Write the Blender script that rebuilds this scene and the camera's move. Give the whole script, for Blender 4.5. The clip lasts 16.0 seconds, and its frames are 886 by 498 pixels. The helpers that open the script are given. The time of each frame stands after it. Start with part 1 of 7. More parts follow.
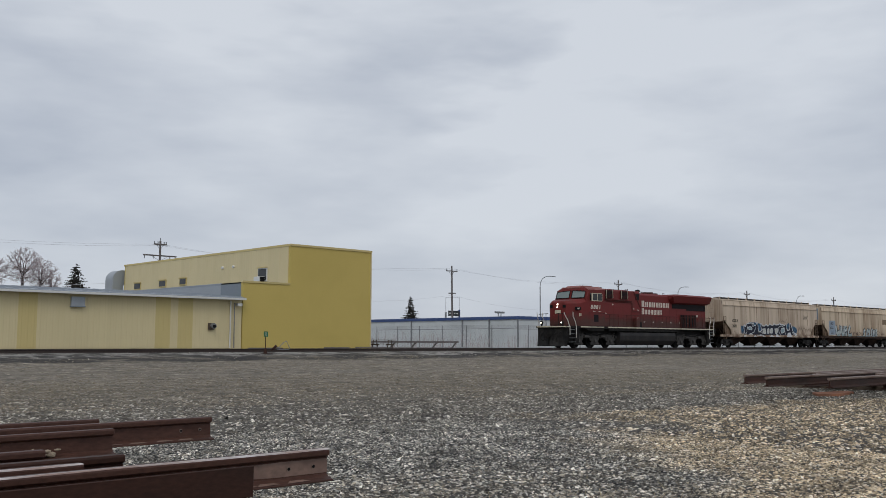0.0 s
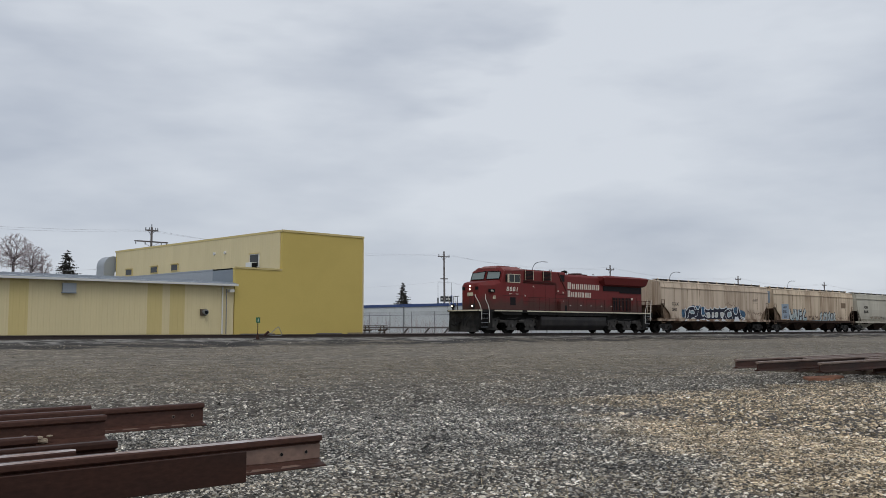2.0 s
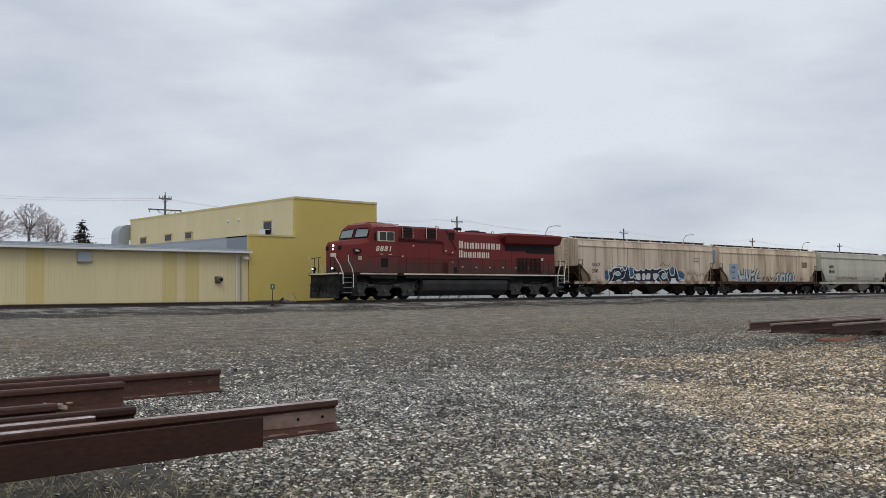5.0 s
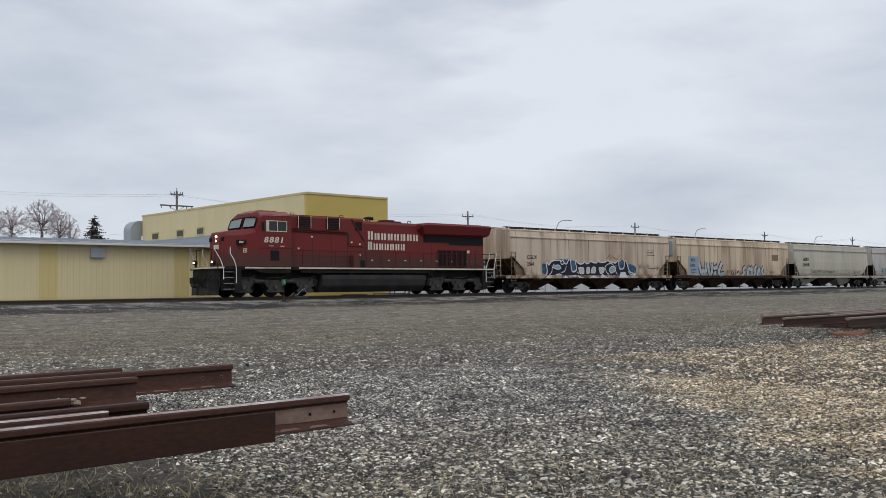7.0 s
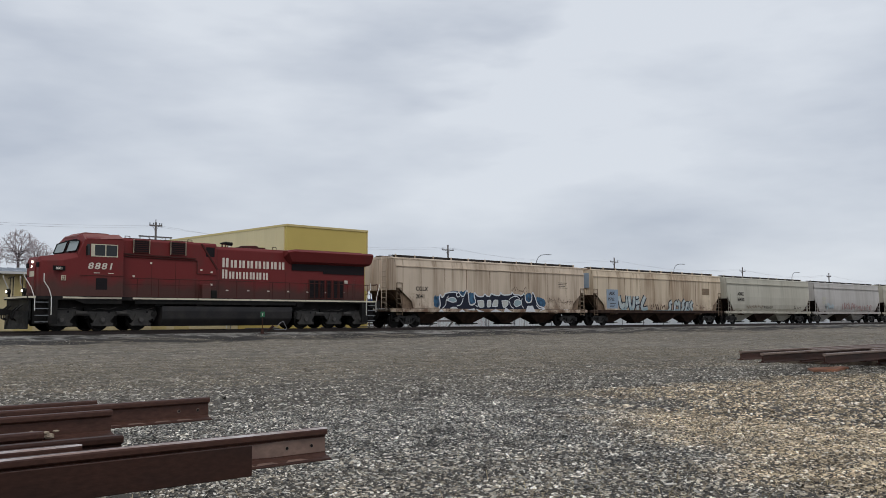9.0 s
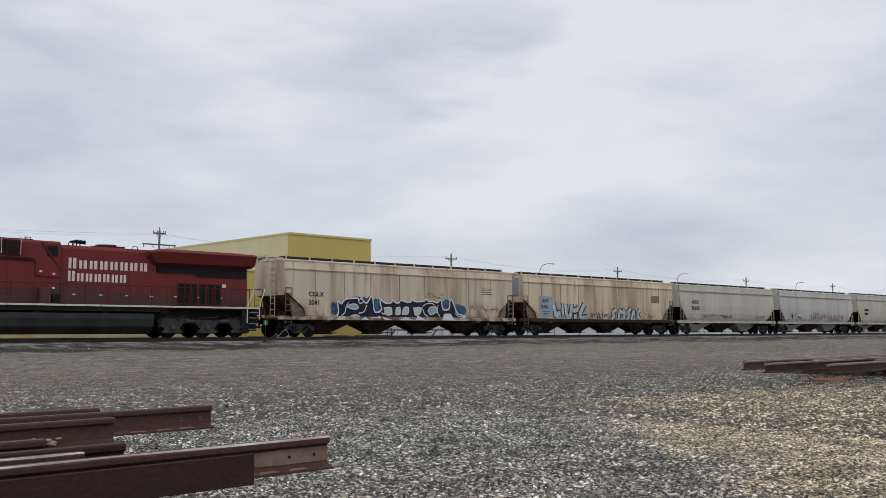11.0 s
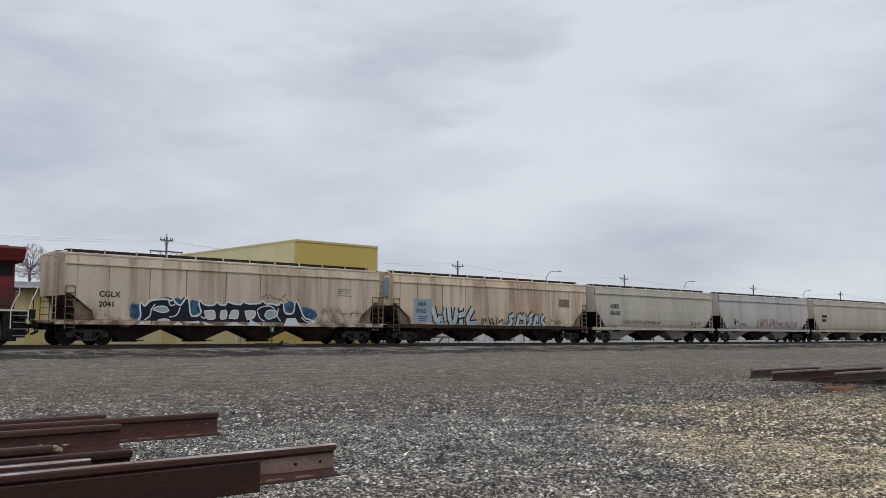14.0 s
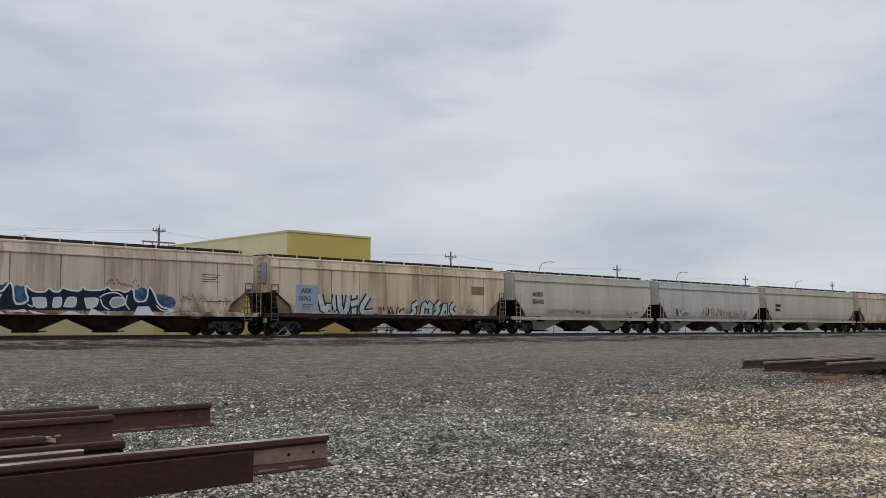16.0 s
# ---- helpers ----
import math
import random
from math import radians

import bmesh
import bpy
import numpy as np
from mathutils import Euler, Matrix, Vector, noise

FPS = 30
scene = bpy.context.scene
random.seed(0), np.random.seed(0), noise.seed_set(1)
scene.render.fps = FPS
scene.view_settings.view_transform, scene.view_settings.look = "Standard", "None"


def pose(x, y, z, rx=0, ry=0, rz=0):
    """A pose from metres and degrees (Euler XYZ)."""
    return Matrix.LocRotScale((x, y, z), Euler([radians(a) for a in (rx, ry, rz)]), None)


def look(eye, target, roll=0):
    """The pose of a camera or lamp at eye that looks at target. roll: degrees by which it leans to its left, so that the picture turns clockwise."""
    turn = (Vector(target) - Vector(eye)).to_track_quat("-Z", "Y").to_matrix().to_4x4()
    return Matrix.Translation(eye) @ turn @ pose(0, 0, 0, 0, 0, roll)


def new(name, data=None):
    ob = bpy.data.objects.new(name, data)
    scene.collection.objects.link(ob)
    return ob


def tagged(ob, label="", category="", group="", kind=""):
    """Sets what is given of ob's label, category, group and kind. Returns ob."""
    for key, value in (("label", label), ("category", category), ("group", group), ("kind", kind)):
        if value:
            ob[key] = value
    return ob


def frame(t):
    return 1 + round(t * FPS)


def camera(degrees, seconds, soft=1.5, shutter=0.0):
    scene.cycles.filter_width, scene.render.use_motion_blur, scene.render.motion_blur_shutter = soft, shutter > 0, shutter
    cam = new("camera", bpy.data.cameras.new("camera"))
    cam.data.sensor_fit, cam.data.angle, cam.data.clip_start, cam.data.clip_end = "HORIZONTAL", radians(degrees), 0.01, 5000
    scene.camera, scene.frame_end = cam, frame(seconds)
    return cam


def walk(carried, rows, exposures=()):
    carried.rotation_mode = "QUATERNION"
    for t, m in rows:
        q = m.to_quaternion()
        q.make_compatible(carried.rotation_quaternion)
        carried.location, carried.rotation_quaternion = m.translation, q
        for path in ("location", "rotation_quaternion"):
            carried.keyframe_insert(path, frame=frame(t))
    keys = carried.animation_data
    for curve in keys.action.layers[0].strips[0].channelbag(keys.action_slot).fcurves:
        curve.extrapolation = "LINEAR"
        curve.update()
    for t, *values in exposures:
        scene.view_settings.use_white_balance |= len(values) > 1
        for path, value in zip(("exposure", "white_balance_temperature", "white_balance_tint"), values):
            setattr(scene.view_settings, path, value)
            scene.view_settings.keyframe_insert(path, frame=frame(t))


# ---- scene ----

CAM_Z = 1.0
TRACK_Y = 45.0      # centre line of the main track, parallel to the x axis
RAIL_Z = 0.617      # top of rail
BACK_Z = 0.42       # ground behind the track
WALL_Y = 51.0       # front of the yellow building
WHEEL = 0.457


def turned(yaw, pitch, roll):
    """The camera's pose: yaw from the x axis, pitch up, roll to the right."""
    return (Matrix.Translation((0, 0, CAM_Z)) @ pose(0, 0, 0, 0, 0, yaw - 90)
            @ pose(0, 0, 0, 90 + pitch) @ pose(0, 0, 0, 0, 0, -roll))


CAMERA_ROWS = [
    (0.0, 46.290, 5.671, -0.177), (0.5, 46.159, 5.509, -0.200), (1.0, 46.066, 5.311, -0.208), (1.5, 45.961, 5.166, -0.169),
    (2.0, 45.807, 4.796, -0.053), (2.5, 45.767, 4.498, -0.020), (3.0, 45.681, 4.284, -0.058), (3.5, 45.280, 3.148, -0.025),
    (4.0, 46.039, 3.049, 0.057), (6.5, 46.949, 2.316, 0.631), (7.0, 47.284, 2.365, 0.639), (7.5, 47.128, 2.943, 0.292),
    (8.0, 46.956, 3.552, 0.238), (8.5, 46.654, 4.310, 0.212), (9.0, 46.048, 4.392, 0.273), (11.5, 46.380, 5.141, 0.003),
    (12.0, 46.496, 5.297, -0.007), (12.5, 46.488, 5.290, -0.034), (13.0, 46.602, 5.318, -0.062), (13.5, 46.737, 5.408, -0.056),
    (14.0, 46.645, 5.374, -0.062), (14.5, 46.485, 5.119, -0.036), (15.0, 46.482, 5.063, -0.035), (15.5, 46.358, 4.914, 0.022),
    (16.0, 46.218, 4.806, -0.038)]

cam = camera(50.5, 16.0, soft=0.65)
walk(cam, [(t, turned(a, b, c)) for t, a, b, c in CAMERA_ROWS],
     exposures=[(0.0, -0.04), (2.0, 0.0), (4.0, 0.10), (7.0, 0.18), (8.0, 0.12), (9.0, 0.08), (11.5, 0.17), (12.5, 0.15), (13.5, 0.07), (14.5, 0.03), (16.0, -0.01)])

# ---- world and light ----
SUN_ELEV, SUN_ROT = 50.0, 150.0
world = bpy.data.worlds.new("overcast")
scene.world = world
world.use_nodes = True
wn, wl = world.node_tree.nodes, world.node_tree.links
wn.clear()
w_out = wn.new("ShaderNodeOutputWorld")
w_bg = wn.new("ShaderNodeBackground")
w_sky = wn.new("ShaderNodeTexSky")
w_sky.sky_type, w_sky.sun_disc = "NISHITA", False
w_sky.sun_elevation, w_sky.sun_rotation = radians(SUN_ELEV), radians(SUN_ROT)
w_co = wn.new("ShaderNodeTexCoord")
w_map = wn.new("ShaderNodeMapping")
w_map.inputs["Scale"].default_value = (1.0, 1.0, 3.4)
w_map.inputs["Location"].default_value = (1.9, 0.7, 0.15)
w_n1 = wn.new("ShaderNodeTexNoise")
w_n1.inputs["Scale"].default_value, w_n1.inputs["Detail"].default_value, w_n1.inputs["Roughness"].default_value = 2.6, 5.0, 0.52
w_ramp = wn.new("ShaderNodeValToRGB")
w_ramp.color_ramp.elements[0].position, w_ramp.color_ramp.elements[1].position = 0.31, 0.68
w_ramp.color_ramp.elements[0].color = (0.425, 0.470, 0.555, 1)
w_ramp.color_ramp.elements[1].color = (0.675, 0.715, 0.775, 1)
w_scale = wn.new("ShaderNodeVectorMath")
w_scale.operation = "SCALE"
w_scale.inputs["Scale"].default_value = 0.10
w_mix = wn.new("ShaderNodeMix")
w_mix.data_type = "RGBA"
w_mix.inputs[0].default_value = 0.93
wl.new(w_co.outputs["Generated"], w_map.inputs[0])
wl.new(w_map.outputs[0], w_n1.inputs["Vector"])
# cloud banks: soft darker and brighter masses with ragged edges in the overcast
w_warp = wn.new("ShaderNodeTexNoise")
w_warp.inputs["Scale"].default_value, w_warp.inputs["Detail"].default_value = 5.0, 4.0
wl.new(w_map.outputs[0], w_warp.inputs["Vector"])
w_shift = wn.new("ShaderNodeVectorMath")
w_shift.operation, w_shift.inputs[1].default_value, w_shift.inputs[2].default_value = "MULTIPLY_ADD", (0.30, 0.30, 0.30), (-0.15, -0.15, -0.15)
wl.new(w_warp.outputs["Color"], w_shift.inputs[0])
w_place = wn.new("ShaderNodeVectorMath")
w_place.operation, w_place.inputs[1].default_value = "MULTIPLY_ADD", (1.0, 1.0, 2.2)
wl.new(w_co.outputs["Generated"], w_place.inputs[0])
wl.new(w_shift.outputs[0], w_place.inputs[2])
w_sum = wn.new("ShaderNodeMapRange")
for k, v in enumerate((0.25, 0.75, 0.27, 0.77)):
    w_sum.inputs[k + 1].default_value = v
wl.new(w_n1.outputs[0], w_sum.inputs[0])
w_val = w_sum.outputs[0]
for way, wide, amount in (((0.36, 0.90, 0.25), 0.20, -0.12), ((0.59, 0.76, 0.265), 0.18, -0.17), ((0.70, 0.65, 0.30), 0.13, -0.23), ((0.38, 0.91, 0.18), 0.22, -0.06),
                          ((0.73, 0.64, 0.225), 0.20, 0.13), ((0.84, 0.50, 0.27), 0.36, 0.17), ((0.48, 0.80, 0.36), 0.26, 0.18), ((0.30, 0.88, 0.34), 0.24, 0.16)):
    w_d = wn.new("ShaderNodeVectorMath")
    w_d.operation, w_d.inputs[1].default_value = "DISTANCE", (way[0], way[1], way[2] * 2.2)
    wl.new(w_place.outputs[0], w_d.inputs[0])
    w_r = wn.new("ShaderNodeMapRange")
    w_r.interpolation_type = "SMOOTHSTEP"
    for k, v in enumerate((0.0, wide, amount, 0.0)):
        w_r.inputs[k + 1].default_value = v
    wl.new(w_d.outputs["Value"], w_r.inputs[0])
    w_add = wn.new("ShaderNodeMath")
    wl.new(w_val, w_add.inputs[0])
    wl.new(w_r.outputs[0], w_add.inputs[1])
    w_val = w_add.outputs[0]
wl.new(w_val, w_ramp.inputs[0])
wl.new(w_sky.outputs[0], w_scale.inputs[0])
wl.new(w_scale.outputs[0], w_mix.inputs[6])
wl.new(w_ramp.outputs[0], w_mix.inputs[7])
wl.new(w_mix.outputs[2], w_bg.inputs[0])
w_bg.inputs[1].default_value = 1.0
wl.new(w_bg.outputs[0], w_out.inputs[0])

sun = new("sun", bpy.data.lights.new("sun", "SUN"))
sun.data.energy, sun.data.angle, sun.data.color = 0.9, radians(25), (1.0, 0.96, 0.9)
sun.matrix_basis = look((-60, -60, 100), (0, 0, 0))


# ---- materials ----
def mat(name, color, rough=0.7, metal=0.0, var=0.25, scale=3.0, bump=0.1, fine=40.0, tint=None, stretch=(1, 1, 1),
        island=0.0, objvar=0.0, tint_amount=0.5, tint_pos=(0.45, 0.7), emission=0.0, bump_dist=0.01, low=None):
    """A painted or raw surface: large stains towards tint, fine grain, and relief."""
    m = bpy.data.materials.new(name)
    m.use_nodes = True
    n, l = m.node_tree.nodes, m.node_tree.links
    b = n["Principled BSDF"]
    b.inputs["Roughness"].default_value, b.inputs["Metallic"].default_value = rough, metal
    if rough > 0.5 and not metal:
        b.inputs["Specular IOR Level"].default_value = 0.22
    co = n.new("ShaderNodeTexCoord")
    mp = n.new("ShaderNodeMapping")
    mp.inputs["Scale"].default_value = stretch
    l.new(co.outputs["Object"], mp.inputs[0])
    n1 = n.new("ShaderNodeTexNoise")
    n1.inputs["Scale"].default_value, n1.inputs["Detail"].default_value = scale, 6
    n2 = n.new("ShaderNodeTexNoise")
    n2.inputs["Scale"].default_value, n2.inputs["Detail"].default_value = fine, 3
    l.new(mp.outputs[0], n1.inputs["Vector"])
    l.new(mp.outputs[0], n2.inputs["Vector"])
    tint = tint or tuple(c * (1 - var) for c in color)
    r1 = n.new("ShaderNodeMapRange")
    r1.inputs[1].default_value, r1.inputs[2].default_value = tint_pos
    r1.inputs[3].default_value, r1.inputs[4].default_value = 0, tint_amount if tint else 1
    if low:
        # dirt thrown up from below thickens towards the sill
        sp = n.new("ShaderNodeSeparateXYZ")
        l.new(co.outputs["Object"], sp.inputs[0])
        rl = n.new("ShaderNodeMapRange")
        for k, v in enumerate((low[0], low[1], low[2], 0.0)):
            rl.inputs[k + 1].default_value = v
        l.new(sp.outputs[2], rl.inputs[0])
        ad = n.new("ShaderNodeMath")
        l.new(n1.outputs[0], ad.inputs[0])
        l.new(rl.outputs[0], ad.inputs[1])
        l.new(ad.outputs[0], r1.inputs[0])
    else:
        l.new(n1.outputs[0], r1.inputs[0])
    mx = n.new("ShaderNodeMix")
    mx.data_type = "RGBA"
    mx.inputs[6].default_value, mx.inputs[7].default_value = (*color, 1), (*tint, 1)
    l.new(r1.outputs[0], mx.inputs[0])
    hsv = n.new("ShaderNodeHueSaturation")
    l.new(mx.outputs[2], hsv.inputs["Color"])
    r2 = n.new("ShaderNodeMapRange")
    r2.inputs[1].default_value, r2.inputs[2].default_value = 0.25, 0.75
    r2.inputs[3].default_value, r2.inputs[4].default_value = 1 - var, 1 + var
    l.new(n2.outputs[0], r2.inputs[0])
    val = r2.outputs[0]
    for amount, node, sock in ((island, "ShaderNodeNewGeometry", "Random Per Island"), (objvar, "ShaderNodeObjectInfo", "Random")):
        if amount:
            src = n.new(node)
            rr = n.new("ShaderNodeMapRange")
            rr.inputs[3].default_value, rr.inputs[4].default_value = 1 - amount, 1 + amount
            l.new(src.outputs[sock], rr.inputs[0])
            mul = n.new("ShaderNodeMath")
            mul.operation = "MULTIPLY"
            l.new(val, mul.inputs[0])
            l.new(rr.outputs[0], mul.inputs[1])
            val = mul.outputs[0]
    l.new(val, hsv.inputs["Value"])
    l.new(hsv.outputs[0], b.inputs["Base Color"])
    if bump:
        bp = n.new("ShaderNodeBump")
        bp.inputs["Strength"].default_value, bp.inputs["Distance"].default_value = bump, bump_dist
        l.new(n2.outputs[0], bp.inputs["Height"])
        l.new(bp.outputs[0], b.inputs["Normal"])
    if emission:
        b.inputs["Emission Color"].default_value = (*color, 1)
        b.inputs["Emission Strength"].default_value = emission
    return m


M = dict(
    red=mat("red_paint", (0.154, 0.0225, 0.0215), 0.55, var=0.10, scale=0.9, tint=(0.072, 0.036, 0.030), tint_amount=0.9, bump=0.03, stretch=(1, 1, 0.6),
            low=(1.7, 2.75, 0.62), tint_pos=(0.54, 0.90)),
    red_grime=mat("grimy_red_paint", (0.070, 0.018, 0.015), 0.75, var=0.15, scale=1.5, tint=(0.04, 0.026, 0.022), tint_amount=0.8),
    roof_red=mat("faded_red_roof", (0.24, 0.085, 0.072), 0.55, var=0.15, tint=(0.16, 0.035, 0.03)),
    black=mat("black_running_gear", (0.009, 0.0085, 0.008), 0.75, var=0.3, scale=2.5, tint=(0.022, 0.019, 0.017), tint_amount=0.8),
    gear=mat("dusty_running_gear", (0.040, 0.038, 0.036), 0.7, var=0.3, scale=3.0, tint=(0.070, 0.064, 0.058), tint_amount=0.8),
    tank=mat("dusty_black_tank", (0.022, 0.021, 0.022), 0.6, var=0.2, scale=1.2, tint=(0.045, 0.04, 0.037), tint_amount=0.7),
    plough=mat("scraped_black_plough", (0.008, 0.008, 0.008), 0.6, var=0.4, scale=2.2, tint=(0.048, 0.044, 0.040), tint_amount=0.8, tint_pos=(0.45, 0.75), fine=14, stretch=(1, 1, 0.5)),
    slope=mat("rust_stained_slope_sheet", (0.22, 0.155, 0.105), 0.8, var=0.25, scale=1.8, tint=(0.07, 0.042, 0.028), tint_amount=0.85, tint_pos=(0.42, 0.66)),
    # rust brown, darkened to paint in the shade the ladders stand in
    ladder=mat("shaded_rust_ladder", (0.16, 0.115, 0.080), 0.8, var=0.25, scale=4, tint=(0.06, 0.036, 0.025), tint_amount=0.8),
    crust=mat("pale_dried_mud", (0.38, 0.31, 0.23), 0.95, var=0.3, scale=8, tint=(0.20, 0.13, 0.09)),
    axle_cap=mat("greasy_axle_cap", (0.075, 0.07, 0.066), 0.55, var=0.2, scale=8),
    hole=mat("dark_opening", (0.008, 0.008, 0.009), 0.9, var=0.1, bump=0),
    grille=mat("dark_grille", (0.012, 0.009, 0.011), 0.8, var=0.2),
    white=mat("white_paint", (0.72, 0.70, 0.66), 0.55, var=0.08, tint=(0.5, 0.47, 0.42)),
    cream=mat("cream_striping", (0.60, 0.55, 0.42), 0.5, var=0.1, tint=(0.35, 0.3, 0.22), scale=2),
    lettering=mat("cream_lettering", (0.66, 0.60, 0.52), 0.5, var=0.08, tint=(0.45, 0.35, 0.30), scale=4),
    lamp=mat("lit_headlamp", (1.0, 0.92, 0.78), 0.3, var=0.0, bump=0, emission=3.0),
    rust=mat("rusty_brown_steel", (0.030, 0.017, 0.012), 0.85, var=0.3, scale=2.0, tint=(0.075, 0.042, 0.028), tint_amount=0.8),
    seam=mat("dirty_weld_seam", (0.23, 0.165, 0.112), 0.85, var=0.3, scale=4, stretch=(1, 1, 0.3)),
    walkway=mat("dark_roof_walkway", (0.030, 0.024, 0.021), 0.8, var=0.3),
    yellow=mat("yellow_stucco", (0.56, 0.435, 0.135), 0.8, var=0.05, scale=0.5, tint=(0.51, 0.395, 0.12), tint_amount=0.7, fine=12, bump=0.05),
    pale=mat("pale_yellow_cladding", (0.645, 0.552, 0.33), 0.65, var=0.04, scale=0.6, tint=(0.54, 0.45, 0.235), tint_amount=0.6, objvar=0.03, stretch=(1, 1, 0.3)),
    pale_b=mat("repainted_yellow_cladding", (0.578, 0.47, 0.215), 0.65, var=0.04, scale=0.6, objvar=0.03),
    fascia=mat("grey_metal_roofing", (0.29, 0.32, 0.36), 0.5, var=0.06, scale=0.8, tint=(0.22, 0.245, 0.28), stretch=(1, 0.2, 1)),
    trim_white=mat("white_metal_trim", (0.66, 0.66, 0.63), 0.5, var=0.05),
    galv=mat("galvanised_sheet", (0.34, 0.37, 0.40), 0.45, metal=0.25, var=0.08, scale=1.5),
    slate=mat("blue_grey_flashing", (0.20, 0.235, 0.27), 0.5, var=0.08),
    blue=mat("blue_roof_trim", (0.035, 0.07, 0.20), 0.5, var=0.08),
    white_wall=mat("white_metal_cladding", (0.60, 0.63, 0.64), 0.6, var=0.04, scale=0.4, tint=(0.5, 0.53, 0.54)),
    glass=mat("dark_window_glass", (0.016, 0.019, 0.021), 0.3, var=0.05, bump=0),
    # grey-green sky reflection painted into the windshield's base colour
    windshield=mat("sky_tinted_windshield_glass", (0.19, 0.235, 0.23), 0.08, var=0.1, bump=0),
    rail=mat("rusted_rail_steel", (0.078, 0.037, 0.027), 0.55, var=0.25, scale=3.0, tint=(0.045, 0.022, 0.017), tint_amount=0.8, fine=60,
             stretch=(0.4, 1, 1), bump=0.15, tint_pos=(0.4, 0.65)),
    rail_dark=mat("dark_rusted_rail_steel", (0.042, 0.0175, 0.0115), 0.62, var=0.25, scale=3.0, tint=(0.024, 0.013, 0.010), tint_amount=0.8, fine=60,
                  stretch=(0.4, 1, 1), bump=0.12),
    railhead=mat("bare_worn_railhead", (0.72, 0.67, 0.64), 0.3, metal=0.8, var=0.15, scale=4.0, tint=(0.30, 0.18, 0.14), tint_amount=0.85, stretch=(0.5, 1, 1), tint_pos=(0.36, 0.56)),
    track_rail=mat("track_rail_steel", (0.040, 0.027, 0.022), 0.6, metal=0.2, var=0.2),
    timber=mat("weathered_timber", (0.11, 0.085, 0.065), 0.9, var=0.3, scale=4, stretch=(0.3, 2, 2), tint=(0.05, 0.04, 0.032)),
    tie=mat("creosoted_tie", (0.04, 0.032, 0.027), 0.9, var=0.3, scale=4, objvar=0.2),
    orange_wood=mat("reddish_board", (0.36, 0.165, 0.10), 0.85, var=0.2, scale=5, tint=(0.28, 0.19, 0.14)),
    pole=mat("grey_pole_wood", (0.16, 0.145, 0.14), 0.9, var=0.2, scale=3, stretch=(2, 2, 0.2)),
    wire=mat("weathered_wire", (0.58, 0.59, 0.61), 0.7, var=0.1, bump=0),
    steel=mat("grey_steel", (0.24, 0.25, 0.26), 0.5, metal=0.4, var=0.15),
    bark=mat("grey_bark", (0.17, 0.145, 0.145), 0.9, var=0.2, scale=3),
    twig=mat("pale_twigs", (0.44, 0.385, 0.39), 0.9, var=0.2, scale=1, island=0.25),
    needle=mat("spruce_needles", (0.046, 0.044, 0.038), 0.85, var=0.3, scale=2, island=0.4),
    green=mat("green_target_paint", (0.02, 0.14, 0.06), 0.5, var=0.1),
    navy=mat("navy_spray_paint", (0.012, 0.015, 0.030), 0.6, var=0.15),
    spray_blue=mat("blue_spray_paint", (0.045, 0.125, 0.22), 0.6, var=0.3, scale=3.5, tint=(0.020, 0.035, 0.065), tint_amount=0.9, tint_pos=(0.42, 0.62)),
    sky_spray=mat("pale_blue_spray_paint", (0.27, 0.36, 0.39), 0.6, var=0.15, scale=3),
    spray_white=mat("white_spray_paint", (0.62, 0.64, 0.66), 0.6, var=0.1),
    spray_brown=mat("brown_spray_paint", (0.10, 0.06, 0.045), 0.7, var=0.2),
    spray_pink=mat("faded_pink_spray_paint", (0.36, 0.21, 0.20), 0.7, var=0.2),
    faded_blue=mat("faded_blue_spray_paint", (0.40, 0.47, 0.50), 0.7, var=0.15, scale=3),
    panel_blue=mat("blue_grey_panel", (0.27, 0.335, 0.41), 0.6, var=0.08),
    stencil=mat("dark_stencil_paint", (0.035, 0.03, 0.028), 0.7, var=0.2),
    chalk_blue=mat("chalky_blue_spray_paint", (0.36, 0.43, 0.44), 0.7, var=0.15, scale=4, tint=(0.52, 0.54, 0.52), tint_amount=0.8, tint_pos=(0.45, 0.6)),
    spray_pale=mat("chalky_white_spray_paint", (0.50, 0.50, 0.46), 0.7, var=0.12, scale=4, tint=(0.40, 0.46, 0.47)),
    scrape=mat("scraped_rail_steel", (0.21, 0.135, 0.105), 0.45, var=0.25, scale=5, tint=(0.085, 0.045, 0.035), tint_amount=0.9, stretch=(0.6, 1, 1), tint_pos=(0.42, 0.62)),
    rail_tan=mat("pale_tan_rail", (0.20, 0.145, 0.115), 0.5, var=0.25, scale=5.0, tint=(0.10, 0.05, 0.035), tint_amount=0.85, stretch=(0.4, 1, 1)),
    grey_stick=mat("bleached_stick", (0.30, 0.28, 0.25), 0.85, var=0.2),
    straw=mat("dry_grass", (0.40, 0.33, 0.20), 0.9, var=0.2, scale=1, island=0.35),
)


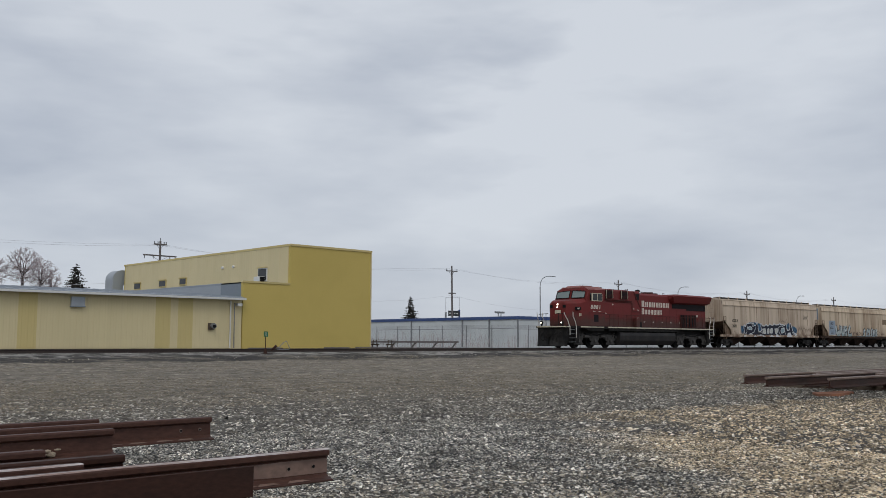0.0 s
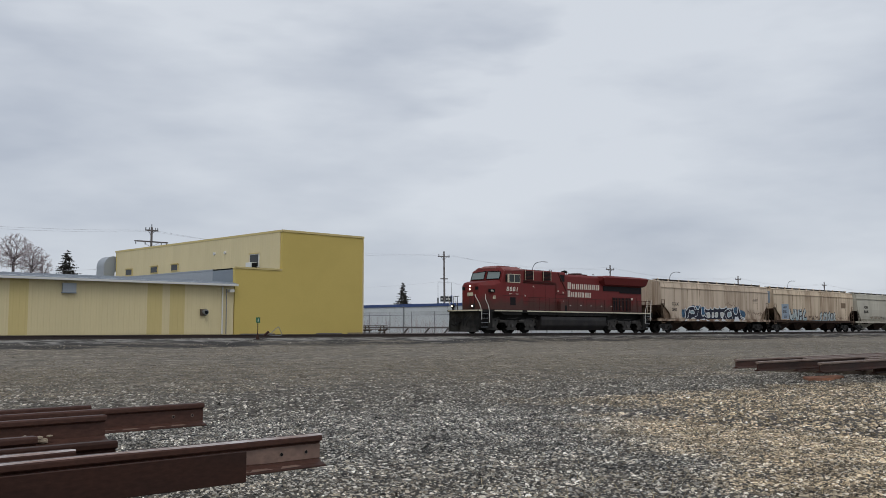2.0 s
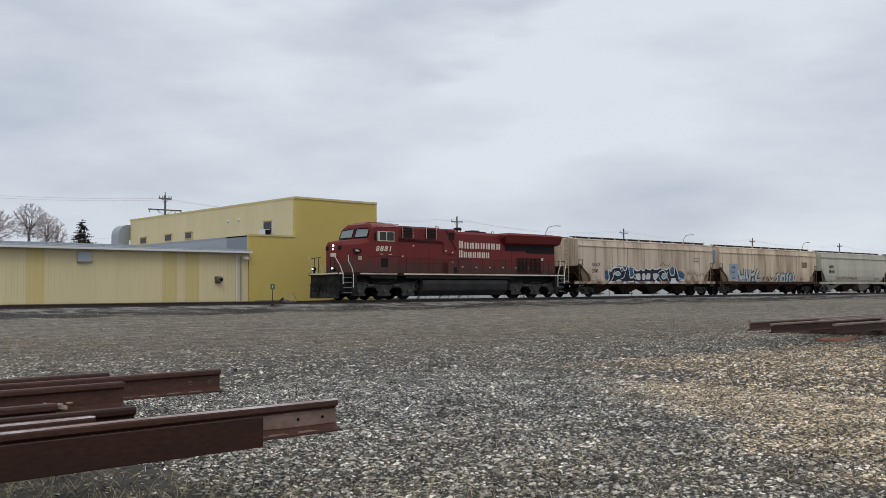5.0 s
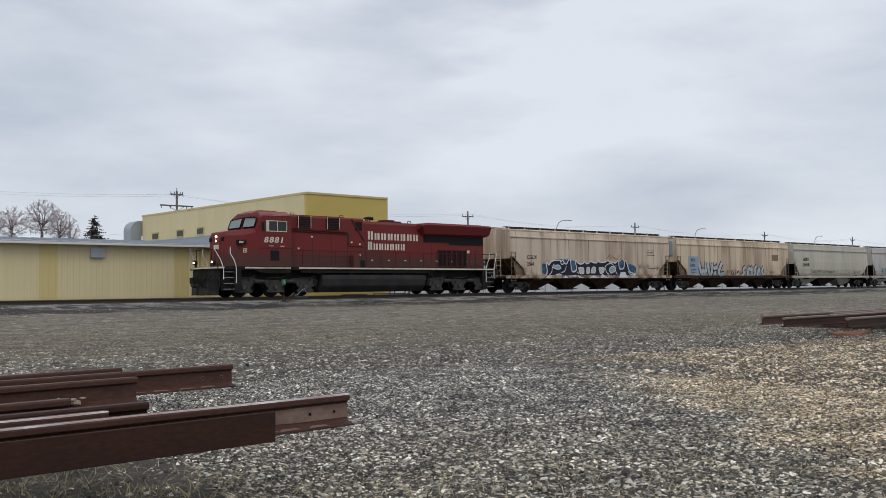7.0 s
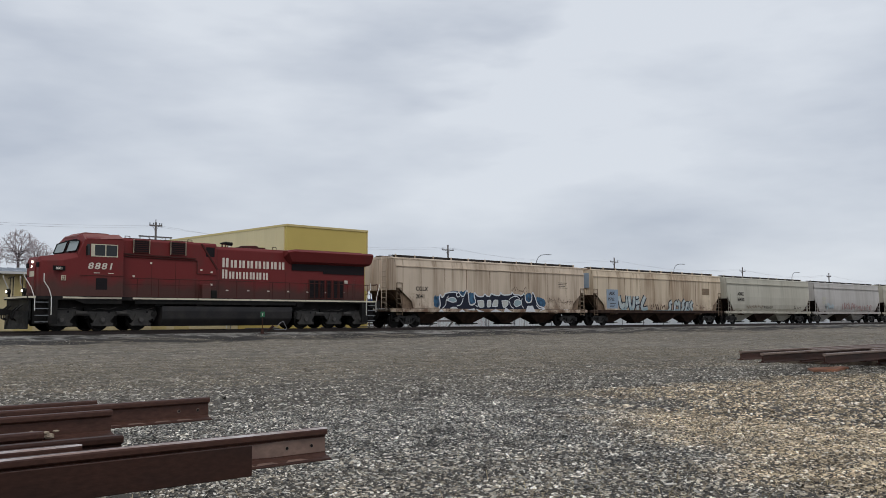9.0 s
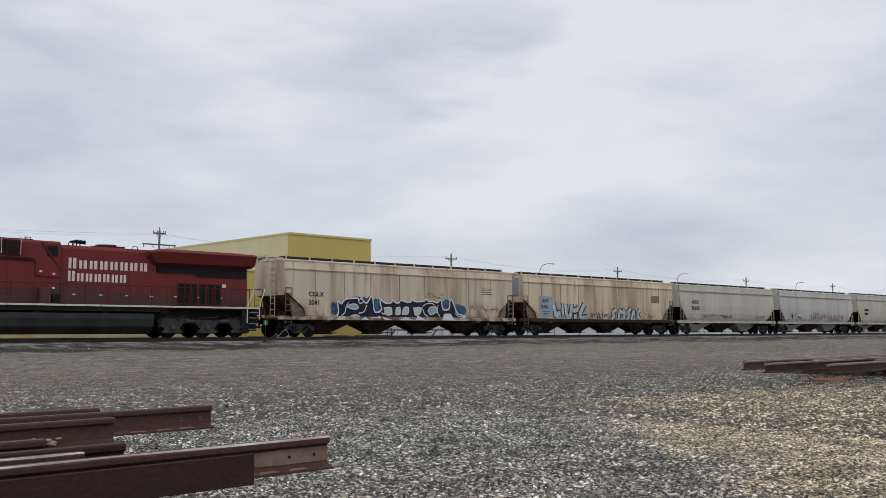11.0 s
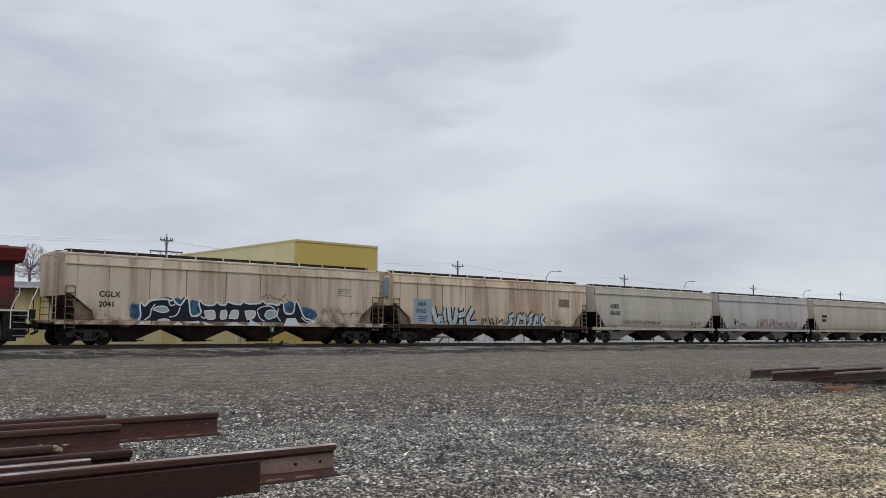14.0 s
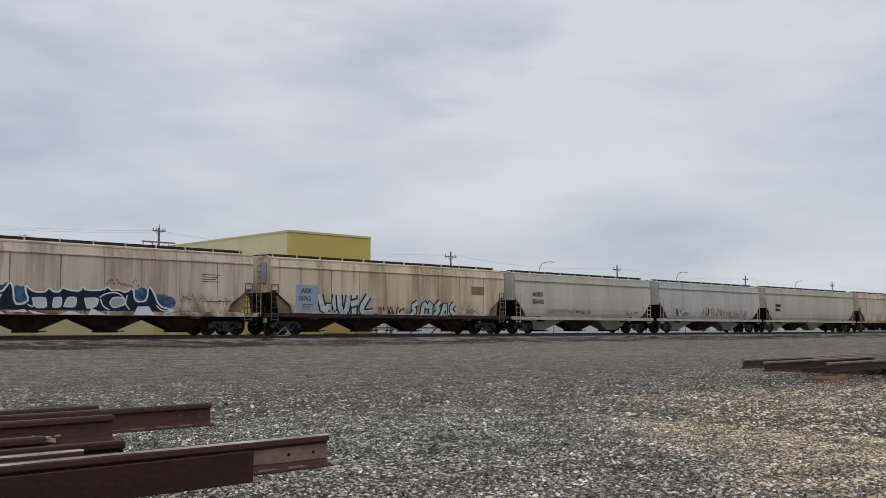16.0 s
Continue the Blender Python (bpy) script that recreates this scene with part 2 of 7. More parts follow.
def ground_material():
    m = bpy.data.materials.new("gravel_yard")
    m.use_nodes = True
    n, l = m.node_tree.nodes, m.node_tree.links
    b = n["Principled BSDF"]
    b.inputs["Roughness"].default_value = 0.95
    co = n.new("ShaderNodeTexCoord")
    sep = n.new("ShaderNodeSeparateXYZ")
    l.new(co.outputs["Object"], sep.inputs[0])

    def noise_tex(scale, detail=4, stretch=None):
        t = n.new("ShaderNodeTexNoise")
        t.inputs["Scale"].default_value, t.inputs["Detail"].default_value = scale, detail
        if stretch:
            mp = n.new("ShaderNodeMapping")
            mp.inputs["Scale"].default_value = stretch
            l.new(co.outputs["Object"], mp.inputs[0])
            l.new(mp.outputs[0], t.inputs["Vector"])
        else:
            l.new(co.outputs["Object"], t.inputs["Vector"])
        return t.outputs[0]

    def rng(src, a, z, lo=0.0, hi=1.0):
        r = n.new("ShaderNodeMapRange")
        for k, v in enumerate((a, z, lo, hi)):
            r.inputs[k + 1].default_value = v
        l.new(src, r.inputs[0])
        return r.outputs[0]

    def mix(fac, a, z):
        x = n.new("ShaderNodeMix")
        x.data_type = "RGBA"
        l.new(fac, x.inputs[0])
        for k, v in ((6, a), (7, z)):
            if isinstance(v, tuple):
                x.inputs[k].default_value = (*v, 1)
            else:
                l.new(v, x.inputs[k])
        return x.outputs[2]

    def math_node(op, a, z):
        x = n.new("ShaderNodeMath")
        x.operation = op
        for k, v in ((0, a), (1, z)):
            if isinstance(v, float):
                x.inputs[k].default_value = v
            else:
                l.new(v, x.inputs[k])
        return x.outputs[0]

    vor = n.new("ShaderNodeTexVoronoi")
    vor.inputs["Scale"].default_value = 22
    l.new(co.outputs["Object"], vor.inputs["Vector"])
    vor_small = n.new("ShaderNodeTexVoronoi")
    vor_small.inputs["Scale"].default_value = 7
    l.new(co.outputs["Object"], vor_small.inputs["Vector"])
    sepc = n.new("ShaderNodeSeparateColor")
    l.new(vor.outputs["Color"], sepc.inputs[0])
    sepd = n.new("ShaderNodeSeparateColor")
    l.new(vor_small.outputs["Color"], sepd.inputs[0])
    big = noise_tex(0.14, 5, (0.35, 1, 1))
    patch = noise_tex(0.6, 7, (0.18, 1, 1))
    lanes = noise_tex(0.9, 4, (0.03, 1, 1))
    dirt = mix(rng(big, 0.38, 0.62), (0.060, 0.051, 0.037), (0.122, 0.102, 0.071))
    dirt = mix(rng(patch, 0.42, 0.66, 0, 0.7), dirt, (0.072, 0.062, 0.048))
    dirt = mix(rng(lanes, 0.50, 0.70, 0, 0.3), dirt, (0.195, 0.166, 0.126))
    stone = mix(sepc.outputs[0], (0.066, 0.056, 0.044), (0.31, 0.265, 0.205))
    col = mix(rng(noise_tex(2.2, 6), 0.38, 0.62, 0.15, 0.65), dirt, stone)
    light = math_node("MULTIPLY", rng(sepd.outputs[1], 0.80, 1.0, 0, 0.9), rng(noise_tex(6.0, 3), 0.45, 0.6))
    col = mix(light, col, (0.34, 0.31, 0.26))
    grain = n.new("ShaderNodeHueSaturation")
    l.new(col, grain.inputs["Color"])
    speck = math_node("MULTIPLY", rng(noise_tex(3.2, 6, (1.6, 0.6, 1)), 0.3, 0.7, 0.5, 1.75), rng(noise_tex(1.2, 7, (0.6, 1, 1)), 0.3, 0.7, 0.65, 1.45))
    l.new(speck, grain.inputs["Value"])
    col = grain.outputs[0]
    # darker near-yard ground: soil, plus painted shade in gaps between loose stones
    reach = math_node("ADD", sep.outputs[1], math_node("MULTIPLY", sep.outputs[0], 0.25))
    soil_gap_shade = rng(math_node("ADD", reach, rng(noise_tex(0.3, 5), 0.3, 0.7, -4.0, 4.0)), 7.0, 24.0, 0.9, 0.0)
    col = mix(soil_gap_shade, col, mix(rng(patch, 0.4, 0.6), (0.018, 0.017, 0.015), (0.046, 0.039, 0.030)))
    # grey crushed stone on the bed; soil and the bank's shade painted dark below
    wob = math_node("ADD", sep.outputs[1], rng(noise_tex(0.6, 8, (0.35, 1, 1)), 0.28, 0.72, -1.4, 1.4))
    bed = mix(rng(noise_tex(1.5, 8, (0.6, 0.5, 1)), 0.42, 0.58), (0.030, 0.027, 0.023), (0.25, 0.236, 0.216))
    col = mix(rng(wob, 40.0, 41.3), col, bed)
    soil_bank_shade = math_node("MULTIPLY", rng(wob, 37.6, 38.8), rng(wob, 40.9, 41.5, 1, 0))
    soil_bank_shade = math_node("MULTIPLY", soil_bank_shade, rng(noise_tex(0.9, 9, (0.40, 0.9, 1)), 0.40, 0.50, 0.15, 0.97))
    col = mix(soil_bank_shade, col, (0.016, 0.013, 0.011))
    l.new(col, b.inputs["Base Color"])
    bp = n.new("ShaderNodeBump")
    bp.inputs["Strength"].default_value, bp.inputs["Distance"].default_value = 0.35, 0.012
    l.new(vor.outputs["Distance"], bp.inputs["Height"])
    l.new(bp.outputs[0], b.inputs["Normal"])
    return m


def stone_material():
    """Loose stones: grey-blue ballast that gives way to tan gravel in patches."""
    m = bpy.data.materials.new("loose_gravel")
    m.use_nodes = True
    n, l = m.node_tree.nodes, m.node_tree.links
    b = n["Principled BSDF"]
    b.inputs["Roughness"].default_value = 0.85
    geo = n.new("ShaderNodeNewGeometry")
    co = n.new("ShaderNodeTexCoord")
    grey = n.new("ShaderNodeValToRGB")
    tan = n.new("ShaderNodeValToRGB")
    for ramp, cols in ((grey, ((0.0, (0.014, 0.014, 0.015)), (0.30, (0.056, 0.057, 0.055)), (0.62, (0.195, 0.192, 0.176)), (0.88, (0.46, 0.44, 0.39)), (1.0, (0.92, 0.87, 0.78)))),
                       (tan, ((0.0, (0.040, 0.032, 0.024)), (0.36, (0.31, 0.236, 0.148)), (0.8, (0.66, 0.53, 0.35)), (1.0, (0.90, 0.82, 0.70))))):
        e = ramp.color_ramp.elements
        e[0].position, e[0].color = cols[0][0], (*cols[0][1], 1)
        e[1].position, e[1].color = cols[-1][0], (*cols[-1][1], 1)
        for pos, c in cols[1:-1]:
            e.new(pos).color = (*c, 1)
        l.new(geo.outputs["Random Per Island"], ramp.inputs[0])
    att = n.new("ShaderNodeAttribute")
    att.attribute_name = "tan"
    mx = n.new("ShaderNodeMix")
    mx.data_type = "RGBA"
    l.new(att.outputs["Fac"], mx.inputs[0])
    l.new(grey.outputs[0], mx.inputs[6])
    l.new(tan.outputs[0], mx.inputs[7])
    # stones trodden into the packed lane carry its brown dust
    dust = n.new("ShaderNodeAttribute")
    dust.attribute_name = "dust"
    dusty = n.new("ShaderNodeMix")
    dusty.data_type = "RGBA"
    l.new(dust.outputs["Fac"], dusty.inputs[0])
    l.new(mx.outputs[2], dusty.inputs[6])
    dusty.inputs[7].default_value = (0.142, 0.117, 0.079, 1)
    n2 = n.new("ShaderNodeTexNoise")
    n2.inputs["Scale"].default_value = 60
    l.new(co.outputs["Object"], n2.inputs["Vector"])
    hsv = n.new("ShaderNodeHueSaturation")
    r = n.new("ShaderNodeMapRange")
    r.inputs[1].default_value, r.inputs[2].default_value, r.inputs[3].default_value, r.inputs[4].default_value = 0.3, 0.7, 0.7, 1.3
    l.new(n2.outputs[0], r.inputs[0])
    # darker and paler drifts a hand or two across
    n3 = n.new("ShaderNodeTexNoise")
    n3.inputs["Scale"].default_value, n3.inputs["Detail"].default_value = 2.2, 5
    l.new(co.outputs["Object"], n3.inputs["Vector"])
    r3 = n.new("ShaderNodeMapRange")
    for k, v in enumerate((0.35, 0.65, 0.66, 1.50)):
        r3.inputs[k + 1].default_value = v
    l.new(n3.outputs[0], r3.inputs[0])
    drift = n.new("ShaderNodeMath")
    drift.operation = "MULTIPLY"
    l.new(r.outputs[0], drift.inputs[0])
    l.new(r3.outputs[0], drift.inputs[1])
    l.new(drift.outputs[0], hsv.inputs["Value"])
    l.new(dusty.outputs[2], hsv.inputs["Color"])
    l.new(hsv.outputs[0], b.inputs["Base Color"])
    return m


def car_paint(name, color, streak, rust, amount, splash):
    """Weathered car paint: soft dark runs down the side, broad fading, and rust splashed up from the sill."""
    m = bpy.data.materials.new(name)
    m.use_nodes = True
    n, l = m.node_tree.nodes, m.node_tree.links
    b = n["Principled BSDF"]
    b.inputs["Roughness"].default_value, b.inputs["Specular IOR Level"].default_value = 0.68, 0.22
    co = n.new("ShaderNodeTexCoord")
    rnd = n.new("ShaderNodeObjectInfo")

    def field(scale, detail, stretch, a, z, lo, hi):
        mp = n.new("ShaderNodeMapping")
        mp.inputs["Scale"].default_value = stretch
        l.new(co.outputs["Object"], mp.inputs[0])
        t = n.new("ShaderNodeTexNoise")
        t.noise_dimensions = "4D"
        l.new(rnd.outputs["Random"], t.inputs["W"])
        t.inputs["Scale"].default_value, t.inputs["Detail"].default_value = scale, detail
        l.new(mp.outputs[0], t.inputs["Vector"])
        return span(t.outputs[0], a, z, lo, hi)

    def span(src, a, z, lo, hi):
        r = n.new("ShaderNodeMapRange")
        for k, v in enumerate((a, z, lo, hi)):
            r.inputs[k + 1].default_value = v
        l.new(src, r.inputs[0])
        return r.outputs[0]

    def sum_of(op, a, z):
        x = n.new("ShaderNodeMath")
        x.operation = op
        l.new(a, x.inputs[0])
        l.new(z, x.inputs[1])
        return x.outputs[0]

    def blend(fac, a, z):
        x = n.new("ShaderNodeMix")
        x.data_type = "RGBA"
        l.new(fac, x.inputs[0])
        for k, v in ((6, a), (7, z)):
            if isinstance(v, tuple):
                x.inputs[k].default_value = (*v, 1)
            else:
                l.new(v, x.inputs[k])
        return x.outputs[2]

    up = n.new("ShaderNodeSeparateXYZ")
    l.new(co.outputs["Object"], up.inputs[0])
    col = blend(field(0.35, 4, (1, 1, 1), 0.35, 0.65, 0.0, 1.0), color, tuple(c * 0.88 for c in color))
    runs = sum_of("MULTIPLY", field(0.9, 3, (1, 1, 0.10), 0.44, 0.62, 0.0, amount), field(6.0, 5, (1, 1, 0.06), 0.32, 0.60, 0.30, 1.0))
    col = blend(runs, col, streak)
    thin = sum_of("MULTIPLY", field(3.5, 3, (1, 1, 0.05), 0.57, 0.70, 0.0, amount * 0.9), span(up.outputs[2], 1.4, 3.8, 0.25, 1.0))
    col = blend(thin, col, streak)
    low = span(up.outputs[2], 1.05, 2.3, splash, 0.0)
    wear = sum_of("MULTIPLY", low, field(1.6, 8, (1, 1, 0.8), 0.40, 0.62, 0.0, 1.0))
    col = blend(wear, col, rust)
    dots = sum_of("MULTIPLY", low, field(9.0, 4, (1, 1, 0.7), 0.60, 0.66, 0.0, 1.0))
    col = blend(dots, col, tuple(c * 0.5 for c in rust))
    l.new(col, b.inputs["Base Color"])
    bp = n.new("ShaderNodeBump")
    bp.inputs["Strength"].default_value, bp.inputs["Distance"].default_value = 0.25, 0.02
    l.new(field(1.3, 3, (1, 1, 0.5), 0.0, 1.0, 0.0, 1.0), bp.inputs["Height"])
    l.new(bp.outputs[0], b.inputs["Normal"])
    return m


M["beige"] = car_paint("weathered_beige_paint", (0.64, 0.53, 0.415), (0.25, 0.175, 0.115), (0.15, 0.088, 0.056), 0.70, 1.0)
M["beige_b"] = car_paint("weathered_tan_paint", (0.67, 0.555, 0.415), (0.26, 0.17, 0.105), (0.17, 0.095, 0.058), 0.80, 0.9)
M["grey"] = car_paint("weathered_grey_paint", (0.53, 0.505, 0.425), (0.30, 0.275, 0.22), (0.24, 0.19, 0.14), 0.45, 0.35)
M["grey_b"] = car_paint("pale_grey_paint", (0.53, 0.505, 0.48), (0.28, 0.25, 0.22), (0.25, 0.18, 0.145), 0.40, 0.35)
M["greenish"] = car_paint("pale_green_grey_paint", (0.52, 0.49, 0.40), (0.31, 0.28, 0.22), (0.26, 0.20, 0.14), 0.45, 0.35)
M["ground"] = ground_material()
M["stones"] = stone_material()


# ---- mesh helpers ----
def box(bm, x0, x1, y0, y1, z0, z1):
    v = [bm.verts.new(p) for p in ((x0, y0, z0), (x1, y0, z0), (x1, y1, z0), (x0, y1, z0), (x0, y0, z1), (x1, y0, z1), (x1, y1, z1), (x0, y1, z1))]
    for f in ((0, 3, 2, 1), (4, 5, 6, 7), (0, 1, 5, 4), (1, 2, 6, 5), (2, 3, 7, 6), (3, 0, 4, 7)):
        bm.faces.new([v[i] for i in f])
    return bm


def tube(bm, a, b, r0, r1=None, seg=8, caps=True):
    a, b = Vector(a), Vector(b)
    r1 = r0 if r1 is None else r1
    q = (b - a).to_track_quat("Z", "Y")
    rings = []
    for p, r in ((a, r0), (b, r1)):
        rings.append([bm.verts.new(p + q @ Vector((r * math.cos(2 * math.pi * k / seg), r * math.sin(2 * math.pi * k / seg), 0))) for k in range(seg)])
    for k in range(seg):
        bm.faces.new((rings[0][k], rings[0][(k + 1) % seg], rings[1][(k + 1) % seg], rings[1][k]))
    if caps:
        bm.faces.new(rings[0][::-1])
        bm.faces.new(rings[1])
    return bm


def pipe(bm, pts, r, seg=6):
    for a, b in zip(pts, pts[1:]):
        tube(bm, a, b, r, r, seg)
    return bm


def prism(bm, poly, lo, hi, axis="y"):
    """A polygon carried along an axis: (x, z) along y, (y, z) along x, (x, y) along z."""
    def at(p, d):
        return {"y": (p[0], d, p[1]), "x": (d, p[0], p[1]), "z": (p[0], p[1], d)}[axis]
    a = [bm.verts.new(at(p, lo)) for p in poly]
    b = [bm.verts.new(at(p, hi)) for p in poly]
    k = len(poly)
    bm.faces.new(a)
    bm.faces.new(b[::-1])
    for i in range(k):
        bm.faces.new((a[i], b[i], b[(i + 1) % k], a[(i + 1) % k]))
    return bm


def loft(bm, sections):
    """Closed rings of equal count, joined one to the next, with end caps."""
    rings = [[bm.verts.new(p) for p in s] for s in sections]
    k = len(rings[0])
    for a, b in zip(rings, rings[1:]):
        for i in range(k):
            bm.faces.new((a[i], a[(i + 1) % k], b[(i + 1) % k], b[i]))
    bm.faces.new(rings[0][::-1])
    bm.faces.new(rings[-1])
    return bm


def mesh_of(bm, name, bevel=0.0):
    bmesh.ops.recalc_face_normals(bm, faces=bm.faces)
    if bevel:
        edges = [e for e in bm.edges if len(e.link_faces) == 2 and e.calc_face_angle(0) > 0.5]
        bmesh.ops.bevel(bm, geom=edges, offset=bevel, segments=1, affect="EDGES", clamp_overlap=True)
    me = bpy.data.meshes.new(name)
    bm.to_mesh(me)
    bm.free()
    return me


def part(name, bm, material, parent, label="", bevel=0.0, at=None, smooth=False):
    ob = new(name, mesh_of(bm, name, bevel))
    ob.data.materials.append(M[material])
    if smooth:
        for p in ob.data.polygons:
            p.use_smooth = True
    ob.parent = parent
    if at is not None:
        ob.matrix_basis = at
    return tagged(ob, label)


def shared(name, me, parent, m):
    ob = new(name, me)
    ob.parent = parent
    ob.matrix_basis = m
    return ob


def thing(name, label, category, group="", m=None):
    ob = new(name)
    ob.empty_display_size = 0.3
    if m is not None:
        ob.matrix_basis = m
    return tagged(ob, label, category, group)


def single(name, bm, material, label, category, group="", kind="", bevel=0.0, m=None):
    ob = part(name, bm, material, None, label, bevel, m)
    return tagged(ob, label, category, group, kind)


def letters(name, text, size, material, parent, x, y, z, squeeze=1.0, spacing=1.0, shear=0.0):
    """Writing in the built-in font, on a side that faces the yard."""
    cu = bpy.data.curves.new(name, "FONT")
    cu.body, cu.size, cu.extrude, cu.offset = text, size, 0.003, size * 0.022
    cu.space_character, cu.shear = spacing, shear
    tmp = new(name, cu)
    bpy.context.view_layer.update()
    me = bpy.data.meshes.new_from_object(tmp.evaluated_get(bpy.context.evaluated_depsgraph_get()))
    bpy.data.objects.remove(tmp)
    me.materials.clear()
    me.materials.append(M[material])
    ob = new(name, me)
    ob.parent = parent
    me.transform(Matrix.Diagonal((squeeze, 1, 1, 1)))
    ob.matrix_basis = pose(x, y, z, 90)
    return ob


def travel(t):
    """How far the train still is from its place at nine seconds, along the track."""
    return 38.264 - 4.29023 * t + 0.003252 * t * t + 0.000108 * t ** 3


TRAIN, WHEELS = [], []


# ---- ground ----
def ground_height(x, y):
    if y < 39.5:
        return 0.10 * max(0.0, min(1.0, (y - 24) / 15)) + 0.02 * noise.noise((x * 0.13, y * 0.13, 0))
    if y < 46.5:
        return 0.10 + 0.04 * noise.noise((x * 0.7, y * 0.7, 3.0)) * (1 if 40 < y < 42 else 0)
    if y < 49.0:
        return 0.10 + (BACK_Z - 0.10) * (y - 46.5) / 2.5
    return BACK_Z


def make_ground():
    xs = [-3000, -800, -200, -60] + [-30 + 1.5 * k for k in range(110)] + [150, 200, 300, 500, 900, 1600, 3500]
    ys = [-3000, -800, -200, -60, -25] + [-12 + 1.5 * k for k in range(48)] + [62, 70, 90, 130, 200, 400, 900, 1800, 3500]
    xs, ys = sorted(xs), sorted(ys)
    verts = [(x, y, ground_height(x, y)) for y in ys for x in xs]
    w = len(xs)
    faces = [(j * w + i, j * w + i + 1, (j + 1) * w + i + 1, (j + 1) * w + i) for j in range(len(ys) - 1) for i in range(w - 1)]
    me = bpy.data.meshes.new("ground")
    me.from_pydata(verts, [], faces)
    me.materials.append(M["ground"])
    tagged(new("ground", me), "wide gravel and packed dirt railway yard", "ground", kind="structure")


def make_track():
    bm = bmesh.new()
    rows = [(36.6, -0.02), (37.4, 0.07), (38.2, 0.11), (39.0, 0.16), (39.8, 0.21), (40.6, 0.28), (41.4, 0.33), (42.2, 0.38), (43.0, 0.43), (43.4, 0.435), (46.6, 0.435), (47.4, 0.30), (48.8, -0.02)]
    xs = [-180, -60] + [-20 + 0.8 * k for k in range(200)] + [170, 230, 420]
    grid = [[bm.verts.new((x, y + (0.25 * noise.noise((x * 0.6, y, 2.0)) if 37 < y < 42 else 0), z + ((0.09 * noise.noise((x * 0.9, y * 1.1, 7.0)) + 0.05 * noise.noise((x * 2.3, y * 2.0, 3.0))) if 37 < y < 42 else 0))) for x in xs] for y, z in rows]
    for p, q in zip(grid, grid[1:]):
        for k in range(len(xs) - 1):
            bm.faces.new((p[k], p[k + 1], q[k + 1], q[k]))
    single("track_bed", bm, "ground", "raised bed of grey ballast above dark soil with the bank's shade painted in", "track bed", kind="structure")
    track = tagged(new("railway_track"), "straight main line track on timber ties", "railway track", kind="structure")
    profile = [(-0.07, 0), (0.07, 0), (0.07, 0.012), (0.012, 0.03), (0.009, 0.125), (0.036, 0.14), (0.036, 0.168), (0.028, 0.176), (-0.028, 0.176),
               (-0.036, 0.168), (-0.036, 0.14), (-0.009, 0.125), (-0.012, 0.03), (-0.07, 0.012)]
    for y in (TRACK_Y - 0.755, TRACK_Y + 0.755):
        bm = bmesh.new()
        prism(bm, [(y + a, RAIL_Z - 0.176 + b) for a, b in profile], -180, 420, "x")
        part("rail", bm, "track_rail", track)
    bm = box(bmesh.new(), -0.115, 0.115, -1.3, 1.3, 0, 0.17)
    me = mesh_of(bm, "tie", 0.012)
    me.materials.append(M["tie"])
    for k in range(280):
        shared("tie", me, track, pose(-10 + 0.53 * k + random.uniform(-.02, .02), TRACK_Y + random.uniform(-.05, .05), RAIL_Z - 0.176 - 0.165, 0, 0, random.uniform(-1, 1)))


# ---- train ----
def wheel_mesh(r):
    """A wheelset: two dished wheels with flanges on an axle that lies along y."""
    bm = bmesh.new()
    seg = 24
    tube(bm, (0, -0.98, 0), (0, 0.98, 0), 0.085, seg=10)
    for s in (-1, 1):
        prof = [(0.10, 0.63), (0.13, 0.755), (r - 0.10, 0.74), (r - 0.06, 0.80), (r, 0.80), (r + 0.004, 0.70), (r + 0.026, 0.685), (r + 0.02, 0.665), (r - 0.08, 0.67), (r - 0.12, 0.69)]
        rings = [[bm.verts.new((a * math.cos(2 * math.pi * k / seg), s * y, a * math.sin(2 * math.pi * k / seg))) for k in range(seg)] for a, y in prof]
        for p, q in zip(rings, rings[1:]):
            for k in range(seg):
                bm.faces.new((p[k], p[(k + 1) % seg], q[(k + 1) % seg], q[k]))
    me = mesh_of(bm, "wheelset")
    me.materials.append(M["black"])
    return me


